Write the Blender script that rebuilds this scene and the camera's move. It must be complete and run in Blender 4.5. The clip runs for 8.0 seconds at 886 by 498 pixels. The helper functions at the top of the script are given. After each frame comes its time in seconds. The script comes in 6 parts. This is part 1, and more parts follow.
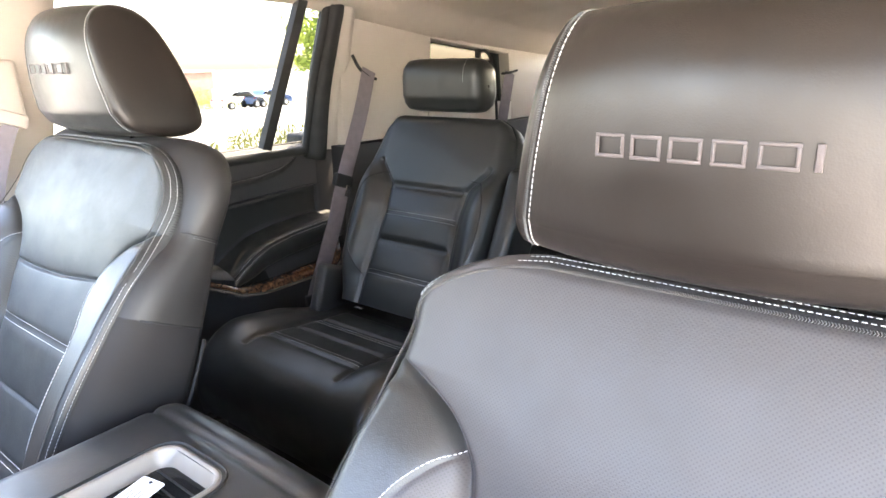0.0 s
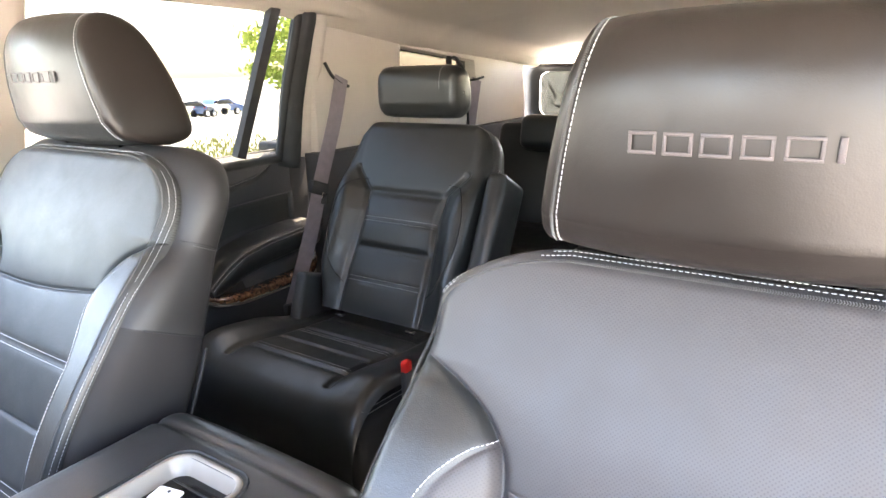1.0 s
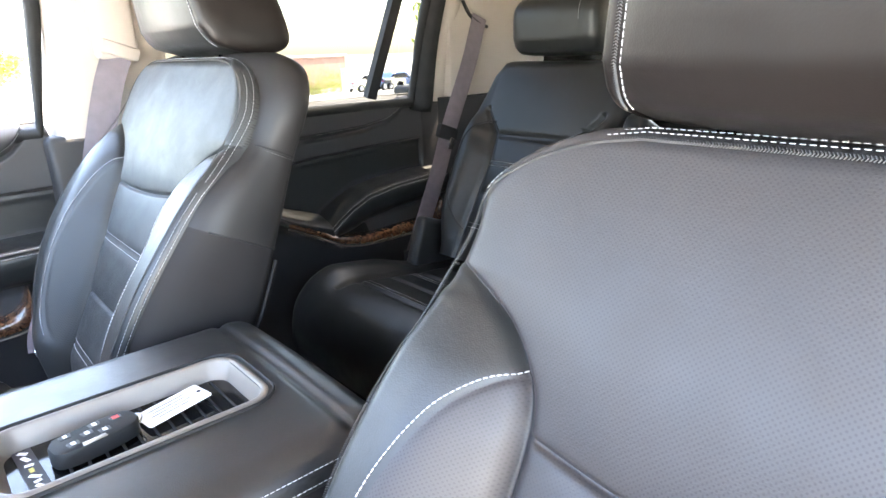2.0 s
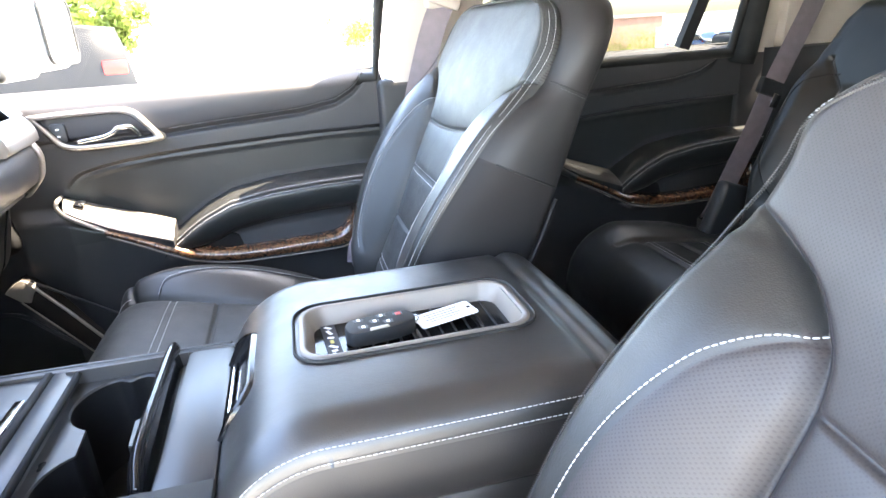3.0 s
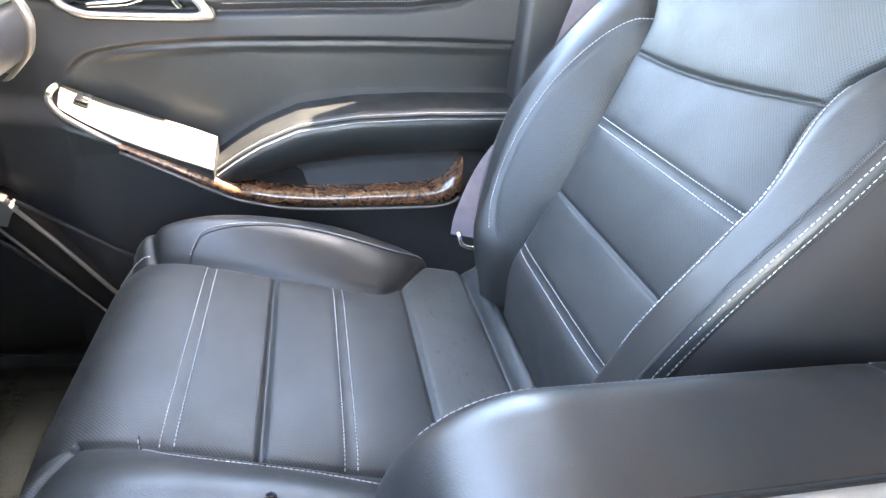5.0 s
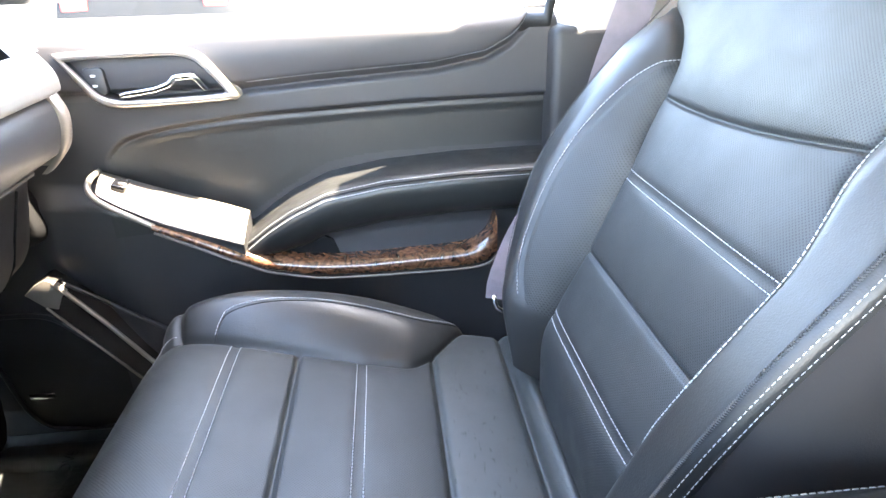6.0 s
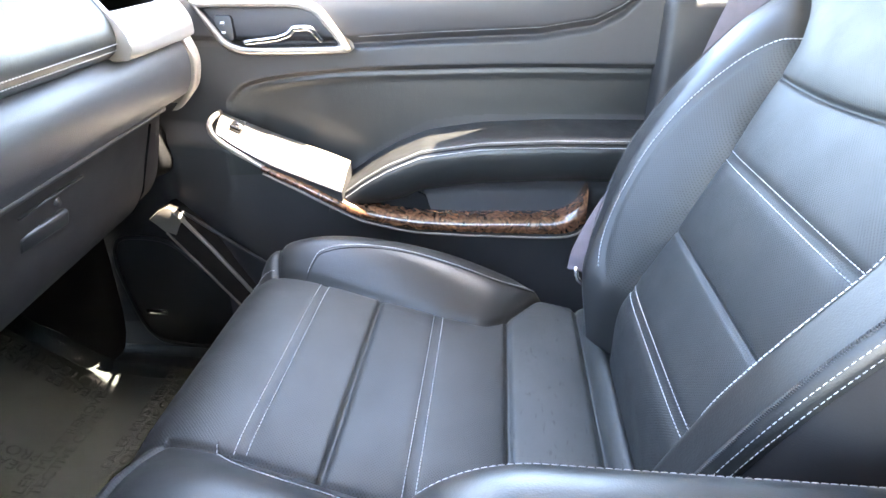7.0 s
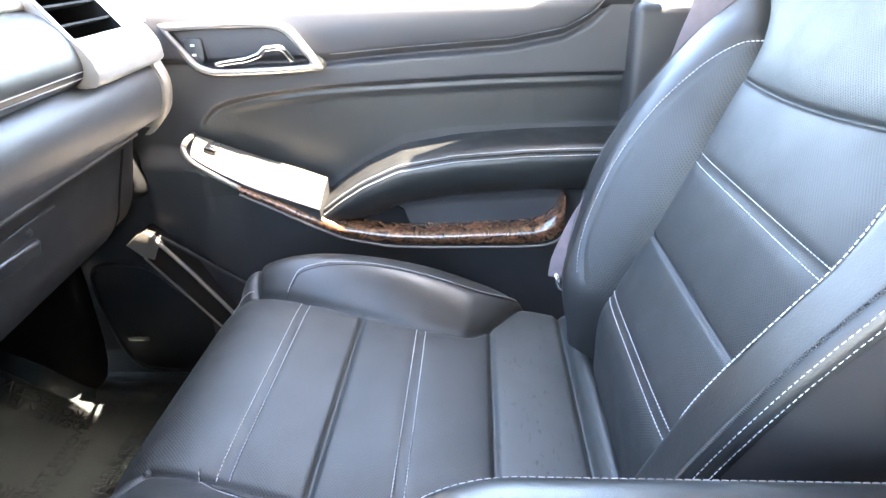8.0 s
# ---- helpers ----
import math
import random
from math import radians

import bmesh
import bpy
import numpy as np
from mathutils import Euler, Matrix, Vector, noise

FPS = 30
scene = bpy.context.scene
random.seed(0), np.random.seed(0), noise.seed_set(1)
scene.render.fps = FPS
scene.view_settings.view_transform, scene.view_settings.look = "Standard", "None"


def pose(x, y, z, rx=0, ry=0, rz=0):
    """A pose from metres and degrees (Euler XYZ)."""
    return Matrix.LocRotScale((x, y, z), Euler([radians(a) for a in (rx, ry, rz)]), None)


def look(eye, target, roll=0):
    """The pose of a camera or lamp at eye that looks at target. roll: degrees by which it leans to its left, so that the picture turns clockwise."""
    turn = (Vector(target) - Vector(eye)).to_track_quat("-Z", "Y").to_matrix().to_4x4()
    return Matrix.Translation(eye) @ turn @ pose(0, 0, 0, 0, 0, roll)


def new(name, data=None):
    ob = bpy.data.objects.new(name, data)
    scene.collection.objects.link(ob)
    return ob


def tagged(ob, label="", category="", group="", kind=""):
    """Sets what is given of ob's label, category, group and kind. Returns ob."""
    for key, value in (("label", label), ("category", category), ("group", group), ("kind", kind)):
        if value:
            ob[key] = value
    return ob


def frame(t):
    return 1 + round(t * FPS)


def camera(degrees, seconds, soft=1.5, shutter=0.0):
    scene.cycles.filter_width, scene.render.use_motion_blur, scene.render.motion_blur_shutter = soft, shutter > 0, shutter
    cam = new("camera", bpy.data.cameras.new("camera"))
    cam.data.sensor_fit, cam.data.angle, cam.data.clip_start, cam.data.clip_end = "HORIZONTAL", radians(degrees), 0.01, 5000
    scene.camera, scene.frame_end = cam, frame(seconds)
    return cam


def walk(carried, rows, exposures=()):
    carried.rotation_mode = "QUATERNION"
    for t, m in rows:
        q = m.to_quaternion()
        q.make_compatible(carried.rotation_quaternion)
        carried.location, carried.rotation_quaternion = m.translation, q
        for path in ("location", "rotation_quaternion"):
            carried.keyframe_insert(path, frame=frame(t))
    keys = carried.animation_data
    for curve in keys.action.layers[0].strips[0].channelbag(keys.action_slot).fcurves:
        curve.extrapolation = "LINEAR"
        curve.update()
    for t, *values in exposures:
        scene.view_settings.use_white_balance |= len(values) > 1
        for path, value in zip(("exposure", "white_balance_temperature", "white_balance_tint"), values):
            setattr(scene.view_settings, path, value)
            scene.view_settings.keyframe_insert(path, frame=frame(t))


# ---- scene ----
cam = camera(72.1, 8.0)
PATH = [
    (0, (0.5007, 0.8528, 0.9247), (-0.6941, 2.4202, 0.3253), -0.98),
    (0.5, (0.4658, 0.8123, 0.9214), (-0.6616, 2.4292, 0.3231), -0.82),
    (1, (0.4675, 0.8081, 0.9237), (-0.6142, 2.4627, 0.3443), -1.33),
    (1.2, (0.4655, 0.8071, 0.9214), (-0.6086, 2.4658, 0.3396), -1.11),
    (2.3, (0.5005, 0.9497, 0.8083), (-1.1917, 1.9257, 0.1544), -2.96),
    (2.5, (0.5061, 0.9350, 0.8058), (-1.2981, 1.6862, 0.1546), -3.85),
    (2.9, (0.4968, 0.9355, 0.8069), (-1.3855, 1.4113, 0.1182), -4.26),
    (3, (0.4887, 0.9328, 0.8030), (-1.3966, 1.3675, 0.0957), -3.68),
    (3.5, (0.4142, 0.8561, 0.7423), (-1.4017, 1.3069, -0.1196), -0.86),
    (4, (0.3027, 0.8204, 0.7832), (-1.3988, 1.3316, -0.2594), -0.31),
    (4.5, (0.2361, 0.8031, 0.7664), (-1.4690, 1.3289, -0.2631), 5.12),
    (5, (0.0946, 0.8102, 0.7648), (-1.6717, 1.2337, -0.2070), 4.92),
    (5.2, (0.0662, 0.8240, 0.7443), (-1.7649, 1.1003, -0.1578), 1.90),
    (6.3, (0.0466, 0.8982, 0.7814), (-1.8240, 1.0373, -0.0700), -2.06),
    (6.5, (0.0399, 0.9027, 0.7683), (-1.8261, 0.9642, -0.1023), -1.20),
    (7, (0.0752, 0.8937, 0.7728), (-1.7518, 0.7387, -0.1661), 0.29),
    (7.5, (0.0749, 0.8999, 0.7790), (-1.7468, 0.7249, -0.1668), -1.78),
    (8, (0.0734, 0.9031, 0.7747), (-1.7733, 0.7913, -0.1312), -1.66),
]
walk(cam, [(t, look(eye, target, roll)) for t, eye, target, roll in PATH], [(0.0, 5.22, 7950, 15), (1.2, 5.22, 7950, 15), (2.3, 4.95, 7350, 12), (3.5, 4.98, 7450, 12), (4.0, 5.24, 7600, 12), (4.5, 5.38, 7480, 11), (5.2, 5.44, 7400, 11), (8.0, 5.44, 7100, 11)])

# ---- world and sun ----
SUN_DIR = Vector((-0.03, 0.55, 1.0)).normalized()
world = bpy.data.worlds.new("sky")
scene.world = world
world.use_nodes = True
wn = world.node_tree.nodes
sky = wn.new("ShaderNodeTexSky")
sky.sky_type = "NISHITA"
sky.sun_disc = False
sky.sun_elevation = math.asin(SUN_DIR.z)
sky.sun_rotation = math.atan2(SUN_DIR.x, SUN_DIR.y)
sky.dust_density = 2.0
bg = wn["Background"]
bg.inputs["Strength"].default_value = 0.15
world.node_tree.links.new(sky.outputs[0], bg.inputs[0])
sun = new("sun", bpy.data.lights.new("sun", "SUN"))
sun.data.energy = 2.4
sun.data.angle = radians(0.5)
sun.data.color = (1.0, 0.92, 0.80)
sun.matrix_world = look(SUN_DIR * 10, (0, 0, 0))


# ---- materials ----
def material(name, colour, rough=0.5, metal=0.0, noise_scale=0.0, vary=0.0, bump=0.0, bump_scale=400.0, coat=0.0, spec=0.5, detail=4.0):
    """A principled material: slow colour variation and fine relief from noise in object space."""
    m = bpy.data.materials.new(name)
    m.use_nodes = True
    nt = m.node_tree
    b = nt.nodes["Principled BSDF"]
    b.inputs["Base Color"].default_value = (*colour, 1)
    b.inputs["Roughness"].default_value = rough
    b.inputs["Metallic"].default_value = metal
    b.inputs["Specular IOR Level"].default_value = spec
    b.inputs["Coat Weight"].default_value = coat
    b.inputs["Coat Roughness"].default_value = 0.08
    geo = nt.nodes.new("ShaderNodeNewGeometry")
    if vary:
        n = nt.nodes.new("ShaderNodeTexNoise")
        n.inputs["Scale"].default_value = noise_scale
        n.inputs["Detail"].default_value = detail
        nt.links.new(geo.outputs["Position"], n.inputs["Vector"])
        r = nt.nodes.new("ShaderNodeMapRange")
        r.inputs["To Min"].default_value = 1 - vary
        r.inputs["To Max"].default_value = 1 + vary
        r.inputs["From Min"].default_value, r.inputs["From Max"].default_value = 0.3, 0.7
        nt.links.new(n.outputs["Fac"], r.inputs["Value"])
        mix = nt.nodes.new("ShaderNodeVectorMath")
        mix.operation = "SCALE"
        mix.inputs[0].default_value = colour
        nt.links.new(r.outputs[0], mix.inputs["Scale"])
        nt.links.new(mix.outputs[0], b.inputs["Base Color"])
        rr = nt.nodes.new("ShaderNodeMapRange")
        rr.inputs["From Min"].default_value, rr.inputs["From Max"].default_value = 0.3, 0.7
        rr.inputs["To Min"].default_value = max(0.02, rough * 0.85)
        rr.inputs["To Max"].default_value = min(1, rough * 1.15)
        nt.links.new(n.outputs["Fac"], rr.inputs["Value"])
        nt.links.new(rr.outputs[0], b.inputs["Roughness"])
    if bump:
        v = nt.nodes.new("ShaderNodeTexNoise")
        v.inputs["Scale"].default_value = bump_scale
        v.inputs["Detail"].default_value = 3
        nt.links.new(geo.outputs["Position"], v.inputs["Vector"])
        bp = nt.nodes.new("ShaderNodeBump")
        bp.inputs["Strength"].default_value = bump
        bp.inputs["Distance"].default_value = 0.001
        nt.links.new(v.outputs["Fac"], bp.inputs["Height"])
        nt.links.new(bp.outputs[0], b.inputs["Normal"])
    return m


def leather(name, colour, rough, holes=0.0, grain=0.12, relief=0.14, pit=(0.010, 0.010, 0.010), uneven=0.22, spec=0.6, hole=0.15):
    """Black seat leather: pebbled grain from two cell scales; holes: the pitch of punched dots along the surface, in metres."""
    m = material(name, colour, rough, noise_scale=9.0, vary=0.10, spec=spec)
    nt = m.node_tree
    b = nt.nodes["Principled BSDF"]
    geo = nt.nodes.new("ShaderNodeNewGeometry")
    cells = nt.nodes.new("ShaderNodeTexVoronoi")
    cells.inputs["Scale"].default_value = 850
    nt.links.new(geo.outputs["Position"], cells.inputs["Vector"])
    folds = nt.nodes.new("ShaderNodeTexNoise")
    folds.inputs["Scale"].default_value = 260
    folds.inputs["Detail"].default_value = 4
    nt.links.new(geo.outputs["Position"], folds.inputs["Vector"])
    add = nt.nodes.new("ShaderNodeMath")
    nt.links.new(cells.outputs["Distance"], add.inputs[0])
    nt.links.new(folds.outputs["Fac"], add.inputs[1])
    bp = nt.nodes.new("ShaderNodeBump")
    bp.inputs["Strength"].default_value = grain
    bp.inputs["Distance"].default_value = 0.0006
    nt.links.new(add.outputs[0], bp.inputs["Height"])
    # soft unevenness of the hide, in height and in gloss
    wave = nt.nodes.new("ShaderNodeTexNoise")
    wave.inputs["Scale"].default_value = 30
    wave.inputs["Detail"].default_value = 3
    nt.links.new(geo.outputs["Position"], wave.inputs["Vector"])
    soft = nt.nodes.new("ShaderNodeBump")
    soft.inputs["Strength"].default_value = uneven
    soft.inputs["Distance"].default_value = 0.003
    nt.links.new(wave.outputs["Fac"], soft.inputs["Height"])
    nt.links.new(soft.outputs[0], bp.inputs["Normal"])
    gloss = nt.nodes.new("ShaderNodeMapRange")
    gloss.inputs["From Min"].default_value, gloss.inputs["From Max"].default_value = 0.3, 0.7
    gloss.inputs["To Min"].default_value, gloss.inputs["To Max"].default_value = rough - 0.05, rough + 0.06
    nt.links.new(wave.outputs["Fac"], gloss.inputs["Value"])
    nt.links.new(gloss.outputs[0], b.inputs["Roughness"])
    last = bp
    if holes:
        uv = nt.nodes.new("ShaderNodeUVMap")
        uv.uv_map = "UVMap"
        dots = nt.nodes.new("ShaderNodeTexVoronoi")
        dots.voronoi_dimensions = "2D"
        dots.inputs["Scale"].default_value = 1 / holes
        dots.inputs["Randomness"].default_value = 0.0
        turn = nt.nodes.new("ShaderNodeMapping")
        turn.inputs["Rotation"].default_value = (0, 0, radians(45))
        nt.links.new(uv.outputs[0], turn.inputs[0])
        nt.links.new(turn.outputs[0], dots.inputs["Vector"])
        ramp = nt.nodes.new("ShaderNodeMapRange")
        ramp.inputs["From Min"].default_value, ramp.inputs["From Max"].default_value = hole, hole + 0.10
        nt.links.new(dots.outputs["Distance"], ramp.inputs["Value"])
        b2 = nt.nodes.new("ShaderNodeBump")
        b2.inputs["Strength"].default_value = relief
        b2.inputs["Distance"].default_value = 0.0009
        nt.links.new(ramp.outputs[0], b2.inputs["Height"])
        nt.links.new(bp.outputs[0], b2.inputs["Normal"])
        last = b2
        old = b.inputs["Base Color"].links[0].from_socket
        mul = nt.nodes.new("ShaderNodeMix")
        mul.data_type = "RGBA"
        mul.inputs["A"].default_value = (*pit, 1)
        nt.links.new(ramp.outputs[0], mul.inputs["Factor"])
        nt.links.new(old, mul.inputs["B"])
        nt.links.new(mul.outputs["Result"], b.inputs["Base Color"])
    nt.links.new(last.outputs[0], b.inputs["Normal"])
    return m


LEATHER = leather("black_leather", (0.0200, 0.0205, 0.0200), 0.38, grain=0.18)
# slightly darker copy of the black leather; the dimmer rear light is in its colour
SECOND = leather("rear_rows_leather_shaded", (0.0185, 0.0190, 0.0186), 0.36, grain=0.12, uneven=0.16)
SCUFFED = leather("scuffed_black_leather", (0.0320, 0.0352, 0.0340), 0.48, holes=0.0022, relief=0.2, pit=(0.012, 0.012, 0.012))
sc = SCUFFED.node_tree
scn = sc.nodes.new("ShaderNodeTexNoise")
scn.inputs["Scale"].default_value = 42
scn.inputs["Detail"].default_value = 6
scr = sc.nodes.new("ShaderNodeMapRange")
scr.inputs["From Min"].default_value, scr.inputs["From Max"].default_value = 0.635, 0.68
scm = sc.nodes.new("ShaderNodeMix")
scm.data_type = "RGBA"
scm.inputs["B"].default_value = (0.006, 0.006, 0.006, 1)
scb = sc.nodes["Principled BSDF"].inputs["Base Color"]
sc.links.new(scb.links[0].from_socket, scm.inputs["A"])
sc.links.new(scn.outputs["Fac"], scr.inputs["Value"])
sc.links.new(scr.outputs[0], scm.inputs["Factor"])
sc.links.new(scm.outputs["Result"], scb)
HEAD = leather("brown_black_leather", (0.0132, 0.0100, 0.0088), 0.38, grain=0.085, spec=0.42)
SLEEK = leather("smooth_black_leather", (0.0200, 0.0200, 0.0200), 0.35, uneven=0.12, spec=0.8)
PADDING = material("soft_dark_grey_trim", (0.055, 0.052, 0.054), 0.5, noise_scale=8, vary=0.08, bump=0.3, bump_scale=900)
PERFORATED = leather("perforated_black_leather", (0.0305, 0.0322, 0.0314), 0.47, holes=0.0022, relief=0.30, pit=(0.005, 0.005, 0.005), uneven=0.18, spec=0.52, hole=0.21)
FINE = leather("finely_perforated_leather", (0.0385, 0.0342, 0.0348), 0.46, holes=0.0023, relief=0.08, pit=(0.0265, 0.0237, 0.0240), uneven=0.12, spec=0.45, hole=0.19)
COVER = material("matt_black_side_cloth", (0.0165, 0.0145, 0.0148), 0.7, noise_scale=14, vary=0.15, bump=0.14, bump_scale=900, spec=0.3)
SIDING = material("black_side_leather", (0.0165, 0.0150, 0.0150), 0.5, noise_scale=14, vary=0.15, bump=0.14, bump_scale=900)
VINYL = material("black_vinyl", (0.026, 0.0245, 0.0245), 0.56, noise_scale=14, vary=0.12, bump=0.14, bump_scale=900)
SOFT = material("soft_black_trim", (0.041, 0.040, 0.042), 0.45, noise_scale=8, vary=0.12, bump=0.3, bump_scale=900)
PLASTIC = material("black_plastic", (0.030, 0.030, 0.031), 0.42, noise_scale=20, vary=0.15, bump=0.2, bump_scale=1200)
GLOSS = material("gloss_black", (0.008, 0.008, 0.009), 0.12, noise_scale=15, vary=0.1)
SHEEN = material("shiny_dark_plastic", (0.040, 0.034, 0.031), 0.24, noise_scale=15, vary=0.1)
RUBBER = material("black_rubber", (0.012, 0.012, 0.012), 0.7, noise_scale=30, vary=0.2)
THREAD = material("pale_thread", (0.48, 0.48, 0.48), 0.7, noise_scale=300, vary=0.1)
CORD = material("grey_woven_cord", (0.085, 0.085, 0.085), 0.7, noise_scale=300, vary=0.2)
HEADLINER = material("beige_headliner", (0.55, 0.48, 0.40), 0.95, noise_scale=3, vary=0.05, bump=0.5, bump_scale=1500)
PILLAR = material("beige_pillar_trim", (0.52, 0.46, 0.40), 0.7, noise_scale=5, vary=0.05, bump=0.3, bump_scale=1200)
SATIN = material("satin_silver", (0.38, 0.345, 0.305), 0.36, metal=0.6, noise_scale=40, vary=0.06)
TAUPE = material("satin_taupe", (0.225, 0.195, 0.168), 0.40, metal=0.15, noise_scale=40, vary=0.06)
CHROME = material("chrome", (0.75, 0.75, 0.76), 0.12, metal=1.0, noise_scale=30, vary=0.04)
DECK = material("satin_grey_deck", (0.034, 0.035, 0.037), 0.30, noise_scale=4, vary=0.1, bump=0.04, bump_scale=900)
PANEL = material("gloss_dark_console_trim", (0.022, 0.0225, 0.024), 0.31, noise_scale=3, vary=0.06, bump=0.03, bump_scale=900)
# near-black for cup linings, and for shade put into colour at openings
WELL = material("black_lining_and_shade", (0.007, 0.007, 0.0075), 0.7, spec=0.2, noise_scale=30, vary=0.2)
CARPET = material("black_carpet", (0.050, 0.049, 0.049), 0.95, noise_scale=60, vary=0.3, bump=1.0, bump_scale=900)
WEBBING = material("grey_webbing", (0.205, 0.172, 0.190), 0.75, noise_scale=60, vary=0.12, bump=0.6, bump_scale=1500)
RED = material("red_plastic", (0.55, 0.02, 0.015), 0.35, noise_scale=60, vary=0.1)
PAPER = material("white_card", (0.78, 0.78, 0.77), 0.7, noise_scale=80, vary=0.04)
INK = material("dark_ink", (0.03, 0.03, 0.035), 0.6, noise_scale=200, vary=0.1)
YELLOW = material("yellow_ink", (0.50, 0.43, 0.12), 0.6, noise_scale=200, vary=0.1)
# pinkish and paler than the headrest: the reflection on the embossing is in the colour
EMBOSS = material("embossed_leather_sheen", (0.060, 0.047, 0.047), 0.5, noise_scale=60, vary=0.12, bump=0.3, bump_scale=900)


def burl():
    m = material("burl_wood", (0.16, 0.07, 0.03), 0.22, coat=1.0)
    nt = m.node_tree
    b = nt.nodes["Principled BSDF"]
    geo = nt.nodes.new("ShaderNodeNewGeometry")
    n = nt.nodes.new("ShaderNodeTexNoise")
    n.inputs["Scale"].default_value = 55
    n.inputs["Detail"].default_value = 9
    n.inputs["Distortion"].default_value = 2.5
    nt.links.new(geo.outputs["Position"], n.inputs["Vector"])
    r = nt.nodes.new("ShaderNodeValToRGB")
    r.color_ramp.elements[0].position, r.color_ramp.elements[0].color = 0.34, (0.038, 0.017, 0.010, 1)
    r.color_ramp.elements[1].position, r.color_ramp.elements[1].color = 0.70, (0.27, 0.130, 0.065, 1)
    e = r.color_ramp.elements.new(0.5)
    e.color = (0.125, 0.057, 0.030, 1)
    nt.links.new(n.outputs["Fac"], r.inputs[0])
    nt.links.new(r.outputs[0], b.inputs["Base Color"])
    return m


WOOD = burl()


def glass(name, tint, gloss):
    m = bpy.data.materials.new(name)
    m.use_nodes = True
    nt = m.node_tree
    nt.nodes.remove(nt.nodes["Principled BSDF"])
    out = nt.nodes["Material Output"]
    clear = nt.nodes.new("ShaderNodeBsdfTransparent")
    clear.inputs[0].default_value = (*tint, 1)
    shine = nt.nodes.new("ShaderNodeBsdfGlossy")
    shine.inputs["Roughness"].default_value = 0.02
    fres = nt.nodes.new("ShaderNodeFresnel")
    fres.inputs["IOR"].default_value = gloss
    mix = nt.nodes.new("ShaderNodeMixShader")
    nt.links.new(fres.outputs[0], mix.inputs[0])
    nt.links.new(clear.outputs[0], mix.inputs[1])
    nt.links.new(shine.outputs[0], mix.inputs[2])
    nt.links.new(mix.outputs[0], out.inputs[0])
    return m


GLASS = glass("window_glass", (0.93, 0.95, 0.94), 1.45)
TINTED = glass("tinted_glass", (0.135, 0.142, 0.138), 1.45)


# ---- mesh helpers ----
def group_of(name, label, category, group="", kind="", m=None):
    ob = new(name)
    ob.empty_display_size = 0.05
    if m is not None:
        ob.matrix_world = m
    return tagged(ob, label, category, group, kind)


def mesh_part(name, verts, faces, mat, parent=None, label="", smooth=True, uv=None, normals=None):
    """verts and faces as one mesh object, with optional surface coordinates in metres and given vertex normals."""
    me = bpy.data.meshes.new(name)
    me.from_pydata([tuple(v) for v in verts], [], [tuple(f) for f in faces])
    me.materials.append(mat)
    if uv is not None:
        layer = me.uv_layers.new(name="UVMap")
        idx = np.empty(len(me.loops), dtype=np.int32)
        me.loops.foreach_get("vertex_index", idx)
        layer.data.foreach_set("uv", np.asarray(uv, dtype=np.float32)[idx].ravel())
    me.polygons.foreach_set("use_smooth", [smooth] * len(me.polygons))
    if normals is not None:
        me.normals_split_custom_set_from_vertices([tuple(n) for n in normals])
    me.update()
    ob = new(name, me)
    if parent is not None:
        ob.parent = parent
    return tagged(ob, label)


def part(name, bm, mat, parent=None, label="", smooth=True):
    me = bpy.data.meshes.new(name)
    bmesh.ops.recalc_face_normals(bm, faces=bm.faces[:])
    bm.to_mesh(me)
    bm.free()
    me.materials.append(mat)
    if smooth:
        me.polygons.foreach_set("use_smooth", [True] * len(me.polygons))
        me.set_sharp_from_angle(angle=radians(40))
    ob = new(name, me)
    if parent is not None:
        ob.parent = parent
    return tagged(ob, label)


def lerp(x, xs, ys):
    return np.interp(x, xs, ys)


def sstep(e0, e1, x):
    t = np.clip((np.asarray(x, float) - e0) / (e1 - e0), 0, 1)
    return t * t * (3 - 2 * t)


def bump_line(d, depth, width):
    return -depth * np.exp(-((d / width) ** 2))


def grid_points(fn, us, vs):
    u, v = np.meshgrid(us, vs, indexing="ij")
    return u, v, fn(u, v)


def grid_normals(p):
    du = np.gradient(p, axis=0)
    dv = np.gradient(p, axis=1)
    n = np.cross(du, dv)
    n /= np.maximum(np.linalg.norm(n, axis=-1, keepdims=True), 1e-12)
    return n


def panels(fn, us, vs, classify, looks, parent, uv=None, flip=False):
    """One sheet fn(u, v), cut into pieces: classify(u, v) names the piece of each cell; looks: piece -> (name, material, label)."""
    u, v, p = grid_points(fn, us, vs)
    n = grid_normals(p)
    if flip:
        n = -n
    nu, nv = u.shape
    uc = (u[:-1, :-1] + u[1:, 1:]) / 2
    vc = (v[:-1, :-1] + v[1:, 1:]) / 2
    kinds = classify(uc, vc)
    ids = np.arange(nu * nv).reshape(nu, nv)
    quads = np.stack([ids[:-1, :-1], ids[1:, :-1], ids[1:, 1:], ids[:-1, 1:]], axis=-1)
    if flip:
        quads = quads[..., ::-1]
    flat_p, flat_n = p.reshape(-1, 3), n.reshape(-1, 3)
    flat_uv = (np.stack([u, v], axis=-1) if uv is None else uv(u, v)).reshape(-1, 2)
    made = []
    for k, (name, mat, label) in looks.items():
        q = quads[kinds == k]
        if not len(q):
            continue
        used, inv = np.unique(q, return_inverse=True)
        made.append(mesh_part(name, flat_p[used], inv.reshape(-1, 4), mat, parent, label, True, flat_uv[used], flat_n[used]))
    return made


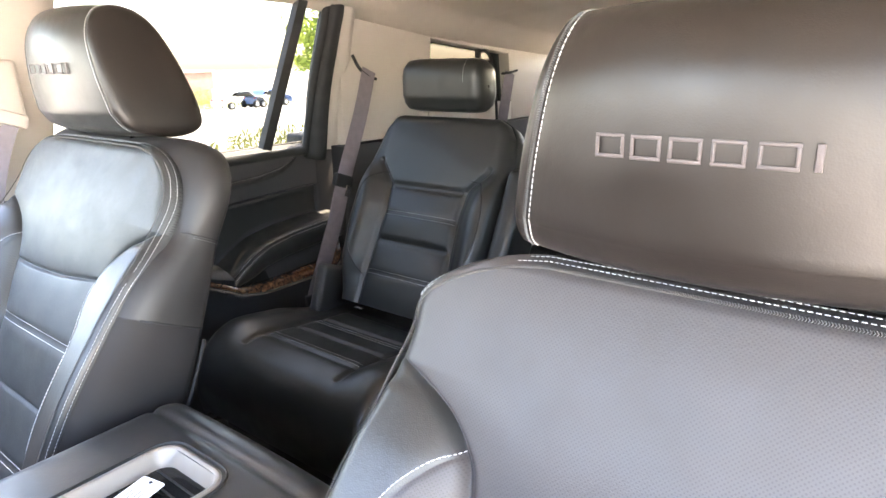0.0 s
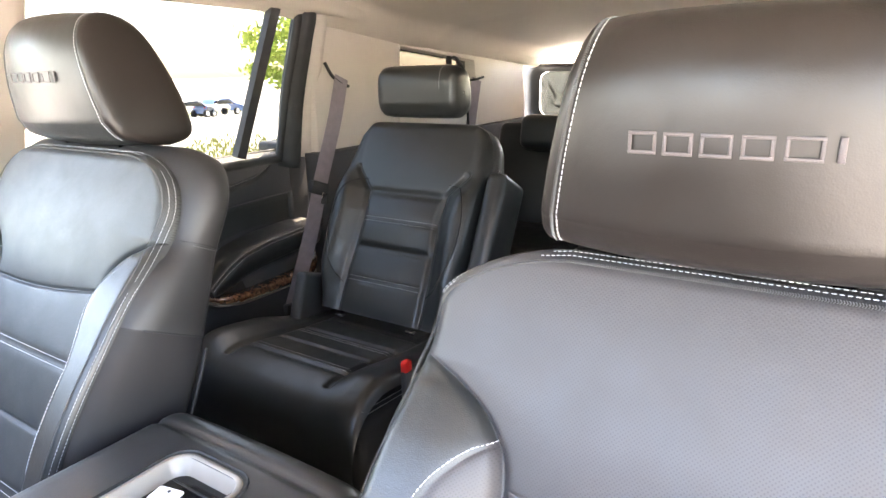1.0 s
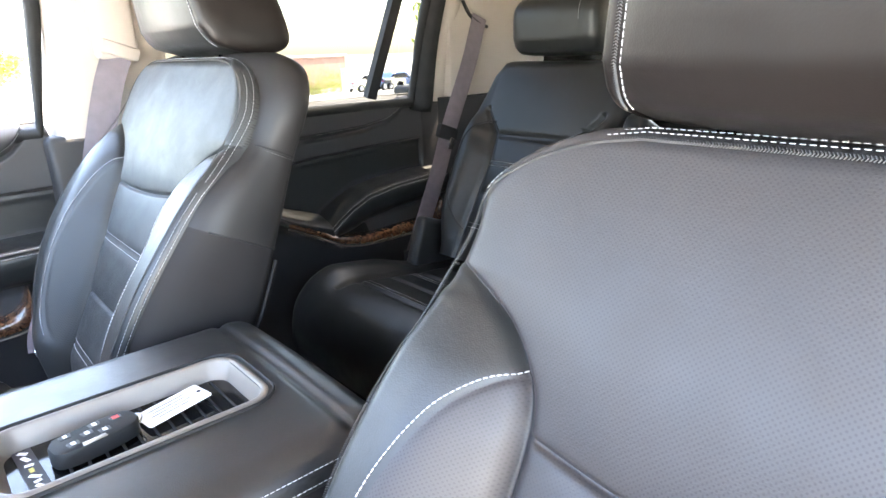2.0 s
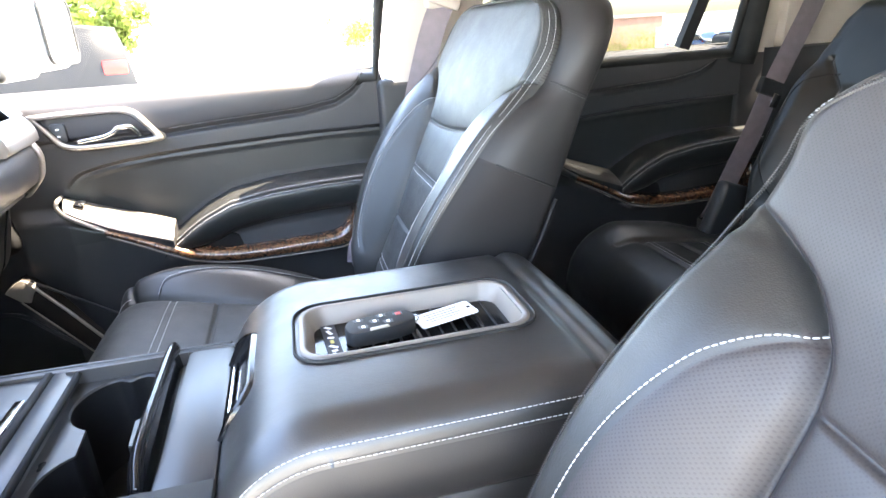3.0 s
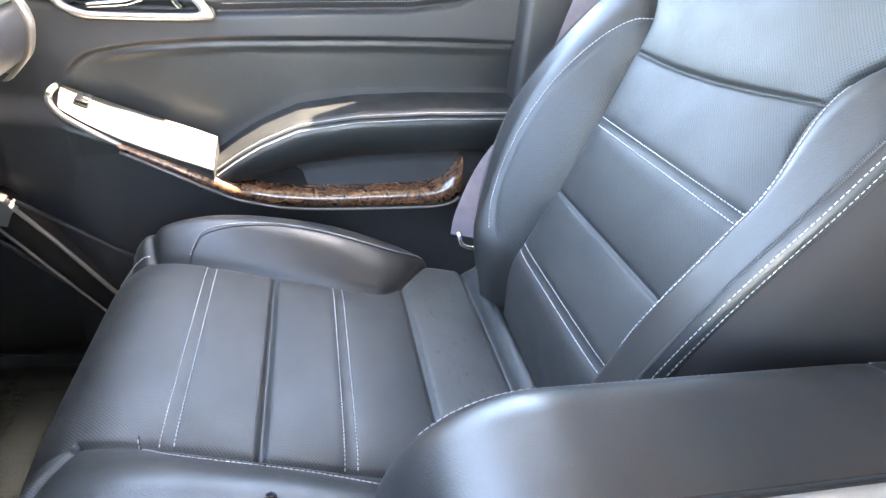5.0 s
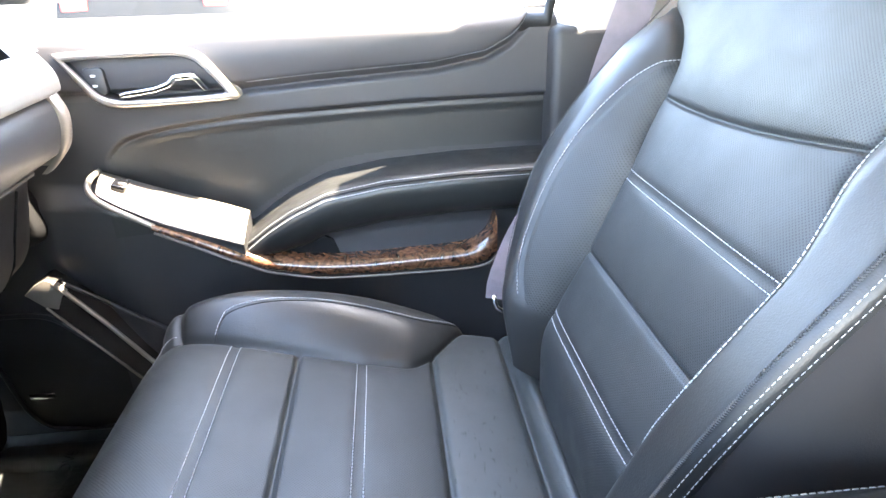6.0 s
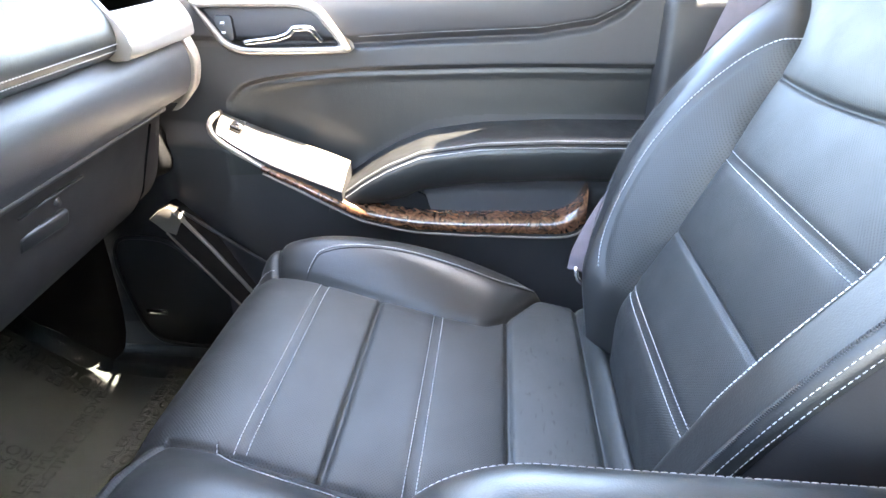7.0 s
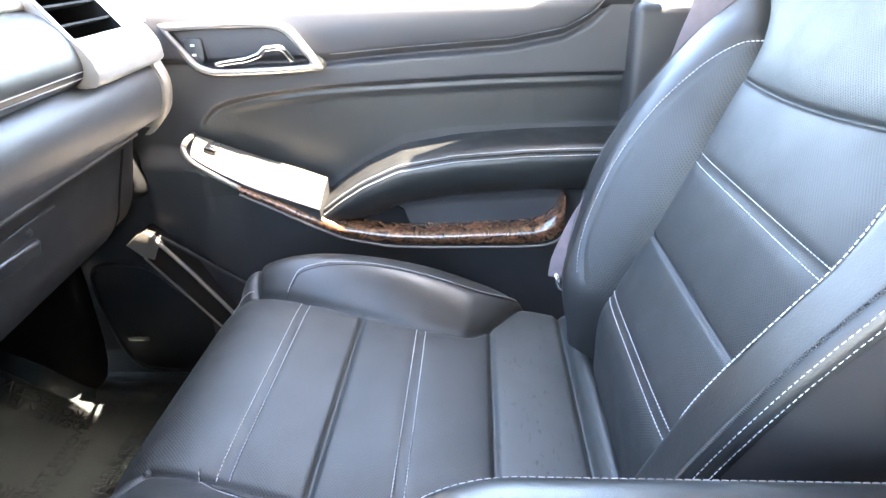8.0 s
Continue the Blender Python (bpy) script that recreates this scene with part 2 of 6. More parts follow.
def sheet(name, fn, us, vs, mat, parent, label="", flip=False):
    return panels(fn, us, vs, lambda u, v: np.zeros(u.shape, int), {0: (name, mat, label)}, parent, flip=flip)[0]


def resample(pts, step):
    pts = np.asarray(pts, float)
    seg = np.linalg.norm(np.diff(pts, axis=0), axis=1)
    at = np.concatenate([[0], np.cumsum(seg)])
    n = max(2, int(round(at[-1] / step)) + 1)
    s = np.linspace(0, at[-1], n)
    return np.stack([np.interp(s, at, pts[:, i]) for i in range(pts.shape[1])], axis=1)


def smooth_curve(pts, n=60):
    """A Catmull-Rom line through pts."""
    p = np.asarray(pts, float)
    p = np.vstack([2 * p[0] - p[1], p, 2 * p[-1] - p[-2]])
    out = []
    k = max(2, n // (len(p) - 3))
    for i in range(1, len(p) - 2):
        for t in np.linspace(0, 1, k, endpoint=False):
            a, b, c, d = p[i - 1], p[i], p[i + 1], p[i + 2]
            out.append(0.5 * (2 * b + (c - a) * t + (2 * a - 5 * b + 4 * c - d) * t * t + (3 * b - a - 3 * c + d) * t ** 3))
    out.append(p[-2])
    return np.array(out)


def thread(name, pts, parent, mat=None, pitch=0.0043, length=0.0033, r=0.00056, lift=None):
    """Single stitches along a line of points, joined into one mesh."""
    line = resample(pts, pitch)
    verts, faces = [], []
    for i in range(len(line) - 1):
        d = line[i + 1] - line[i]
        gap = np.linalg.norm(d)
        if gap < 1e-6:
            continue
        d = d / gap
        up = np.array([0.0, 0.0, 1.0]) if abs(d[2]) < 0.9 else np.array([1.0, 0.0, 0.0])
        s = np.cross(d, up)
        s /= np.linalg.norm(s)
        w = np.cross(s, d)
        c = (line[i] + line[i + 1]) / 2
        k = len(verts)
        for e, q in ((-0.5, 0.55), (-0.3, 1.0), (0.3, 1.0), (0.5, 0.55)):
            for x, y in ((1, 0), (0, 1), (-1, 0), (0, -1)):
                verts.append(c + d * e * length + (s * x + w * y) * r * q)
        for j in range(3):
            for m_ in range(4):
                a, b_ = k + j * 4 + m_, k + j * 4 + (m_ + 1) % 4
                faces.append((a, b_, b_ + 4, a + 4))
        faces.append((k + 3, k + 2, k + 1, k))
        faces.append((k + 12, k + 13, k + 14, k + 15))
    return mesh_part(name, verts, faces, mat or THREAD, parent)


def cord(name, pts, parent, r=0.0011):
    """A woven piping: short slanting strands side by side along a line."""
    p = resample(np.array(pts), 0.0016)
    t = np.gradient(p, axis=0)
    t /= np.linalg.norm(t, axis=1, keepdims=True)
    n = np.cross(t, np.array([0.0, -0.9, 0.44]))
    n /= np.maximum(np.linalg.norm(n, axis=1, keepdims=True), 1e-6)
    verts, faces = [], []
    for i in range(len(p)):
        for s in (-1, 1):
            a, b_ = p[i] + n[i] * 0.0014 * s, p[i] + t[i] * 0.0009
            up = np.cross(n[i], t[i])
            w = t[i] * 0.00038
            k = len(verts)
            for c in (a, b_):
                verts += [c - w - up * 0.0003, c + up * 0.0006, c + w - up * 0.0003, c - up * 0.0006]
            for j in range(4):
                m = (j + 1) % 4
                faces.append((k + j, k + m, k + 4 + m, k + 4 + j))
    return mesh_part(name, verts, faces, CORD, parent, "pale grey woven piping", smooth=False)


def tube(name, pts, r, mat, parent=None, label="", n=8, closed=False, flat=1.0):
    """A round (or flattened) bar along points."""
    p = np.asarray(pts, float)
    m_ = len(p)
    t = np.gradient(p, axis=0) if not closed else (np.roll(p, -1, 0) - np.roll(p, 1, 0))
    t /= np.linalg.norm(t, axis=1, keepdims=True)
    rs = np.interp(np.linspace(0, 1, m_), np.linspace(0, 1, max(2, np.size(r))), np.ravel(r) if np.size(r) > 1 else [float(r), float(r)])
    side = None
    verts, faces = [], []
    for i in range(m_):
        if side is None:
            up = np.array([0, 0, 1.0]) if abs(t[i][2]) < 0.9 else np.array([1.0, 0, 0])
            side = np.cross(t[i], up)
        side = side - t[i] * (side @ t[i])
        side /= np.linalg.norm(side)
        w = np.cross(side, t[i])
        for j in range(n):
            a = 2 * math.pi * j / n
            verts.append(p[i] + (side * math.cos(a) * flat + w * math.sin(a)) * rs[i])
    last = m_ if closed else m_ - 1
    for i in range(last):
        for j in range(n):
            a, b_ = i * n + j, i * n + (j + 1) % n
            c, d = ((i + 1) % m_) * n + (j + 1) % n, ((i + 1) % m_) * n + j
            faces.append((a, b_, c, d))
    if not closed:
        faces.append(tuple(range(n))[::-1])
        faces.append(tuple((m_ - 1) * n + j for j in range(n)))
    return mesh_part(name, verts, faces, mat, parent, label)


def strap(name, pts, across, width, thick, mat, parent=None, label=""):
    """A flat belt along pts, with its width along the direction across."""
    p = np.asarray(pts, float)
    t = np.gradient(p, axis=0)
    t /= np.linalg.norm(t, axis=1, keepdims=True)
    verts, faces = [], []
    for i in range(len(p)):
        s = np.asarray(across, float)
        s = s - t[i] * (s @ t[i])
        s /= np.linalg.norm(s)
        w = np.cross(s, t[i])
        for a, b_ in ((-0.5, -0.5), (0.5, -0.5), (0.5, 0.5), (-0.5, 0.5)):
            verts.append(p[i] + s * a * width + w * b_ * thick)
    for i in range(len(p) - 1):
        for j in range(4):
            a, b_ = i * 4 + j, i * 4 + (j + 1) % 4
            faces.append((a, b_, b_ + 4, a + 4))
    faces.append((3, 2, 1, 0))
    k = (len(p) - 1) * 4
    faces.append((k, k + 1, k + 2, k + 3))
    return mesh_part(name, verts, faces, mat, parent, label, smooth=False)


def box(bm, size, at, bevel=0.004, seg=2, rot=None):
    """A bevelled block added to bm."""
    tmp = bmesh.new()
    bmesh.ops.create_cube(tmp, size=1.0)
    bmesh.ops.scale(tmp, vec=size, verts=tmp.verts[:])
    if bevel:
        bmesh.ops.bevel(tmp, geom=tmp.edges[:], offset=min(bevel, 0.45 * min(size)), segments=seg, affect="EDGES", profile=0.5)
    m = Matrix.Translation(at)
    if rot is not None:
        m = m @ Euler([radians(a) for a in rot]).to_matrix().to_4x4()
    bmesh.ops.transform(tmp, matrix=m, verts=tmp.verts[:])
    me = bpy.data.meshes.new("tmp")
    tmp.to_mesh(me)
    tmp.free()
    bm.from_mesh(me)
    bpy.data.meshes.remove(me)
    return bm


def block(name, size, at, mat, parent=None, label="", bevel=0.004, seg=2, rot=None):
    return part(name, box(bmesh.new(), size, at, bevel, seg, rot), mat, parent, label)


def plate(name, outline, axis, level, thick, mat, parent=None, label="", bevel=0.002, holes=()):
    """A flat piece with a rounded edge: outline in the two other axes (in x, y, z order), its face at level, going back by thick
    (thick > 0: towards the negative axis)."""
    bm = bmesh.new()

    def place(a, b_, c):
        return {"x": (c, a, b_), "y": (a, c, b_), "z": (a, b_, c)}[axis]

    vs = [bm.verts.new(place(a, b_, level)) for a, b_ in outline]
    f = bm.faces.new(vs)
    r = bmesh.ops.extrude_face_region(bm, geom=[f])
    move = [e for e in r["geom"] if isinstance(e, bmesh.types.BMVert)]
    d = Vector(place(0, 0, -thick))
    bmesh.ops.translate(bm, verts=move, vec=d)
    if bevel:
        front = [e for e in bm.edges if all(abs({"x": v.co.x, "y": v.co.y, "z": v.co.z}[axis] - level) < 1e-6 for v in e.verts)]
        bmesh.ops.bevel(bm, geom=front, offset=bevel, segments=2, affect="EDGES", profile=0.5)
    return part(name, bm, mat, parent, label)


def round_rect(x0, y0, x1, y1, r, n=6):
    out = []
    for cx, cy, a0 in ((x1 - r, y1 - r, 0), (x0 + r, y1 - r, 90), (x0 + r, y0 + r, 180), (x1 - r, y0 + r, 270)):
        for i in range(n + 1):
            a = radians(a0 + 90 * i / n)
            out.append((cx + r * math.cos(a), cy + r * math.sin(a)))
    return out


def ring(name, outer, inner, z_out, z_in, mat, parent, label="", place=lambda a, b_, c: (a, b_, c)):
    """A frame between two outlines of equal count: a rounded lip outside, sloping down to the inner one."""
    n = len(outer)
    loops = []
    for k, dz in ((0.0, -0.004), (0.06, 0.0), (0.25, 0.0025), (0.45, 0.0015), (0.6, -0.004)):
        loops.append([(o[0] + (i[0] - o[0]) * k, o[1] + (i[1] - o[1]) * k, z_out + dz) for o, i in zip(outer, inner)])
    loops.append([(i[0], i[1], z_in) for i in inner])
    verts = [place(*p) for l in loops for p in l]
    faces = []
    for j in range(len(loops) - 1):
        for i in range(n):
            k = (i + 1) % n
            faces.append((j * n + i, j * n + k, (j + 1) * n + k, (j + 1) * n + i))
    return mesh_part(name, verts, faces, mat, parent, label)


# ---- the car's shell ----
def roof_z(x, y):
    edge = lerp(y, [0.2, 0.5, 1.0, 1.9, 2.45, 3.1, 3.5], [1.05, 1.11, 1.135, 1.122, 1.055, 1.01, 0.98])
    crown = lerp(y, [0.2, 0.5, 1.0, 2.4, 3.5], [0.03, 0.045, 0.045, 0.055, 0.05])
    q = np.clip(np.abs(x) / 0.76, 0, 1)
    return edge + crown * (1 - q ** 2.6) - 0.05 * sstep(0.86, 1.0, q)


def headliner_fn(u, v):
    return np.stack([u, v, roof_z(u, v) + 0.004 * np.exp(-((v - 2.62) / 0.02) ** 2)], axis=-1)


ceiling = sheet("ceiling", headliner_fn, np.linspace(-0.76, 0.76, 60), np.linspace(0.62, 3.54, 90), HEADLINER, None, "beige woven fabric headliner of the car", flip=True)
tagged(ceiling, category="ceiling", kind="structure")
roof_skin = sheet("roof_panel", lambda u, v: np.stack([u, v, 1.185 + 0.03 * (1 - (u / 0.72) ** 2) - 0.07 * sstep(2.6, 3.4, v)], axis=-1),
                  np.linspace(-0.70, 0.70, 20), np.linspace(0.60, 3.56, 20), PLASTIC, None, "steel roof panel above the headliner")
tagged(roof_skin, category="roof", kind="structure")

def toe_z(y):
    """The front floor rises towards the toe board."""
    return 0.024 * sstep(0.78, 0.60, y) + 0.62 * np.log1p(np.exp((0.185 - np.asarray(y, float)) / 0.02)) * 0.02


floor_ob = sheet("floor", lambda u, v: np.stack([u, v, toe_z(v) + 0.05 * np.exp(-((u / 0.16) ** 2)) + 0.003 * np.sin(u * 40) * np.sin(v * 31)], axis=-1),
                 np.linspace(-0.86, 0.86, 60), np.linspace(-0.5, 3.55, 120), CARPET, None, "black carpeted cabin floor")
tagged(floor_ob, category="floor", kind="structure")


def quarter(side):
    t = group_of("quarter_trim", "beige moulded rear quarter trim with a side window", "trim panel", kind="structure", m=Matrix.Translation((0, 0.065, -0.078)))
    s = side

    def piece(name, outline, mat, x=0.755, label="", thick=0.05, bevel=0.008):
        ob = plate(name, outline, "x", s * x, s * -thick if s > 0 else thick, mat, t, label, bevel)
        return ob

    piece("trim_panel", [(1.99, 0.79), (2.37, 0.79), (2.395, 1.10), (2.03, 1.15), (1.99, 0.98)], PILLAR)
    piece("trim_panel", [(2.90, 0.79), (3.32, 0.79), (3.30, 1.06), (2.86, 1.075)], PILLAR)
    piece("trim_panel", [(2.37, 0.79), (2.90, 0.79), (2.895, 0.86), (2.375, 0.86)], PILLAR)
    piece("trim_panel", [(2.392, 1.078), (2.872, 1.035), (2.86, 1.09), (2.395, 1.13)], PILLAR)
    piece("lower_panel", [(1.97, 0.06), (3.34, 0.06), (3.34, 0.788), (1.97, 0.788)], VINYL, 0.74, "black moulded lower panel")
    g = plate("glass_pane", [(2.35, 0.84), (2.92, 0.84), (2.90, 1.06), (2.37, 1.10)], "x", s * 0.80, s * -0.004, TINTED, t, "dark tinted pane", 0)
    return t


quarter(-1)
quarter(1)


# ---- front seats ----
RECLINE = radians(26.3)
UP_B = np.array([0, math.sin(RECLINE), math.cos(RECLINE)])
OUT_B = np.array([0, -math.cos(RECLINE), math.sin(RECLINE)])
FOOT_B = np.array([0, 0.985, 0.40])
TOP_B = 0.535
SIDE = [1.0]
W_B = ([0.0, 0.08, 0.14, 0.2, 0.26, 0.3, 0.36, 0.40, 0.428, 0.45, 0.475, 0.495, 0.512, 0.524, 0.532, 0.535], [0.207, 0.216, 0.223, 0.230, 0.235, 0.236, 0.233, 0.2285, 0.2250, 0.2232, 0.2185, 0.208, 0.190, 0.167, 0.140, 0.118])
SEAM_B = ([0.0, 0.08, 0.17, 0.25, 0.30, 0.356, 0.38, 0.40, 0.418, 0.428], [0.106, 0.112, 0.117, 0.125, 0.133, 0.140, 0.152, 0.172, 0.202, 0.2245])
LENS_B = ([0.075, 0.11, 0.15, 0.20, 0.25, 0.29, 0.33, 0.350, 0.364, 0.372], [0.130, 0.160, 0.182, 0.196, 0.199, 0.194, 0.181, 0.169, 0.156, 0.142])


def dense(line):
    """The same outline drawn through many more points."""
    c = smooth_curve(np.stack(line, axis=1), 260)
    return c[:, 0], c[:, 1]


AMP_B = dense(([0, 0.08, 0.18, 0.24, 0.30, 0.36, 0.40, 0.43, 0.54], [0.030, 0.046, 0.055, 0.053, 0.044, 0.030, 0.014, 0.002, 0.002]))
W_B, SEAM_B, LENS_B = dense(W_B), dense(SEAM_B), dense(LENS_B)
SHEAR = [0.0]
DEPTH_B = ([0, 0.25, 0.535], [-0.095, -0.085, -0.062])


def half_width(a, b):
    """Half width of the backrest; its foot draws in on the door side."""
    return lerp(b, *W_B) - 0.085 * (np.asarray(a) * SIDE[0] < 0) * (1 - sstep(-0.04, 0.22, b)) + (SIDE[0] < 0) * (0.016 * np.exp(-(((b - 0.487) / 0.030) ** 2)) + 0.006 * np.exp(-(((b - 0.426) / 0.030) ** 2)))


def seam_b(a, b):
    """Half width of the insert, a little wider towards the console."""
    return lerp(b, *SEAM_B) + np.where(np.asarray(a) * SIDE[0] > 0, 0.036 if SIDE[0] > 0 else 0.006, -0.006) * (1 - sstep(0.26, 0.345, b))



def lens_top():
    """Where the stitched lens of the bolsters ends; higher on the driver seat."""
    return 0.372 if SIDE[0] > 0 else 0.377


def lens_b(a, b):
    """Edge of the perforated lens on each bolster, closer in on the console side."""
    k = np.where(a * SIDE[0] > 0, 0.72, 0.64) if SIDE[0] > 0 else 1.0
    seam = seam_b(a, b)
    return seam + (lerp(b * 0.372 / lens_top(), *LENS_B) - seam) * k


def sag(a, seam):
    """Rise of the groove under the shoulder panel towards both sides, more on the console side."""
    a = np.clip(a, -seam, seam)
    return 0.012 * (a / 0.16) ** 2 + (0.009 * a / 0.14 if SIDE[0] > 0 else 0.0)


def back_height(a, b):
    """How far the front of the backrest stands out of its plane, at a across and b up."""
    q = np.abs(a)
    w = half_width(a, b)
    seam = seam_b(a, b)
    amp = lerp(b, *AMP_B)
    t = np.clip((q - seam) / np.maximum(w - seam, 0.02), 0, 1)
    c = amp * np.sin(np.clip(t * np.where(a * SIDE[0] > 0, 2.1 if SIDE[0] > 0 else 1.5, 1.5), 0, 1) * math.pi / 2) ** 1.1 * (q > seam)
    bq = b - sag(a, seam) * np.exp(-(((b - 0.336) / 0.05) ** 2))
    low = (q < seam) & (bq < 0.336)
    c = c - 0.034 * (1 - sstep(-0.03, 0.075, b)) * (SIDE[0] > 0)
    puff = np.abs(np.sin(np.clip((bq - 0.336) / (0.165 - 0.336), 0, 1) * math.pi)) ** 0.45 * 0.007
    puff2 = np.sin(np.clip((0.165 - b) / 0.19, 0, 1) * math.pi) ** 0.45 * 0.006
    fall = 1 - np.clip(q / seam, 0, 1) ** 5
    c = c + np.where(low, np.where(b > 0.165, puff, puff2) * fall, 0)
    c = c + np.where((bq >= 0.336) & (q < seam), (0.011 if SIDE[0] > 0 else 0.008) * np.abs(np.sin(np.clip((bq - 0.336) / 0.205, 0, 1) * math.pi)) ** 0.5 * fall * (1 - 0.3 * (q / 0.2) ** 2), 0)
    c = c + bump_line(q - seam, 0.0075, 0.0060) * (1 - sstep(0.400, 0.432, b))
    inside = 1 - sstep(-0.016, 0.002, q - seam)
    c = c + inside * (bump_line(bq - 0.336, 0.0030, 0.0022) + bump_line(b - 0.165, 0.0030, 0.0022))
    lens = lens_b(a, b)
    c = c + bump_line(q - lens, 0.0014, 0.004) * sstep(0.07, 0.09, b) * (1 - sstep(lens_top() - 0.007, lens_top() + 0.003, b))
    for bb in (0.254, 0.087):
        c = c + inside * bump_line(b - bb, 0.0022, 0.008)
    e = np.minimum(w - q, (TOP_B - b) * 1.0 + 0.0)
    r = lerp(b, [0.37, 0.46], [0.013, 0.020])
    e = np.clip(e, 0, r)
    c = c - (r - np.sqrt(np.maximum(r * r - (r - e) ** 2, 0)))
    return c + SHEAR[0] * a


def back_point(a, b, lift=0.0):
    a, b = np.asarray(a, float), np.asarray(b, float)
    c = back_height(a, b) + lift
    return FOOT_B + b[..., None] * UP_B + c[..., None] * OUT_B + a[..., None] * np.array([1.0, 0, 0])


def back_ab(u, v):
    """Across and up on the backrest: columns run along the seams, rows along the groove under the shoulder panel."""
    q, sg = np.abs(u), np.where(u < 0, -1.0, 1.0)

    def across(b):
        w = half_width(sg, b)
        seam = np.minimum(seam_b(sg, b), w * 0.97)
        lens = np.clip(lens_b(sg, b), seam + 0.10 * (w - seam), w - 0.12 * (w - seam))
        a = np.where(q < 0.56, q / 0.56 * seam, np.where(q < 0.76, seam + (q - 0.56) / 0.20 * (lens - seam), lens + (q - 0.76) / 0.24 * (w - lens)))
        return a, seam

    a, seam = across(v)
    b = v + sag(a * sg, seam) * np.exp(-(((v - 0.336) / 0.05) ** 2))
    b = np.minimum(b, TOP_B)
    return across(b)[0] * sg, b


def uv_back(u, v):
    return np.stack(back_ab(u, v), axis=-1)


def back_kind(u, v):
    a, b = back_ab(u, v)
    q = np.abs(u)
    side = np.where(u > 0, 1, 0)
    inner = (q < 0.76) & (b > 0.075) & (b < lens_top())
    k = np.where(q >= 0.56, np.where(inner, 1 + side, 3 + side), 0)
    k = np.where((q < 0.56) & (v < 0.336), 5, k)
    k = np.where((q < 0.56) & (v < 0.165), 6, k)
    return np.where(b > 0.426, 0, k)


def loop_sheet(name, loops, mat, parent, label="", closed=False):
    """A skin over lines of equal count."""
    n = len(loops[0])
    verts = [p for l in loops for p in l]
    faces = []
    for j in range(len(loops) - 1):
        for i in range(n if closed else n - 1):
            k = (i + 1) % n
            faces.append((j * n + i, j * n + k, (j + 1) * n + k, (j + 1) * n + i))
    return mesh_part(name, verts, faces, mat, parent, label)


def outline_back(grow=0.0):
    bs = np.concatenate([np.linspace(0, 0.47, 40), np.linspace(0.475, TOP_B, 18)])
    left = np.stack([-half_width(-1.0, bs), bs], axis=1)
    top = np.stack([np.linspace(-0.118, 0.118, 22)[1:-1], np.full(20, TOP_B)], axis=1)
    right = np.stack([half_width(1.0, bs), bs], axis=1)[::-1]
    o = np.vstack([left, top, right])
    if np.any(grow):
        t = np.gradient(o, axis=0)
        n = np.stack([-t[:, 1], t[:, 0]], axis=1)
        n /= np.maximum(np.linalg.norm(n, axis=1, keepdims=True), 1e-9)
        o = o + n * grow
    return o


def square_corner(o, amount):
    """The outline of the backrest with its upper corners drawn out towards a square."""
    out = o.copy()
    d = np.stack([(np.abs(o[:, 0]) - 0.11) / 0.12, (o[:, 1] - 0.42) / 0.115], axis=1)
    on = (d > 0).all(axis=1)
    d = d / np.maximum(np.linalg.norm(d, axis=1, keepdims=True), 1e-6)
    f = 1 + amount * ((d[:, 0] ** 4 + d[:, 1] ** 4) ** -0.25 - 1)
    out[:, 0] = np.where(on, np.sign(o[:, 0]) * (0.11 + (np.abs(o[:, 0]) - 0.11) * f), o[:, 0])
    out[:, 1] = np.where(on, 0.42 + (o[:, 1] - 0.42) * f, o[:, 1])
    return out


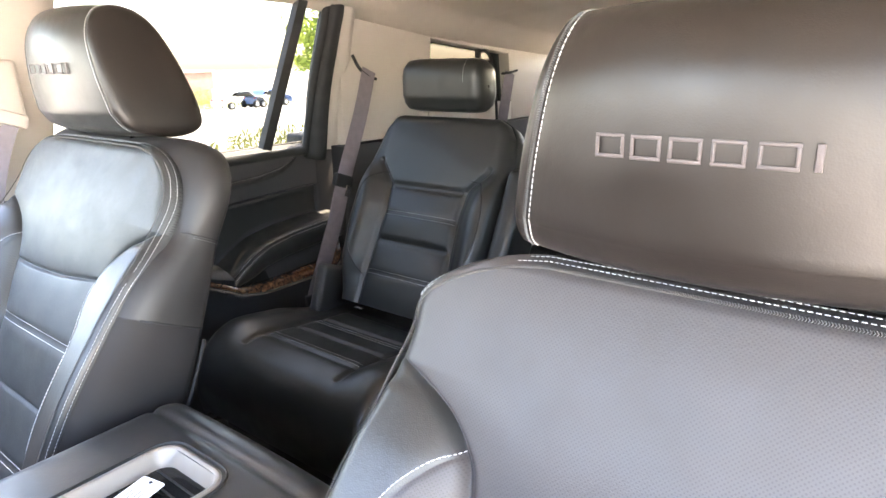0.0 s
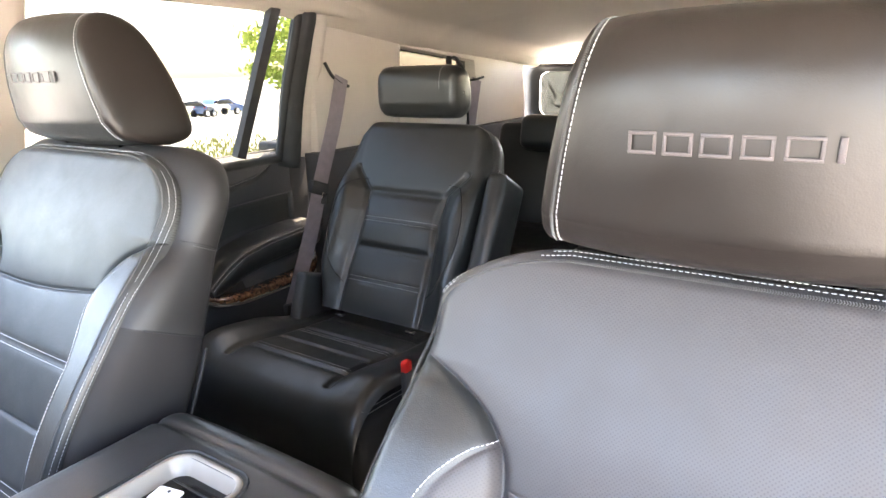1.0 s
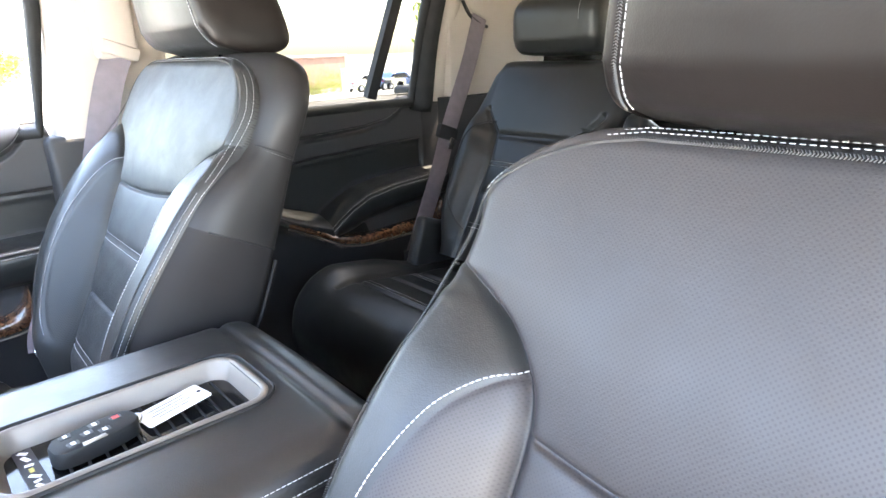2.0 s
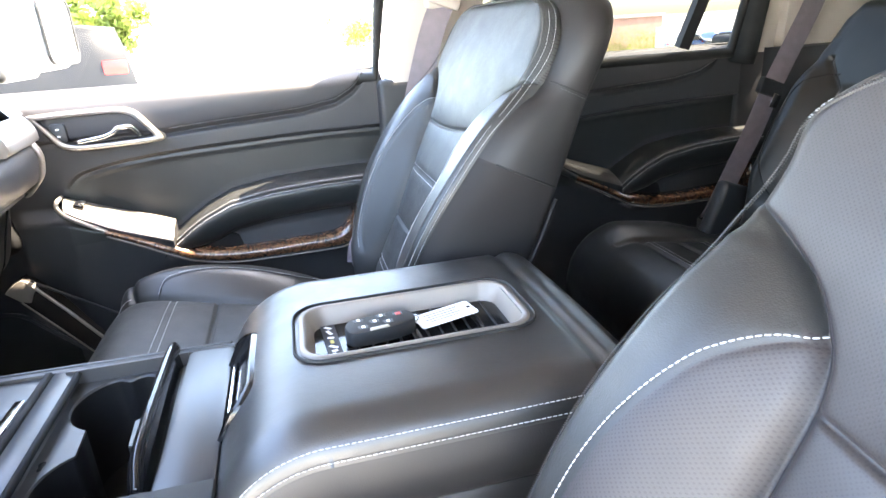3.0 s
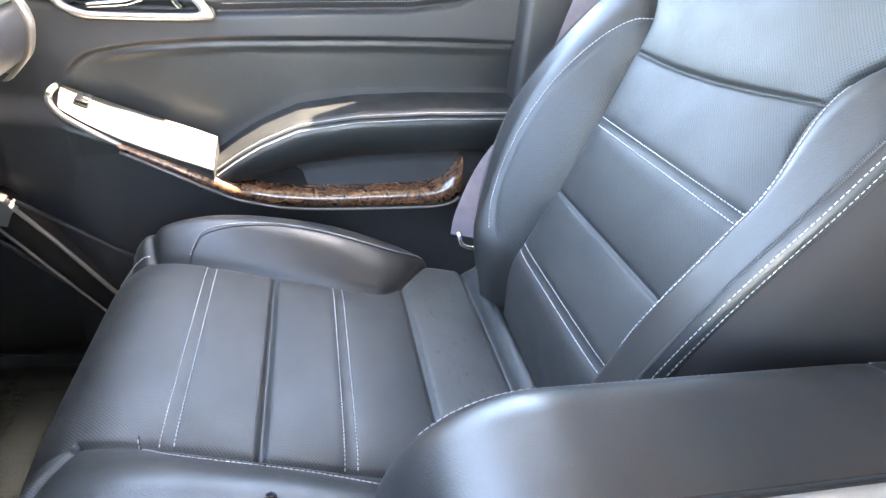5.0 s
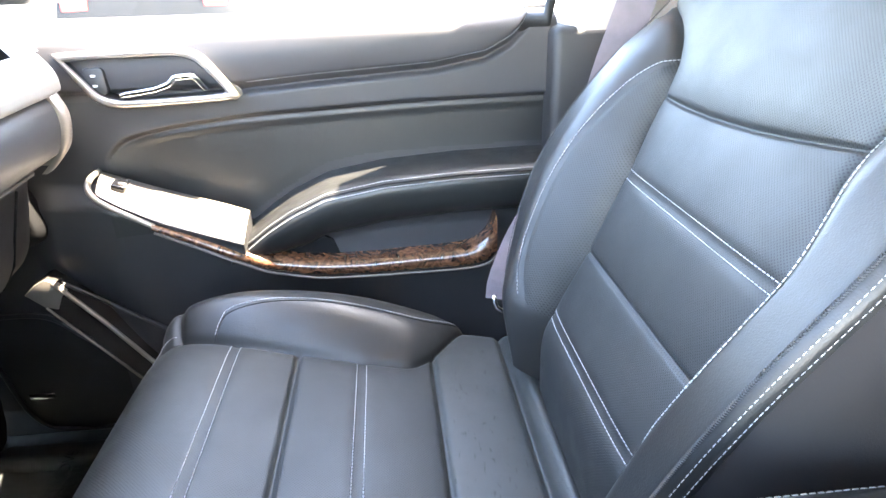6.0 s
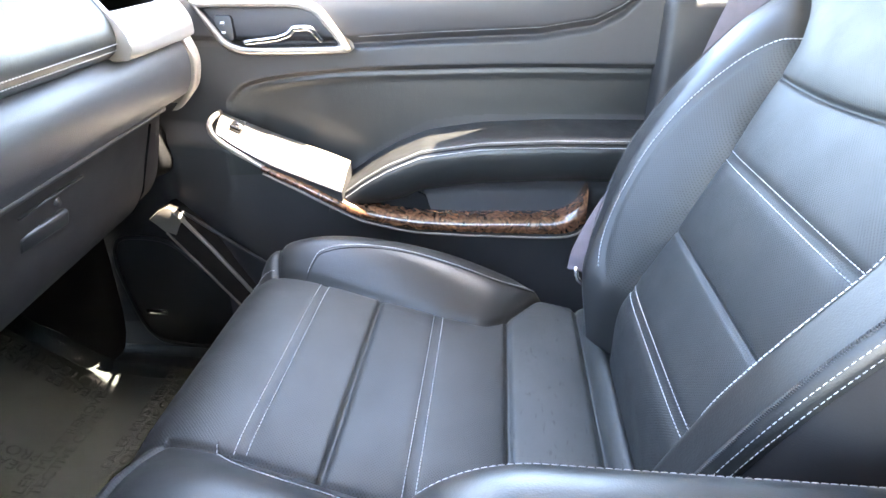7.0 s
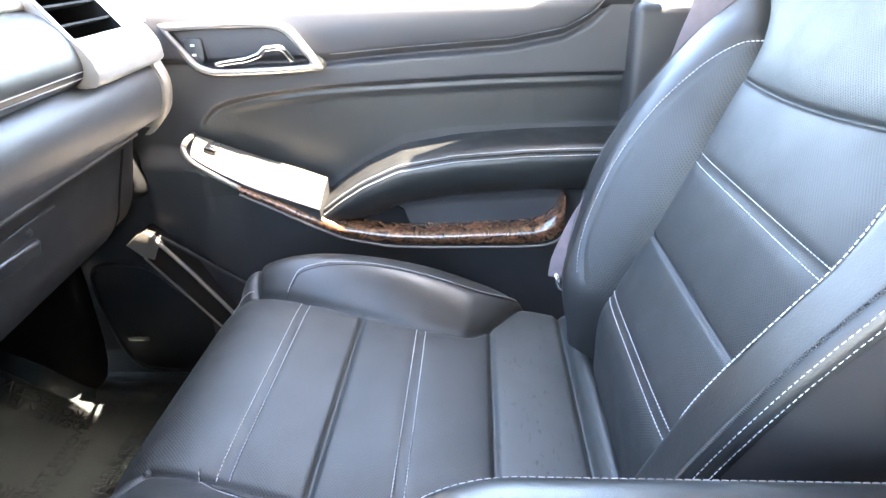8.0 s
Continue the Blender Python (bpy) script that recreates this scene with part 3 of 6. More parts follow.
def headrest(parent, cx, z0, y0, front_material):
    """A rounded head restraint: cross-sections along x of one side profile, with a welted seam at each side face."""
    prof = smooth_curve([(0.0, 0.03), (0.0, 0.075), (0.008, 0.118), (0.03, 0.144), (0.066, 0.147), (0.093, 0.130), (0.110, 0.085), (0.117, 0.03), (0.108, 0.006), (0.075, -0.002), (0.04, 0.002), (0.012, 0.012), (0.0, 0.03)], 96)[:-1] * np.array([1.06, 1.16])
    mid = np.array([0.052, 0.08])

    def loop(x, k, bulge=0.0):
        p = mid + (prof - mid) * k
        return [(cx + x * (1.06 - 0.28 * min(max(q[1] / 0.165, 0), 1) ** 1.2), y0 + q[0] - bulge - 0.14 * (q[1] - 0.09), z0 + q[1]) for q in p]

    front = []
    for x in np.linspace(-0.111, 0.111, 34):
        k = 1.0 - 0.03 * (abs(x) / 0.111) ** 3
        if abs(x) > 0.107:
            k -= 0.016
        front.append(loop(x, k, 0.016 * (1 - (x / 0.111) ** 2)))
    rest = loop_sheet("headrest", front, front_material, parent, "black leather headrest", closed=True)
    for s in (-1, 1):
        cap = []
        for x, k in ((0.109, 0.945), (0.1108, 0.965), (0.1135, 0.972), (0.1175, 0.957), (0.121, 0.91), (0.1235, 0.80), (0.125, 0.6), (0.1257, 0.3), (0.1258, 0.0005)):
            cap.append(loop(s * x, k))
        loop_sheet("headrest_side", cap, HEAD, rest, "smooth brown-black side face", closed=True)
        thread("stitching", np.roll(np.array(loop(s * 0.1075, 0.981)), 10, axis=0)[:72], rest)
        cord("woven_piping", np.roll(np.array(loop(s * 0.1117, 0.972)), 10, axis=0)[:72], rest)
    # the embossed word stands as plain bars, their paler colour standing for its reflection
    for i, w in enumerate((0.0170, 0.0170, 0.0174, 0.0170, 0.0190, 0.0036)):
        x = -0.0545 + (0.0, 0.0211, 0.0421, 0.0637, 0.0853, 0.1100)[i] + w / 2
        z = z0 + 0.0930
        y = y0 + 0.0002 - 0.016 * (1 - (x / 0.111) ** 2) - 0.14 * 0.0068
        if w > 0.01:
            for dz in (-0.0058, 0.0058):
                block("embossed_bar", (w, 0.0011, 0.0022), (cx + x, y + 0.0004, z + dz), EMBOSS, rest, "", 0.0007, 2)
            for e in (-1, 1):
                block("embossed_bar", (0.0022, 0.0011, 0.0100), (cx + x + e * (w / 2 - 0.0011), y + 0.0004, z), EMBOSS, rest, "", 0.0007, 2)
        else:
            block("embossed_bar", (w, 0.0012, 0.0138), (cx + x, y + 0.0003, z), EMBOSS, rest, "", 0.0007, 2)
    for s in (-1, 1):
        tube("post", [(cx + s * 0.07, y0 + 0.055, z0 - 0.06), (cx + s * 0.07, y0 + 0.055, z0 + 0.01)], 0.007, GLOSS, rest, "black post")
    return rest


# cushion: a side profile that rolls over the front edge
CUSH = smooth_curve([(0.553, 0.22), (0.538, 0.29), (0.536, 0.345), (0.548, 0.385), (0.570, 0.410), (0.600, 0.424), (0.65, 0.424), (0.72, 0.413), (0.80, 0.400), (0.88, 0.386), (0.95, 0.376), (1.05, 0.376)], 130)
CUSH_S = np.concatenate([[0], np.cumsum(np.linalg.norm(np.diff(CUSH, axis=0), axis=1))])
CUSH_N = np.stack([-np.gradient(CUSH[:, 1]), np.gradient(CUSH[:, 0])], axis=1)
CUSH_N /= np.linalg.norm(CUSH_N, axis=1, keepdims=True)
S_LEN = CUSH_S[-1]


def s_at(y):
    i = int(np.argmin(np.abs(CUSH[40:, 0] - y))) + 40
    return CUSH_S[i]


S_FRONT, S_D1, S_G1, S_D2, S_G2 = s_at(0.593), s_at(0.664), s_at(0.735), s_at(0.807), s_at(0.890)
W_C = ([0, S_FRONT - 0.08, S_FRONT, S_D2, S_G2, s_at(0.93), S_LEN], [0.215, 0.232, 0.246, 0.256, 0.256, 0.250, 0.215])


def cush_shift(s):
    """The insert lies further from the console towards the front."""
    return SIDE[0] * lerp(s, [S_FRONT, S_D2, S_G2, s_at(0.935)], [-0.034, -0.002, 0.004, 0.0])


def cush_seam(s):
    return 0.147 + 0.098 * sstep(s_at(0.85), s_at(0.955), s) ** 1.2


def cush_height(a, s):
    q = np.abs(a - cush_shift(s))
    w = lerp(s, *W_C)
    seam = cush_seam(s)
    rise = np.clip((s - S_FRONT + 0.035) / (s_at(0.955) - S_FRONT + 0.035), 0, 1)
    amp = 0.047 * np.sin(rise ** 0.82 * math.pi) ** 0.75
    t = np.clip((q - seam) / np.maximum(w - np.sign(a) * cush_shift(s) - seam, 0.02), 0, 1)
    c = amp * np.sin(np.clip(t * 1.7, 0, 1) * math.pi / 2) * (q > seam)
    inn = q < seam
    edge = 1 - np.clip(q / seam, 0, 1) ** 7
    for s0, s1, h in ((S_FRONT - 0.075, S_G1, 0.006), (S_G1, S_G2, 0.007), (S_G2, s_at(0.982), 0.005)):
        c = c + np.where(inn & (s > s0) & (s < s1), h * edge * np.clip(np.sin((s - s0) / (s1 - s0) * math.pi), 0, 1) ** 0.55, 0)
    for g in (S_G1, S_G2):
        c = c + np.where(inn, bump_line(s - g, 0.0040, 0.0034), 0)
    c = c + np.where(inn, bump_line(s - s_at(0.982), 0.006, 0.004) + 0.013 * edge * np.exp(-(((s - s_at(0.999)) / 0.013) ** 2)), 0)
    for g in (S_D1, S_D2):
        c = c + np.where(inn, bump_line(s - g, 0.002, 0.008), 0)
    c = c + bump_line(s - S_FRONT, 0.0055, 0.005) * (q > seam)
    c = c + bump_line(q - seam, 0.0045, 0.0036) * (s > S_FRONT)
    r = 0.03
    e = np.clip(w - np.abs(a), 0, r)
    c = c - (r - np.sqrt(np.maximum(r * r - (r - e) ** 2, 0)))
    return c


def cush_point(a, s, lift=0.0):
    a, s = np.asarray(a, float), np.asarray(s, float)
    c = cush_height(a, s) + lift
    y = lerp(s, CUSH_S, CUSH[:, 0]) + c * lerp(s, CUSH_S, CUSH_N[:, 0])
    z = lerp(s, CUSH_S, CUSH[:, 1]) + c * lerp(s, CUSH_S, CUSH_N[:, 1])
    return np.stack([a, y, z], axis=-1)


def cush_kind(u, s):
    a = np.abs(u * lerp(s, *W_C) - cush_shift(s))
    seam = cush_seam(s)
    k = np.where(a < seam, np.where(s < S_G1, 1, np.where(s < S_G2, 2, 3)), np.where(u > 0, 5, 4))
    return np.where(s < S_FRONT, 0, k)


def front_seat(cx, dy, dz, shear, head, label):
    SHEAR[0] = shear
    SIDE[0] = 1.0 if cx < 0 else -1.0
    seat = group_of("front_seat", label, "car seat", "front seats", m=Matrix.Translation((cx, dy, dz)))
    half = np.concatenate([np.linspace(0, 0.44, 60)[:-1], np.linspace(0.44, 0.56, 26)[:-1], np.linspace(0.56, 0.62, 14)[:-1], np.linspace(0.62, 0.76, 26)[:-1], np.linspace(0.76, 0.90, 18)[:-1], np.linspace(0.90, 1.0, 24)])
    us = np.concatenate([-half[:0:-1], half])
    bs = np.concatenate([np.linspace(0, 0.168, 100)[:-1], np.linspace(0.168, 0.336, 110)[:-1], np.linspace(0.336, 0.46, 90), np.linspace(0.4615, TOP_B, 60)])
    face = PERFORATED if SIDE[0] > 0 else FINE
    looks = {0: ("shoulder_panel", face, "perforated upper backrest panel"), 1: ("bolster_insert", face, "perforated bolster insert"), 2: ("bolster_insert", face, "perforated bolster insert"),
             3: ("bolster", LEATHER, ""), 4: ("bolster", LEATHER, ""), 5: ("back_insert", face, "perforated padded insert"), 6: ("lumbar_insert", face, "perforated padded insert")}
    panels(lambda u, v: back_point(*back_ab(u, v)), us, bs, back_kind, looks, seat, uv_back)
    us = np.sin(np.linspace(-math.pi / 2, math.pi / 2, 270)) * 0.5 + np.linspace(-0.5, 0.5, 270)
    # stitched seams of the front
    for bb in (0.254, 0.087):
        for d in (-0.0048, 0.0048):
            half = float(lerp(bb, *SEAM_B)) - 0.004
            x = np.linspace(-half + 0.006 * SIDE[0], half + (0.036 if SIDE[0] > 0 else -0.006), 60)
            thread("stitching", back_point(x, np.full(60, bb + d), 0.0006), seat)
    for s in (-1, 1):
        b = np.linspace(0.08, lens_top() + 0.0015, 70)
        thread("stitching", back_point(s * (lens_b(np.full(70, float(s)), b) + 0.005), b, 0.0008), seat)
    # side skin from the rolled edge to the back, with its double seam and welt
    o0 = outline_back()
    edge = back_point(o0[:, 0], o0[:, 1])
    depth = lerp(o0[:, 1], *DEPTH_B)
    # the driver seat stays narrow behind its rolled top edge
    slim = 1 - (SIDE[0] < 0) * 0.8 * sstep(0.38, 0.46, o0[:, 1])
    cols = []
    for k, g in ((0.0, -0.001), (0.06, 0.006), (0.18, 0.014), (0.4, 0.018), (0.65, 0.019), (0.88, 0.018), (0.96, 0.014), (1.0, 0.004)):
        og = square_corner(o0, min(1.0, k / 0.3) * (1.0 if SIDE[0] > 0 else 0.1)) + outline_back((g * slim * (1 - 0.8 * (o0[:, 0] * SIDE[0] < 0) * (1 - sstep(0.06, 0.26, o0[:, 1]))))[:, None]) - o0
        c0 = back_height(o0[:, 0], o0[:, 1])
        c = c0 + (depth - c0) * k
        cols.append([FOOT_B + b * UP_B + cc * OUT_B + a * np.array([1.0, 0, 0]) for (a, b), cc in zip(og, c)])
    high = np.nonzero(o0[:, 1] > 0.322)[0]
    i0, i1 = high[0], high[-1]
    side = loop_sheet("side_cover", [c[i0:i1 + 1] for c in cols], SIDING, seat, "black side cover of the backrest")
    for part_cols in ([c[:i0 + 1] for c in cols], [c[i1:] for c in cols]):
        loop_sheet("lower_side_cover", part_cols, COVER, seat, "matt black lower side cover")
    for i in (i0, i1):
        tube("seam", [c[i] for c in cols[2:-1]], 0.0012, RUBBER, side)
    deep = outline_back(-0.019)
    flat = back_height(deep[:, 0], deep[:, 1])
    pad = np.concatenate([np.full(4, flat[0]), flat, np.full(4, flat[-1])])
    flat = np.convolve(pad, np.ones(9) / 9, "valid")

    def edge_row(e, lift):
        """A line round the rolled edge, e in from the outline."""
        r = lerp(o0[:, 1], [0.37, 0.46], [0.013, 0.020])
        sn = (r - e) / r
        cs = np.sqrt(np.maximum(1 - sn * sn, 0))
        og = outline_back((-e + lift * 0.7)[:, None])
        return np.array([FOOT_B + b * UP_B + cc * OUT_B + a * np.array([1.0, 0, 0]) for (a, b), cc in zip(og, flat - r + r * cs + lift * cs)])

    rows = [np.full(len(o0), e) for e in (0.0095, 0.0038, 0.0007)]
    if SIDE[0] < 0:
        rows = [lerp(o0[:, 1], [0.43, 0.485], [lo, hi]) for lo, hi in ((0.0040, 0.0130), (0.0010, 0.0075), (0.0001, 0.0032))]
    cord("woven_piping", edge_row(rows[0], 0.0016)[3:-3], side)
    for e in rows[1:]:
        line = edge_row(e, 0.0010)
        thread("stitching", line[3:-3] if SIDE[0] > 0 else line[o0[:, 1] > 0.480], side, length=0.0029, r=0.00036)
    og = outline_back(0.022)
    for run in (slice(0, i0), slice(i1 + 1, None)):
        tube("shell_edge", [FOOT_B + b * UP_B + (cc + 0.004) * OUT_B + a * np.array([1.0, 0, 0]) for (a, b), cc in zip(og[run], depth[run])], 0.0021, COVER, side, "edge of the hard shell")
    for i in (int(np.argmin(np.abs(o0[:78, 1] - 0.428))), len(o0) - 1 - int(np.argmin(np.abs(o0[:78, 1] - 0.428)))):
        run = np.array([c[i] for c in cols[1:-1]])
        tube("seam", run, 0.0010, RUBBER, side, n=5)
        thread("stitching", run + np.array([0, 0, -0.004]) + np.sign(o0[i, 0]) * np.array([0.0008, 0, 0]), side, mat=CORD, r=0.0005)
    sheet("back_shell", lambda u, b: FOOT_B + b[..., None] * UP_B + (lerp(b, *DEPTH_B) - 0.012 * (1 - u ** 2))[..., None] * OUT_B + (u * (half_width(u, b) - 0.008))[..., None] * np.array([1.0, 0, 0]),
          np.linspace(-1, 1, 24), np.linspace(0, TOP_B, 30), VINYL, seat, "plain black backrest shell", flip=True)
    # passenger front takes the paler leather to stand for sky light falling on it
    headrest(seat, head[0], head[2], head[1], LEATHER if SIDE[0] > 0 else HEAD)
    # cushion
    ss = np.concatenate([np.linspace(0, S_FRONT - 0.02, 30), np.linspace(S_FRONT - 0.018, S_LEN, 230)])
    looks = {0: ("cushion_front", PERFORATED, ""), 1: ("cushion_insert", PERFORATED, "perforated padded insert"), 2: ("cushion_insert", PERFORATED, "perforated padded insert"), 3: ("cushion_rear", SCUFFED, "scuffed rear of the cushion"), 4: ("cushion_bolster", LEATHER, ""), 5: ("cushion_bolster", LEATHER, "")}
    panels(lambda u, s: cush_point(u * lerp(s, *W_C), s), us, ss, cush_kind, looks, seat, lambda u, s: np.stack([u * lerp(s, *W_C), s], axis=-1))
    for g in (S_D1, S_D2):
        for d in (-0.0055, 0.0055):
            thread("stitching", cush_point(np.linspace(-1, 1, 60) * (float(cush_seam(g)) - 0.004) + float(cush_shift(g)), np.full(60, g + d), 0.0006), seat)
    for s in (-1, 1):
        arc = smooth_curve([(0.180, s_at(0.636)), (0.190, s_at(0.640)), (0.200, s_at(0.652)), (0.208, s_at(0.69)), (0.211, s_at(0.75)), (0.210, s_at(0.82)), (0.212, s_at(0.87)), (0.222, s_at(0.905)), (0.236, s_at(0.93))], 60)
        if s * SIDE[0] > 0:
            arc = smooth_curve([(0.113, s_at(0.640)), (0.124, s_at(0.646)), (0.145, s_at(0.665)), (0.158, s_at(0.70)), (0.166, s_at(0.74)), (0.175, s_at(0.795)), (0.190, s_at(0.86)), (0.210, s_at(0.90)), (0.230, s_at(0.925))], 60)
        else:
            thread("stitching", cush_point(np.full(20, s * 0.19), np.linspace(S_FRONT - 0.06, S_FRONT - 0.004, 20), 0.0006), seat)
        thread("stitching", cush_point(s * arc[:, 0], arc[:, 1], 0.0008), seat)
        tube("seam", cush_point(s * (arc[:, 0] - 0.0035), arc[:, 1], 0.0002), 0.0009, RUBBER, seat, n=5)
    cols = []
    w = lerp(ss, *W_C)
    for s in (-1, 1):
        top = cush_point(s * w, ss)
        cols = [top]
        for dx, zz in ((0.006, 0.35), (0.004, 0.7), (-0.01, 1.0)):
            l = top.copy()
            l[:, 0] += s * dx
            l[:, 2] = top[:, 2] + (0.22 - top[:, 2]) * zz
            cols.append(l)
        loop_sheet("cushion_side", cols, VINYL, seat)
        block("seat_base_trim", (0.05, 0.44, 0.10), (s * 0.225, 0.78, 0.215), PLASTIC, seat, "hard plastic seat base trim", 0.02, 3)
        block("seat_rail", (0.03, 0.46, 0.16 - dz), (s * 0.18, 0.78, 0.13 - dz / 2), PLASTIC, seat, "", 0.004)
        hinge = [(0.945, 0.325), (0.985, 0.352), (1.022, 0.380), (1.050, 0.388), (1.060, 0.28), (0.95, 0.26)]
        plate("hinge_cover", hinge, "x", s * 0.240, 0.034 * s, DECK, seat, "grey plastic hinge cover", 0.005)
    block("seat_pan", (0.42, 0.40, 0.05), (0, 0.78, 0.25), PLASTIC, seat, "", 0.01)
    return seat


front_seat(-0.410, 0.028, -0.044, 0.0, (-0.020, 1.195, 0.878), "black perforated leather front seat with pale double stitching")
front_seat(0.425, 0.016, -0.088, 0.0, (-0.013, 1.185, 0.874), "black leather driver seat, pale stitching, set lower")


# ---- second row seat ----
def rear_back_point(a, b, lift=0.0):
    a, b = np.asarray(a, float), np.asarray(b, float)
    q = np.abs(a)
    w = lerp(b, [0, 0.2, 0.38, 0.45, 0.48, 0.495], [0.185, 0.205, 0.205, 0.190, 0.170, 0.14])
    seam = lerp(b, [0, 0.10, 0.25, 0.31, 0.36], [0.118, 0.118, 0.108, 0.115, 0.16])
    c = 0.03 * sstep(0, 0.06, q - seam) * (1 - sstep(0.28, 0.40, b)) * sstep(0.0, 0.12, b)
    c = c + bump_line(q - seam, 0.009, 0.006) * (b < 0.37)
    inn = q < seam
    for g in (0.305, 0.165):
        c = c + bump_line(b - g, 0.006, 0.008) * (1 - sstep(-0.02, 0.004, q - seam))
    for b0, b1 in ((0.0, 0.165), (0.165, 0.305), (0.305, 0.495)):
        c = c + np.where(inn & (b > b0) & (b < b1), 0.007 * np.sin((b - b0) / (b1 - b0) * math.pi), 0) * (1 - np.clip(q / seam, 0, 1) ** 5)
    for g in (0.235, 0.085):
        c = c + np.where(inn, bump_line(b - g, 0.002, 0.008), 0)
    e = np.clip(np.minimum(w - q, 0.495 - b), 0, 0.03)
    c = c - (0.03 - np.sqrt(np.maximum(0.0009 - (0.03 - e) ** 2, 0))) + lift
    up = np.array([0, math.sin(radians(27)), math.cos(radians(27))])
    out = np.array([0, -up[2], up[1]])
    return np.array([0, 1.715, 0.415]) + b[..., None] * up + c[..., None] * out + a[..., None] * np.array([1.0, 0, 0])


def rear_seat(cx):
    seat = group_of("second_row_seat", "black leather second row captain seat with folded armrest", "car seat", "second row seats", m=Matrix.Translation((cx, 0.11, -0.045)))
    wf = ([0, 0.2, 0.38, 0.45, 0.48, 0.495], [0.185, 0.205, 0.205, 0.190, 0.170, 0.14])
    us = np.linspace(-1, 1, 110)
    bs = np.linspace(0, 0.495, 110)

    def kind(u, b):
        q = np.abs(u * lerp(b, *wf))
        seam = lerp(b, [0, 0.10, 0.25, 0.31, 0.36], [0.118, 0.118, 0.108, 0.115, 0.16])
        return np.where(b > 0.305, 0, np.where(q < seam, 1, np.where(u > 0, 3, 2)))

    panels(lambda u, b: rear_back_point(u * lerp(b, *wf), b), us, bs, kind,
           {0: ("shoulder_panel", SECOND, ""), 1: ("back_insert", SECOND, "perforated insert"), 2: ("bolster", SECOND, ""), 3: ("bolster", SECOND, "")}, seat,
           lambda u, b: np.stack([u * lerp(b, *wf), b], axis=-1))
    for g in (0.235, 0.085):
        for d in (-0.005, 0.005):
            thread("stitching", rear_back_point(np.linspace(-0.104, 0.104, 30), np.full(30, g + d), 0.0006), seat)
    up = np.array([0, math.sin(radians(27)), math.cos(radians(27))])
    out = np.array([0, -up[2], up[1]])
    bb = np.linspace(0, 0.495, 40)
    w = lerp(bb, *wf)
    o = np.vstack([np.stack([-w, bb], 1), np.stack([np.linspace(-0.14, 0.14, 12), np.full(12, 0.495)], 1), np.stack([w, bb], 1)[::-1]])
    front = rear_back_point(o[:, 0], o[:, 1])
    cols = [front]
    for g, c in ((1.03, -0.03), (1.04, -0.07), (0.98, -0.10), (0.0, -0.11)):
        cols.append(np.array([1.715 * np.array([0, 1, 0]) + 0.415 * np.array([0, 0, 1]) + (b if g else 0.25) * up + c * out + np.array([a * g, 0, 0]) for a, b in o]))
    loop_sheet("side_cover", cols, SECOND, seat)
    # headrest
    prof = smooth_curve([(0.0, 0.03), (0.0, 0.08), (0.012, 0.105), (0.04, 0.112), (0.075, 0.10), (0.09, 0.06), (0.088, 0.02), (0.06, 0.0), (0.015, 0.005), (0.0, 0.03)], 60)[:-1]
    mid = np.array([0.045, 0.055])
    loops = []
    for x, k in ((-0.117, 0.05), (-0.117, 0.6), (-0.113, 0.85), (-0.102, 0.97), (-0.083, 1.0), (0.0, 1.01), (0.072, 1.0), (0.077, 0.985), (0.082, 1.0), (0.100, 0.97), (0.111, 0.85), (0.115, 0.6), (0.115, 0.05)):
        loops.append([(x - 0.016, 1.925 + p[0], 0.858 + 1.1 * p[1]) for p in mid + (prof - mid) * k])
    hr = loop_sheet("headrest", loops, SECOND, seat, closed=True)
    thread("stitching", np.array([(0.058, 1.925 + p[0], 0.858 + 1.1 * p[1]) for p in mid + (prof - mid) * 1.005])[4:-14], hr, r=0.0006)
    # cushion
    roll = smooth_curve([(0.0, 0.24), (-0.012, 0.31), (-0.004, 0.365), (0.022, 0.402), (0.065, 0.416), (0.12, 0.414), (0.25, 0.395), (0.40, 0.382), (0.50, 0.385)], 120)
    arc = np.concatenate([[0], np.cumsum(np.linalg.norm(np.diff(roll, axis=0), axis=1))])
    base = float(arc[int(np.argmax(roll[:, 1]))]) - 0.065

    def cushion(u, s):
        t = s + base
        y = 1.372 + lerp(t, arc, roll[:, 0])
        z = lerp(t, arc, roll[:, 1])
        q = np.abs(u)
        z = z + 0.018 * sstep(0.13, 0.2, q) * (1 - sstep(0.18, 0.3, s)) * sstep(-0.02, 0.08, s)
        for g in (0.085, 0.165, 0.245, 0.325):
            z = z + np.where(q < 0.14, bump_line(s - g, 0.005, 0.006), 0)
        z = z + bump_line(q - 0.14, 0.006, 0.006) * (s > 0.03)
        e = np.clip(0.245 - q, 0, 0.026)
        z = z - 0.9 * (0.026 - np.sqrt(np.maximum(0.026 ** 2 - (0.026 - e) ** 2, 0)))
        return np.stack([u - 0.015, y, z], axis=-1)

    sheet("cushion", cushion, np.linspace(-0.245, 0.245, 100), np.linspace(-base, 0.42, 120), SECOND, seat, "black leather seat cushion")
    block("cushion_base", (0.46, 0.36, 0.20), (-0.015, 1.580, 0.265), COVER, seat, "", 0.03, 3)
    for g in (0.10, 0.225):
        for d in (-0.005, 0.005):
            u = np.linspace(-0.135, 0.135, 30)
            thread("stitching", cushion(u, np.full(30, g + d)) + np.array([0, 0, 0.0006]), seat, r=0.0006)
    for dz in (0.0, -0.010):
        thread("stitching", [(0.2245, 1.400 + 0.31 * t, 0.402 - 0.030 * t + dz) for t in np.linspace(0, 1, 20)], seat, r=0.0006)
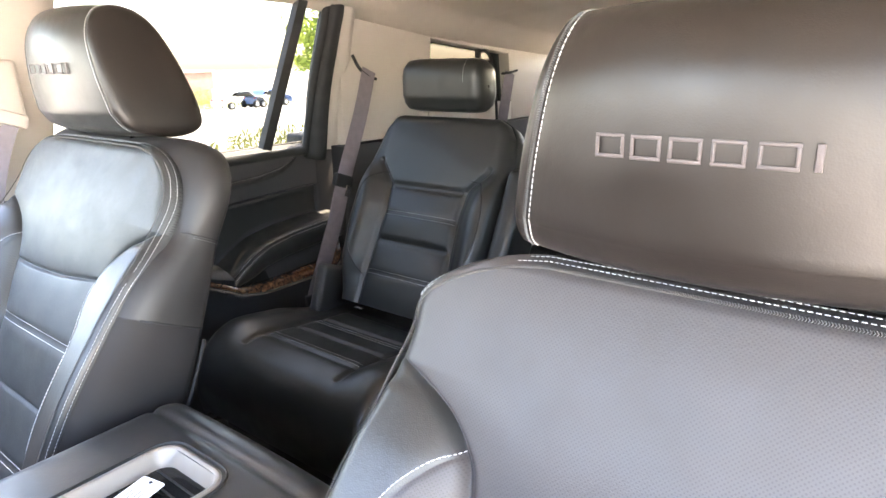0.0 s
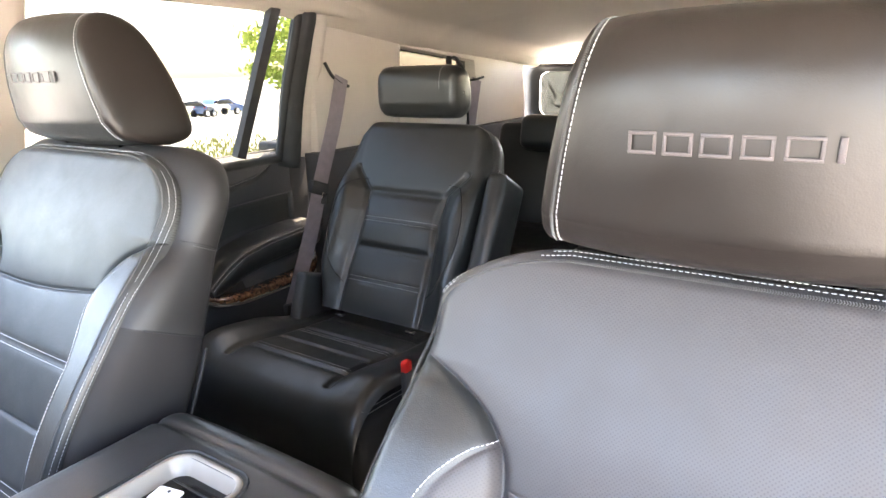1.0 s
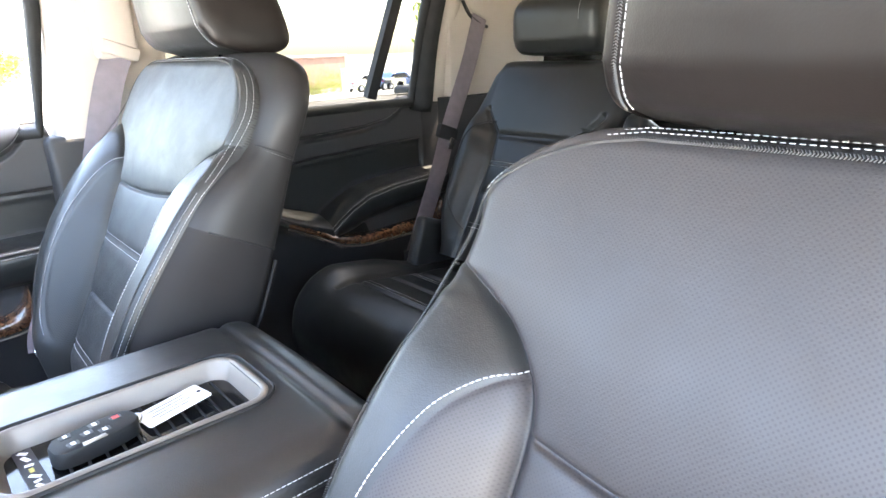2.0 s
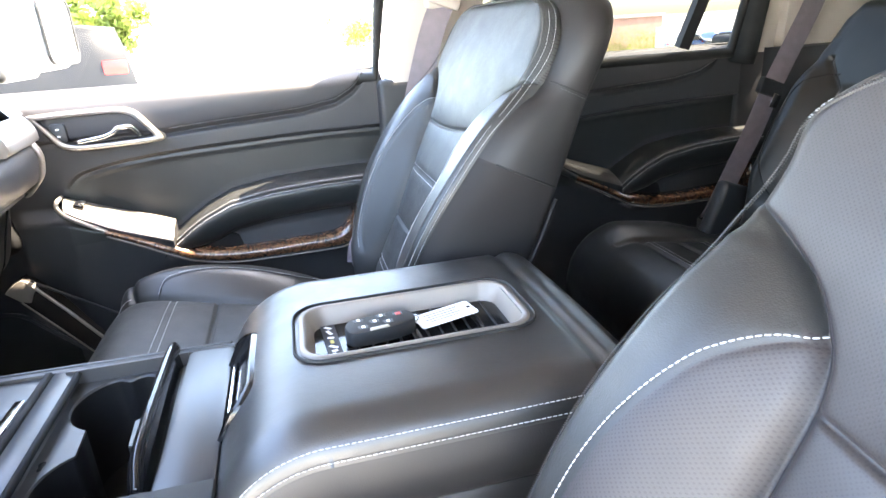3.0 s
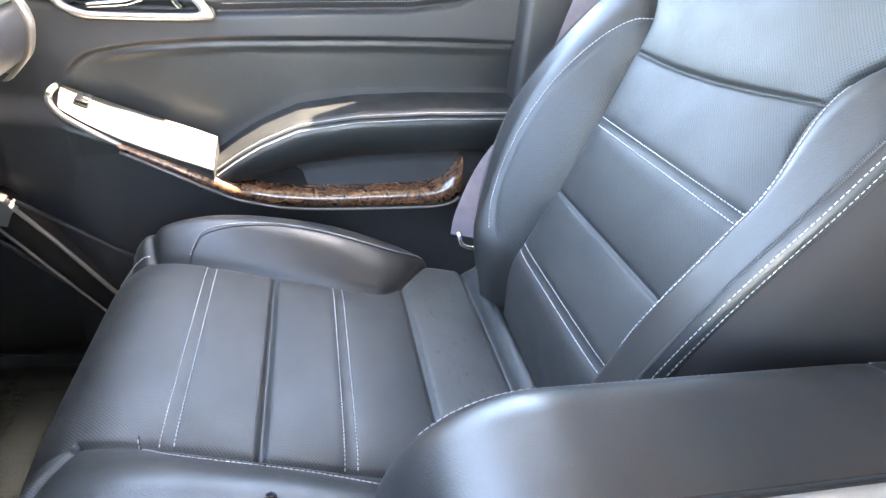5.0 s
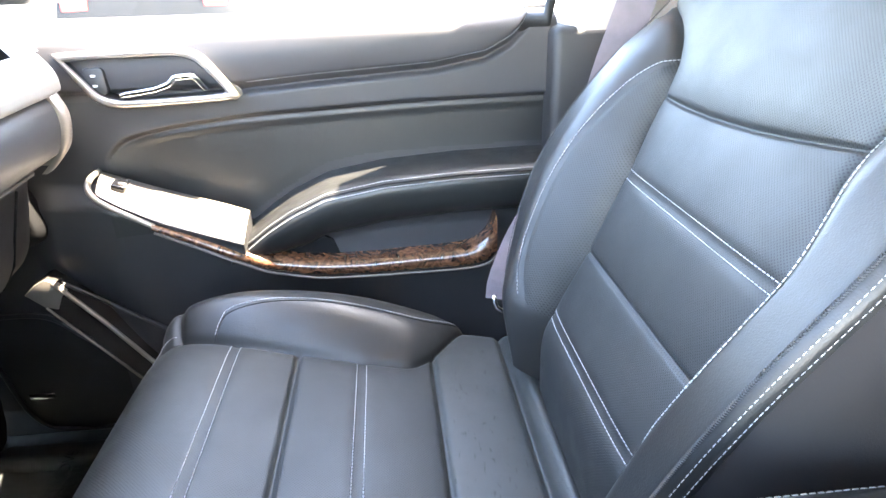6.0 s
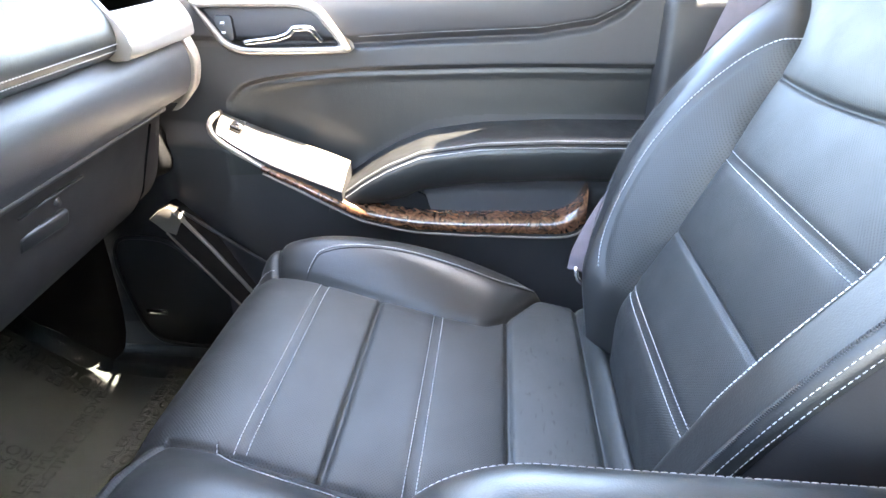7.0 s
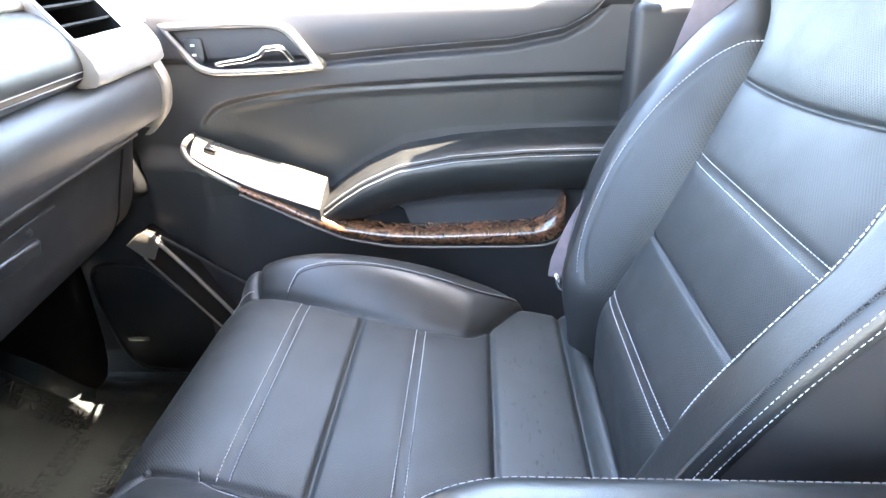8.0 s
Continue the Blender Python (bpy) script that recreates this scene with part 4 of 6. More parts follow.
    for s in (-1, 1):
        block("seat_leg", (0.05, 0.32, 0.16), (s * 0.17, 1.60, 0.125), PLASTIC, seat, "", 0.01)
    for q in (-1, 1):
        lens = smooth_curve([(0.118, 0.335), (0.150, 0.33), (0.178, 0.29), (0.186, 0.22), (0.178, 0.15), (0.150, 0.095), (0.122, 0.07)], 40)
        tube("seam", rear_back_point(q * lens[:, 0], lens[:, 1], 0.0004), 0.0015, RUBBER, seat, n=5)
        block("anchor_clip", (0.026, 0.012, 0.006), (q * 0.105, 1.712, 0.405), CHROME, seat, "small bright child seat anchor", 0.002)
    thread("stitching", [(0.222, 1.815 + 0.10 * t, 0.55 + 0.20 * t) for t in np.linspace(0, 1, 20)], seat, r=0.0006)
    arm = block("armrest", (0.050, 0.115, 0.26), (0.236, 1.868, 0.612), SECOND, seat, "folded up leather armrest", 0.017, 4, (-27, 0, 0))
    thread("stitching", [(0.2455, 1.868 - 0.0505 + 0.106 * t, 0.612 - 0.1345 + 0.207 * t) for t in np.linspace(0, 1, 30)], arm, r=0.0006)
    block("recline_cover", (0.036, 0.14, 0.15), (-0.210, 1.735, 0.41), PLASTIC, seat, "black plastic recliner cover", 0.012, 3, (-20, 0, 0))
    block("recline_cover", (0.040, 0.15, 0.17), (0.212, 1.745, 0.42), PLASTIC, seat, "black plastic recliner cover", 0.012, 3, (-20, 0, 0))
    return seat


rear_seat(-0.393)
rear_seat(0.385)


# ---- third row bench ----
def bench():
    t = group_of("third_row_bench", "black leather third row bench with low headrests", "car seat", m=Matrix.Translation((0, 0.12, -0.05)))
    for cx in (-0.45, 0.0, 0.45):
        block("back_pad", (0.44, 0.10, 0.44), (cx, 2.83, 0.56), SECOND, t, "", 0.035, 4, (-18, 0, 0))
        block("headrest", (0.30, 0.10, 0.13), (cx + 0.06, 2.80, 0.745), SECOND, t, "folded leather headrest", 0.035, 4, (-10, 0, 0))
        block("cushion", (0.44, 0.42, 0.12), (cx, 2.58, 0.36), SECOND, t, "", 0.035, 4)
        for dz in (0.46, 0.62):
            tube("seam", [(cx - 0.21, 2.762 + (dz - 0.46) * 0.32, dz), (cx + 0.21, 2.762 + (dz - 0.46) * 0.32, dz)], 0.003, RUBBER, t)
    block("bench_base", (1.34, 0.34, 0.25), (0, 2.60, 0.175), PLASTIC, t, "", 0.02)
    return t


bench()


# ---- centre console ----
console = group_of("centre_console", "black stitched centre console with cup holders and lid", "console")
LID_Y0, LID_Y1, LID_Z = 0.838, 1.178, 0.56


def lid_point(u, v):
    """Top of the lid over u across and v along, rolling down at the front, the sides and the back."""
    x, y = u, v
    z = np.full(np.broadcast(u, v).shape, LID_Z)
    f = np.clip((0.925 - y) / (0.925 - LID_Y0), 0, 1)
    z = z - 0.088 * (1 - np.sqrt(np.maximum(1 - f ** 2.0, 0))) * 1.0
    r = np.clip((y - (LID_Y1 - 0.035)) / 0.035, 0, 1)
    z = z - 0.035 * (1 - np.sqrt(np.maximum(1 - r ** 2.2, 0)))
    half = 0.147
    e = np.clip((np.abs(x) - (half - 0.035)) / 0.035, 0, 1)
    z = z - 0.026 * (1 - np.sqrt(np.maximum(1 - e ** 2.4, 0)))
    z = z + 0.004 * np.cos(np.clip(x / half, -1, 1) * math.pi / 2) - 0.002
    z = z + bump_line(y - 1.135, 0.004, 0.005)
    return np.stack([x + 0 * y, y + 0 * x, z], axis=-1)


TRAY = (-0.0495, 0.912, 0.0545, 1.113)


def lid_kind(u, v):
    inside = (np.abs(u) < 0.047) & (v > 0.919) & (v < 1.106)
    latch = (np.abs(u + 0.003) < 0.058) & (v < 0.866)
    return np.where(inside | latch, 1, 0)


ys = np.unique(np.concatenate([LID_Y0 + np.linspace(0, 1, 60) ** 2 * 0.09, np.linspace(0.928, 1.178, 80)]))
xs = np.unique(np.concatenate([np.linspace(-0.147, -0.110, 24), np.linspace(-0.110, 0.110, 60), np.linspace(0.110, 0.147, 24)]))
lid = panels(lid_point, xs, ys, lid_kind, {0: ("lid", SLEEK, "black leather padded lid")}, console)[0]
# side skirts of the lid
for s in (-1, 1):
    yy = np.linspace(LID_Y0, LID_Y1, 70)
    top = lid_point(np.full(70, s * 0.147), yy)
    low = np.full(70, 0.485)
    rows = [top]
    for k, dx in ((0.3, 0.004), (0.7, 0.004), (1.0, -0.004)):
        l = top.copy()
        l[:, 0] += s * dx
        l[:, 2] = top[:, 2] + np.minimum(low - top[:, 2], -0.002) * k
        rows.append(l)
    loop_sheet("lid_side", rows, SIDING, lid)
    for off in (0.1435, 0.1466):
        yv = np.linspace(0.862, 1.172, 90)
        line = lid_point(np.full(90, s * off), yv)
        line[:, 2] += 0.0012 if off < 0.145 else 0.0
        if off > 0.145:
            line[:, 0] += s * 0.0012
        thread("stitching", line, lid, r=0.00044)
rear = lid_point(np.linspace(-0.147, 0.147, 30), np.full(30, LID_Y1))
loop_sheet("lid_rear", [rear, rear + np.array([0, 0.004, -0.02]), rear + np.array([0, 0.0, -0.05])], SIDING, lid)
# recessed tray with satin surround
outer = round_rect(*TRAY, 0.024)
lip = round_rect(-0.0445, 0.9175, 0.0495, 1.1075, 0.020)
inner = round_rect(-0.0385, 0.9255, 0.0435, 1.0995, 0.015)
FLOOR_Z = 0.5455
def inset(o, i, k, z):
    return [(a[0] + (b_[0] - a[0]) * k, a[1] + (b_[1] - a[1]) * k, z) for a, b_ in zip(o, i)]


tray = loop_sheet("tray_surround", [inset(outer, lip, 0.0, LID_Z - 0.002), inset(outer, lip, 0.15, LID_Z + 0.0025), inset(outer, lip, 0.6, LID_Z + 0.0035), inset(outer, lip, 1.0, LID_Z + 0.0032), inset(lip, inner, 0.2, LID_Z + 0.0015), inset(lip, inner, 1.0, FLOOR_Z - 0.001)], TAUPE, lid, "satin beige-grey tray surround", closed=True)
ring("tray_gap", round_rect(-0.0535, 0.907, 0.0585, 1.118, 0.027), outer, LID_Z + 0.0015, LID_Z - 0.004, RUBBER, lid, "dark gap round the tray")
plate("tray_floor", round_rect(-0.039, 0.925, 0.044, 1.100, 0.015), "z", FLOOR_Z, 0.003, GLOSS, tray, "ribbed black tray mat", 0)
for i in range(11):
    y = 0.962 + i * 0.0125
    block("rib", (0.078, 0.0022, 0.0016), (0.0025, y, FLOOR_Z + 0.0005), RUBBER, tray, "", 0.0006, 1)
# latch
lx = -0.003
lo = round_rect(lx - 0.062, 0.0, lx + 0.062, 0.092, 0.02)


def latch_place(a, b_, c):
    # runs up the curved front of the lid
    y = 0.8325 + 0.042 * (b_ / 0.092) ** 2.2
    z = 0.462 + 0.083 * (b_ / 0.092) ** 0.85
    return (a, y - c * 0.9, z + c * 0.5)


ring("latch_frame", lo, round_rect(lx - 0.053, 0.010, lx + 0.053, 0.082, 0.014), 0.002, -0.016, GLOSS, lid, "gloss black latch frame", latch_place)
us_, vs_ = np.linspace(lx - 0.0535, lx + 0.0535, 10), np.linspace(0.0095, 0.0825, 12)
mesh_part("latch_button", [latch_place(a, b_, -0.0155 + 0.010 * sstep(0.02, 0.06, b_)) for a in us_ for b_ in vs_], [(i * 12 + j, (i + 1) * 12 + j, (i + 1) * 12 + j + 1, i * 12 + j + 1) for i in range(9) for j in range(11)], GLOSS, lid, "gloss black latch button")
tube("latch_edge", [latch_place(lx + a, 0.055, -0.003) for a in np.linspace(-0.048, 0.048, 12)], 0.0016, CHROME, lid, "bright latch edge")
# body under the lid
block("console_body", (0.276, 0.335, 0.45), (0, 1.008, 0.262), SIDING, console, "black console body", 0.02, 3)
tube("seam", [(0.139, 0.85, 0.483), (0.140, 1.0, 0.4835), (0.139, 1.17, 0.483)], 0.002, RUBBER, console)

# front deck with cup holders: walls round the recess, a sliding cover, a bright deck
DZ = 0.51
plate("deck", [(-0.112, 0.799), (0.118, 0.799), (0.118, 0.845), (-0.104, 0.845)], "z", DZ, 0.03, PANEL, console, "glossy dark deck", 0.006)
plate("deck_bar", [(-0.115, 0.674), (0.112, 0.674), (0.112, 0.697), (-0.112, 0.697)], "z", DZ, 0.03, PANEL, console, "glossy dark cross bar", 0.005)
plate("slide_cover", [(-0.124, 0.40), (0.122, 0.40), (0.112, 0.668), (-0.110, 0.668)], "z", DZ - 0.003, 0.02, DECK, console, "sliding compartment cover", 0.005)
block("cover_pull", (0.112, 0.009, 0.003), (-0.008, 0.660, DZ - 0.002), CHROME, console, "bright cover pull", 0.002)
for s, x0, x1 in ((-1, -0.1085, -0.1000), (1, 0.106, 0.136)):
    plate("deck_rail", [(x0 - (0.02 if s < 0 else 0), 0.36), (x1 - 0.012, 0.36), (x1, 0.845), (x0, 0.845)], "z", DZ + (0.001 if s < 0 else 0.004), 0.06, PANEL if s < 0 else RUBBER, console, "thin gloss black side rail" if s < 0 else "smooth black side rail", 0.003)


def cup_plate():
    """A sheet with the two joined cup openings cut out, and their walls."""
    c1, c2, r = (-0.053, 0.745), (0.062, 0.747), 0.0425
    bm = bmesh.new()

    def outline():
        pts = []
        a1 = math.asin(0.020 / r)
        for i in range(61):
            a = a1 + (2 * math.pi - 2 * a1) * i / 60
            k = r * (1.06 - 0.20 * math.exp(-((a - math.pi) / 0.20) ** 2))
            pts.append((c1[0] + k * math.cos(a), c1[1] + k * 0.94 * math.sin(a)))
        for i in range(61):
            a = math.pi + a1 + (2 * math.pi - 2 * a1) * i / 60
            k = r * (1.06 - 0.20 * math.exp(-((a - 2 * math.pi) / 0.20) ** 2))
            pts.append((c2[0] + k * math.cos(a), c2[1] + k * 0.94 * math.sin(a)))
        return pts

    o = outline()
    cx, cy = 0.004, 0.746
    x0, x1, y0, y1 = -0.100, 0.106, 0.695, 0.80
    hole = [bm.verts.new((x, y, 0.4975)) for x, y in o]
    corner = [bm.verts.new((x, y, 0.4975)) for x, y in ((x0, y0), (x1, y0), (x1, y1), (x0, y1))]
    edges = [bm.edges.new((l[i], l[(i + 1) % len(l)])) for l in (hole, corner) for i in range(len(l))]
    bmesh.ops.triangle_fill(bm, use_beauty=True, use_dissolve=False, edges=edges)
    rim = part("cup_plate", bm, DECK, console, "satin grey cup holder plate")
    loop_sheet("cup_lip", [[(x, y, 0.4973) for x, y in o], [(cx + (x - cx) * 0.992, cy + (y - cy) * 0.985, 0.4968) for x, y in o], [(cx + (x - cx) * 0.985, cy + (y - cy) * 0.97, 0.4935) for x, y in o]], DECK, rim, "", closed=True)
    o = [(cx + (x - cx) * 0.985, cy + (y - cy) * 0.97) for x, y in o]
    loop_sheet("cup_well", [[(x, y, 0.4955) for x, y in o], [(x, y, 0.43) for x, y in o], [(cx + (x - cx) * 0.97, cy + (y - cy) * 0.9, 0.405) for x, y in o]], WELL, rim, "black rubber lined cup wells", closed=True)
    block("cup_floor", (0.22, 0.12, 0.01), (0.004, 0.745, 0.402), WELL, rim, "", 0.001)


cup_plate()
for a, b_, c, d in ((-0.101, 0.688, -0.099, 0.80), (0.105, 0.688, 0.107, 0.80)):
    block("recess_wall", (0.003, 0.112, 0.05), ((a + c) / 2, 0.744, 0.487), SOFT, console, "", 0.0005, 1)
# highlight along the rail's edge, laid on as a thin paler tube
tube("rail_highlight", smooth_curve([(-0.120, 0.37, DZ + 0.001), (-0.1135, 0.60, DZ + 0.001), (-0.1085, 0.80, DZ + 0.001), (-0.1075, 0.842, DZ + 0.001)], 30), 0.0018, DECK, console, "thin paler line for the highlight on the rail edge")
tube("recess_gap", [(-0.098, 0.6985, DZ - 0.002), (0.0, 0.6985, DZ - 0.002), (0.104, 0.6985, DZ - 0.002)], 0.0036, WELL, console, "", n=6)
tube("recess_gap", [(-0.106, 0.6710, DZ - 0.002), (0.0, 0.6710, DZ - 0.002), (0.108, 0.6710, DZ - 0.002)], 0.0044, WELL, console, "", n=6)
# upright roll cover edge across the cup recess
blade = smooth_curve([(-0.118, 0.786, 0.512), (-0.100, 0.786, 0.520), (-0.03, 0.787, 0.524), (0.03, 0.788, 0.525), (0.075, 0.789, 0.522), (0.098, 0.790, 0.508)], 40)
loopsb = []
for k, dy, dz in ((0, -0.006, -0.030), (1, -0.0065, -0.004), (2, -0.003, 0.001), (3, 0.002, 0.001), (4, 0.005, -0.005), (5, 0.008, -0.030)):
    loopsb.append(blade + np.array([0, dy, dz]))
loop_sheet("cover_edge", loopsb, GLOSS, console, "upright gloss black roll cover edge")
tube("cover_edge_bead", blade, 0.0032, GLOSS, console)
# left and right flanks of the console
for s in (-1, 1):
    block("console_flank", (0.02 if s > 0 else 0.011, 0.52, 0.46), (0.122 if s > 0 else -0.1045, 0.59, 0.265), SIDING, console, "", 0.006)
block("wood_flank", (0.006, 0.47, 0.050), (0.1350, 0.60, 0.464), WOOD, console, "burl wood strip", 0.003)
block("console_nose", (0.25, 0.10, 0.46), (0.004, 0.36, 0.26), VINYL, console, "", 0.03, 3)


# ---- doors ----
C1 = ([0.30, 0.62, 0.75, 0.908, 0.984, 1.020, 1.040, 1.052], [0.712, 0.717, 0.727, 0.736, 0.749, 0.768, 0.788, 0.815])
C2 = dense(([0.10, 0.415, 0.432, 0.457, 0.509, 0.623, 0.748, 0.909, 1.10], [0.40, 0.45, 0.585, 0.639, 0.660, 0.675, 0.682, 0.688, 0.690]))
C2 = (np.maximum.accumulate(C2[0]) + np.arange(len(C2[0])) * 1e-9, C2[1])
ZT = ([0.60, 0.632, 0.665, 0.699, 0.75, 0.832, 0.935, 1.10], [0.488, 0.505, 0.530, 0.551, 0.574, 0.588, 0.595, 0.598])
ZB = ([0.60, 0.635, 0.68, 0.734, 0.751, 0.80, 0.851, 1.10], [0.515, 0.531, 0.560, 0.592, 0.600, 0.608, 0.612, 0.618])


def door_x(y, z, pad_shift, speaker):
    """How far inboard the door trim stands, over y along and z up."""
    c1, c2 = lerp(y - pad_shift, *C1), lerp(y, *C2)
    low = lerp(y, [0.1, 0.43, 0.63, 0.70, 1.1], [0.60, 0.585, 0.50, 0.46, 0.46])
    x = np.full(np.shape(y), -0.827)
    x = x + 0.010 * sstep(c1 - 0.002, c1 + 0.006, z) + 0.006 * np.sin(np.clip((z - c1) / 0.07, 0, 1) * math.pi) * (z > c1)
    x = x + bump_line(z - (c1 - 0.008), 0.008, 0.0045) * sstep(0.61, 0.65, y)
    insert = sstep(c2 + 0.001, c2 - 0.006, z)
    insert = insert * sstep(0.425, 0.50, y)
    x = x - 0.011 * insert
    x = x + 0.002 * np.exp(-(((z - c2 + 0.013) / 0.006) ** 2)) * sstep(0.44, 0.52, y)
    x = x + 0.030 * sstep(low + 0.005, low - 0.03, z) * sstep(0.3, 0.36, y)
    x = x - 0.035 * np.clip((z - 0.775) / 0.03, 0, 1) ** 2.2
    if speaker:
        x = x - 0.03 * sstep(0.43, 0.36, y) * sstep(0.50, 0.38, z)
        x = x - 0.022 * sstep(0.46, 0.40, y) * sstep(0.44, 0.30, z)
    x = x - 0.05 * sstep(0.17, 0.10, z)
    return x


def door(dy, y0, y1, label, front):
    d = group_of("front_door" if front else "rear_door", label, "car door", m=Matrix.Translation((0, dy, -0.076 if front else -0.084)))
    pad_shift = 0.0 if front else -0.115
    fn = lambda y, z: np.stack([door_x(y, z, pad_shift, front), y, z], axis=-1)

    def kind(y, z):
        c1, c2 = lerp(y - pad_shift, *C1), lerp(y, *C2)
        return np.where(z > c1 - 0.01, 0, np.where(z > c2 - 0.008, 1, np.where(z > lerp(y, *ZB), 2, 3)))

    panels(fn, np.linspace(y0, y1, int((y1 - y0) / 0.005)), np.linspace(0.09, 0.806, 300), kind,
           {0: ("upper_pad", PADDING, "soft stitched upper pad"), 1: ("trim_band", SOFT, ""), 2: ("door_insert", LEATHER, "recessed leather insert"), 3: ("lower_panel", SOFT, "moulded lower panel")}, d)
    block("door_core", (0.05, y1 - y0, 0.70), (-0.905, (y0 + y1) / 2, 0.445), PLASTIC, d, "", 0.004)
    yy = np.linspace(0.655, 1.045 + pad_shift, 70)
    zc = lerp(yy - pad_shift, *C1) + 0.0035
    thread("stitching", np.stack([door_x(yy, zc + 0.002, pad_shift, front) + 0.001, yy, zc], axis=-1), d, r=0.0004)
    # edge of the sill against the glass
    tube("sill_seal", [(-0.866, y, 0.804) for y in np.linspace(y0 + 0.02, y1, 20)], 0.004, PADDING, d)
    # armrest
    rows = []
    for y in np.linspace(0.61, y1 + 0.004, 60):
        zt = float(lerp(y, *ZT))
        zb = min(float(lerp(y, *ZB)), zt + 0.011)
        g = float(sstep(0.60, 0.72, y))
        zw = float(lerp(y, [0.60, 0.636, 0.67, 0.72, 1.10], [0.490, 0.484, 0.474, 0.468, 0.468]))
        rows.append([(-0.845, y, zb + 0.001), (-0.815, y, zb), (-0.785, y, min(zb - 0.003, zt + 0.012)), (-0.768, y, zt + 0.007), (-0.755, y, zt + 0.003), (-0.748, y, zt - 0.004), (-0.7462, y, zt - 0.012)]
                    + [(x, y, max(z, zw)) for x, z in ((-0.7475, zt - 0.014 - 0.010 * g), (-0.751, zt - 0.016 - 0.022 * g), (-0.758, zt - 0.018 - 0.034 * g), (-0.768, zt - 0.02 - 0.040 * g), (-0.779, zt - 0.02 - 0.043 * g))])
    arm = loop_sheet("armrest", rows, LEATHER, d, "padded leather armrest with double stitching")
    wall = [[r[-1] for r in rows]]
    for x, k in ((-0.783, 0.06), (-0.781, 0.3), (-0.780, 0.7), (-0.779, 1.0)):
        wall.append([(x, r[-1][1], r[-1][2] + (0.463 - r[-1][2]) * k) for r in rows])
    loop_sheet("grip_wall", wall, SOFT, d, "smooth black wall under the armrest")
    yl = np.linspace(0.636, y1, 90)
    thread("stitching", np.stack([np.full(90, -0.7540), yl, lerp(yl, *ZT) + 0.0036], axis=-1), arm, r=0.0004)
    tube("welt", np.stack([np.full(40, -0.7513), np.linspace(0.636, y1, 40), lerp(np.linspace(0.636, y1, 40), *ZT) + 0.0002], axis=-1), 0.0013, RUBBER, arm)
    thread("stitching", np.stack([np.full(90, -0.7478), yl, lerp(yl, *ZT) - 0.0042], axis=-1), arm, r=0.0005)
    # switch panel
    top = [(0.442, 0.612, -0.806), (0.50, 0.590, -0.806), (0.551, 0.572, -0.806), (0.60, 0.556, -0.806), (0.634, 0.543, -0.806)]
    bot = [(0.455, 0.600, -0.744), (0.49, 0.579, -0.740), (0.534, 0.557, -0.738), (0.585, 0.537, -0.738), (0.634, 0.519, -0.738)]
    tp, bt = smooth_curve(top, 24), smooth_curve(bot, 24)
    rows = []
    for k, dz in ((0.0, -0.006), (0.02, 0.0), (0.5, 0.003), (0.94, 0.001), (1.0, -0.003)):
        l = tp + (bt - tp) * k
        rows.append([(q[2], q[0], q[1] + dz) for q in l])
    sw = loop_sheet("switch_panel", rows, SATIN if front else PLASTIC, d, "satin silver switch panel" if front else "black switch panel")
    low_z = lerp(bt[:, 0], [0.455, 0.521, 0.578, 0.634], [0.585, 0.553, 0.529, 0.500])
    loop_sheet("panel_skirt", [[(q[2] - 0.0005, q[0], q[1] - 0.003) for q in bt], [(q[2] - 0.002, q[0], z) for q, z in zip(bt, low_z)], [(q[2] - 0.03, q[0], z - 0.012) for q, z in zip(bt, low_z)]], PLASTIC, sw, "black skirt below the panel")
    # end face coloured black to stand for the panel's shaded side
    mesh_part("shaded_panel_end", [rows[k][-1] for k in range(5)] + [(-0.738, 0.634, 0.500), (-0.806, 0.634, 0.500)], [tuple(range(7))], PLASTIC, sw, "", smooth=False)
    tube("panel_edge", smooth_curve([(-0.806, 0.438, 0.612), (-0.775, 0.438, 0.610), (-0.748, 0.445, 0.604), (-0.742, 0.456, 0.590), (-0.740, 0.485, 0.571), (-0.741, 0.521, 0.550)], 40), 0.0042, SATIN if front else PLASTIC, sw)
    block("window_switch", (0.02, 0.018, 0.012), (-0.772, 0.475, 0.599), GLOSS, sw, "black window switch", 0.003, 2, (-17, 10, 0))
    block("window_switch", (0.016, 0.012, 0.006), (-0.772, 0.482, 0.604), CHROME, sw, "bright switch lever", 0.002, 2, (-25, 10, 0))
    # wood ribbon under the armrest
    line = smooth_curve([(0.518, 0.5495, 0.0058), (0.578, 0.522, 0.0080), (0.629, 0.4960, 0.0088), (0.665, 0.479, 0.0105), (0.724, 0.4670, 0.0122), (0.791, 0.4640, 0.0122), (0.867, 0.4655, 0.0135), (0.945, 0.4685, 0.0150), (0.976, 0.480, 0.021), (0.990, 0.500, 0.030)], 64)
    rows = []
    for k, o in ((1.05, -0.03), (1.0, -0.004), (0.7, 0.003), (0.0, 0.006), (-0.7, 0.003), (-1.0, -0.004), (-1.05, -0.03)):
        rows.append([(-0.752 + o + 0.012 * float(sstep(0.70, 0.60, q[0])), q[0], q[1] + q[2] * k) for q in line])
    loop_sheet("wood_trim", rows, WOOD, d, "glossy burl wood trim strip")
    tube("wood_bead", [(-0.7525 + 0.012 * float(sstep(0.70, 0.60, q[0])), q[0], q[1] - q[2] - 0.003) for q in line], 0.0020, TAUPE, d)
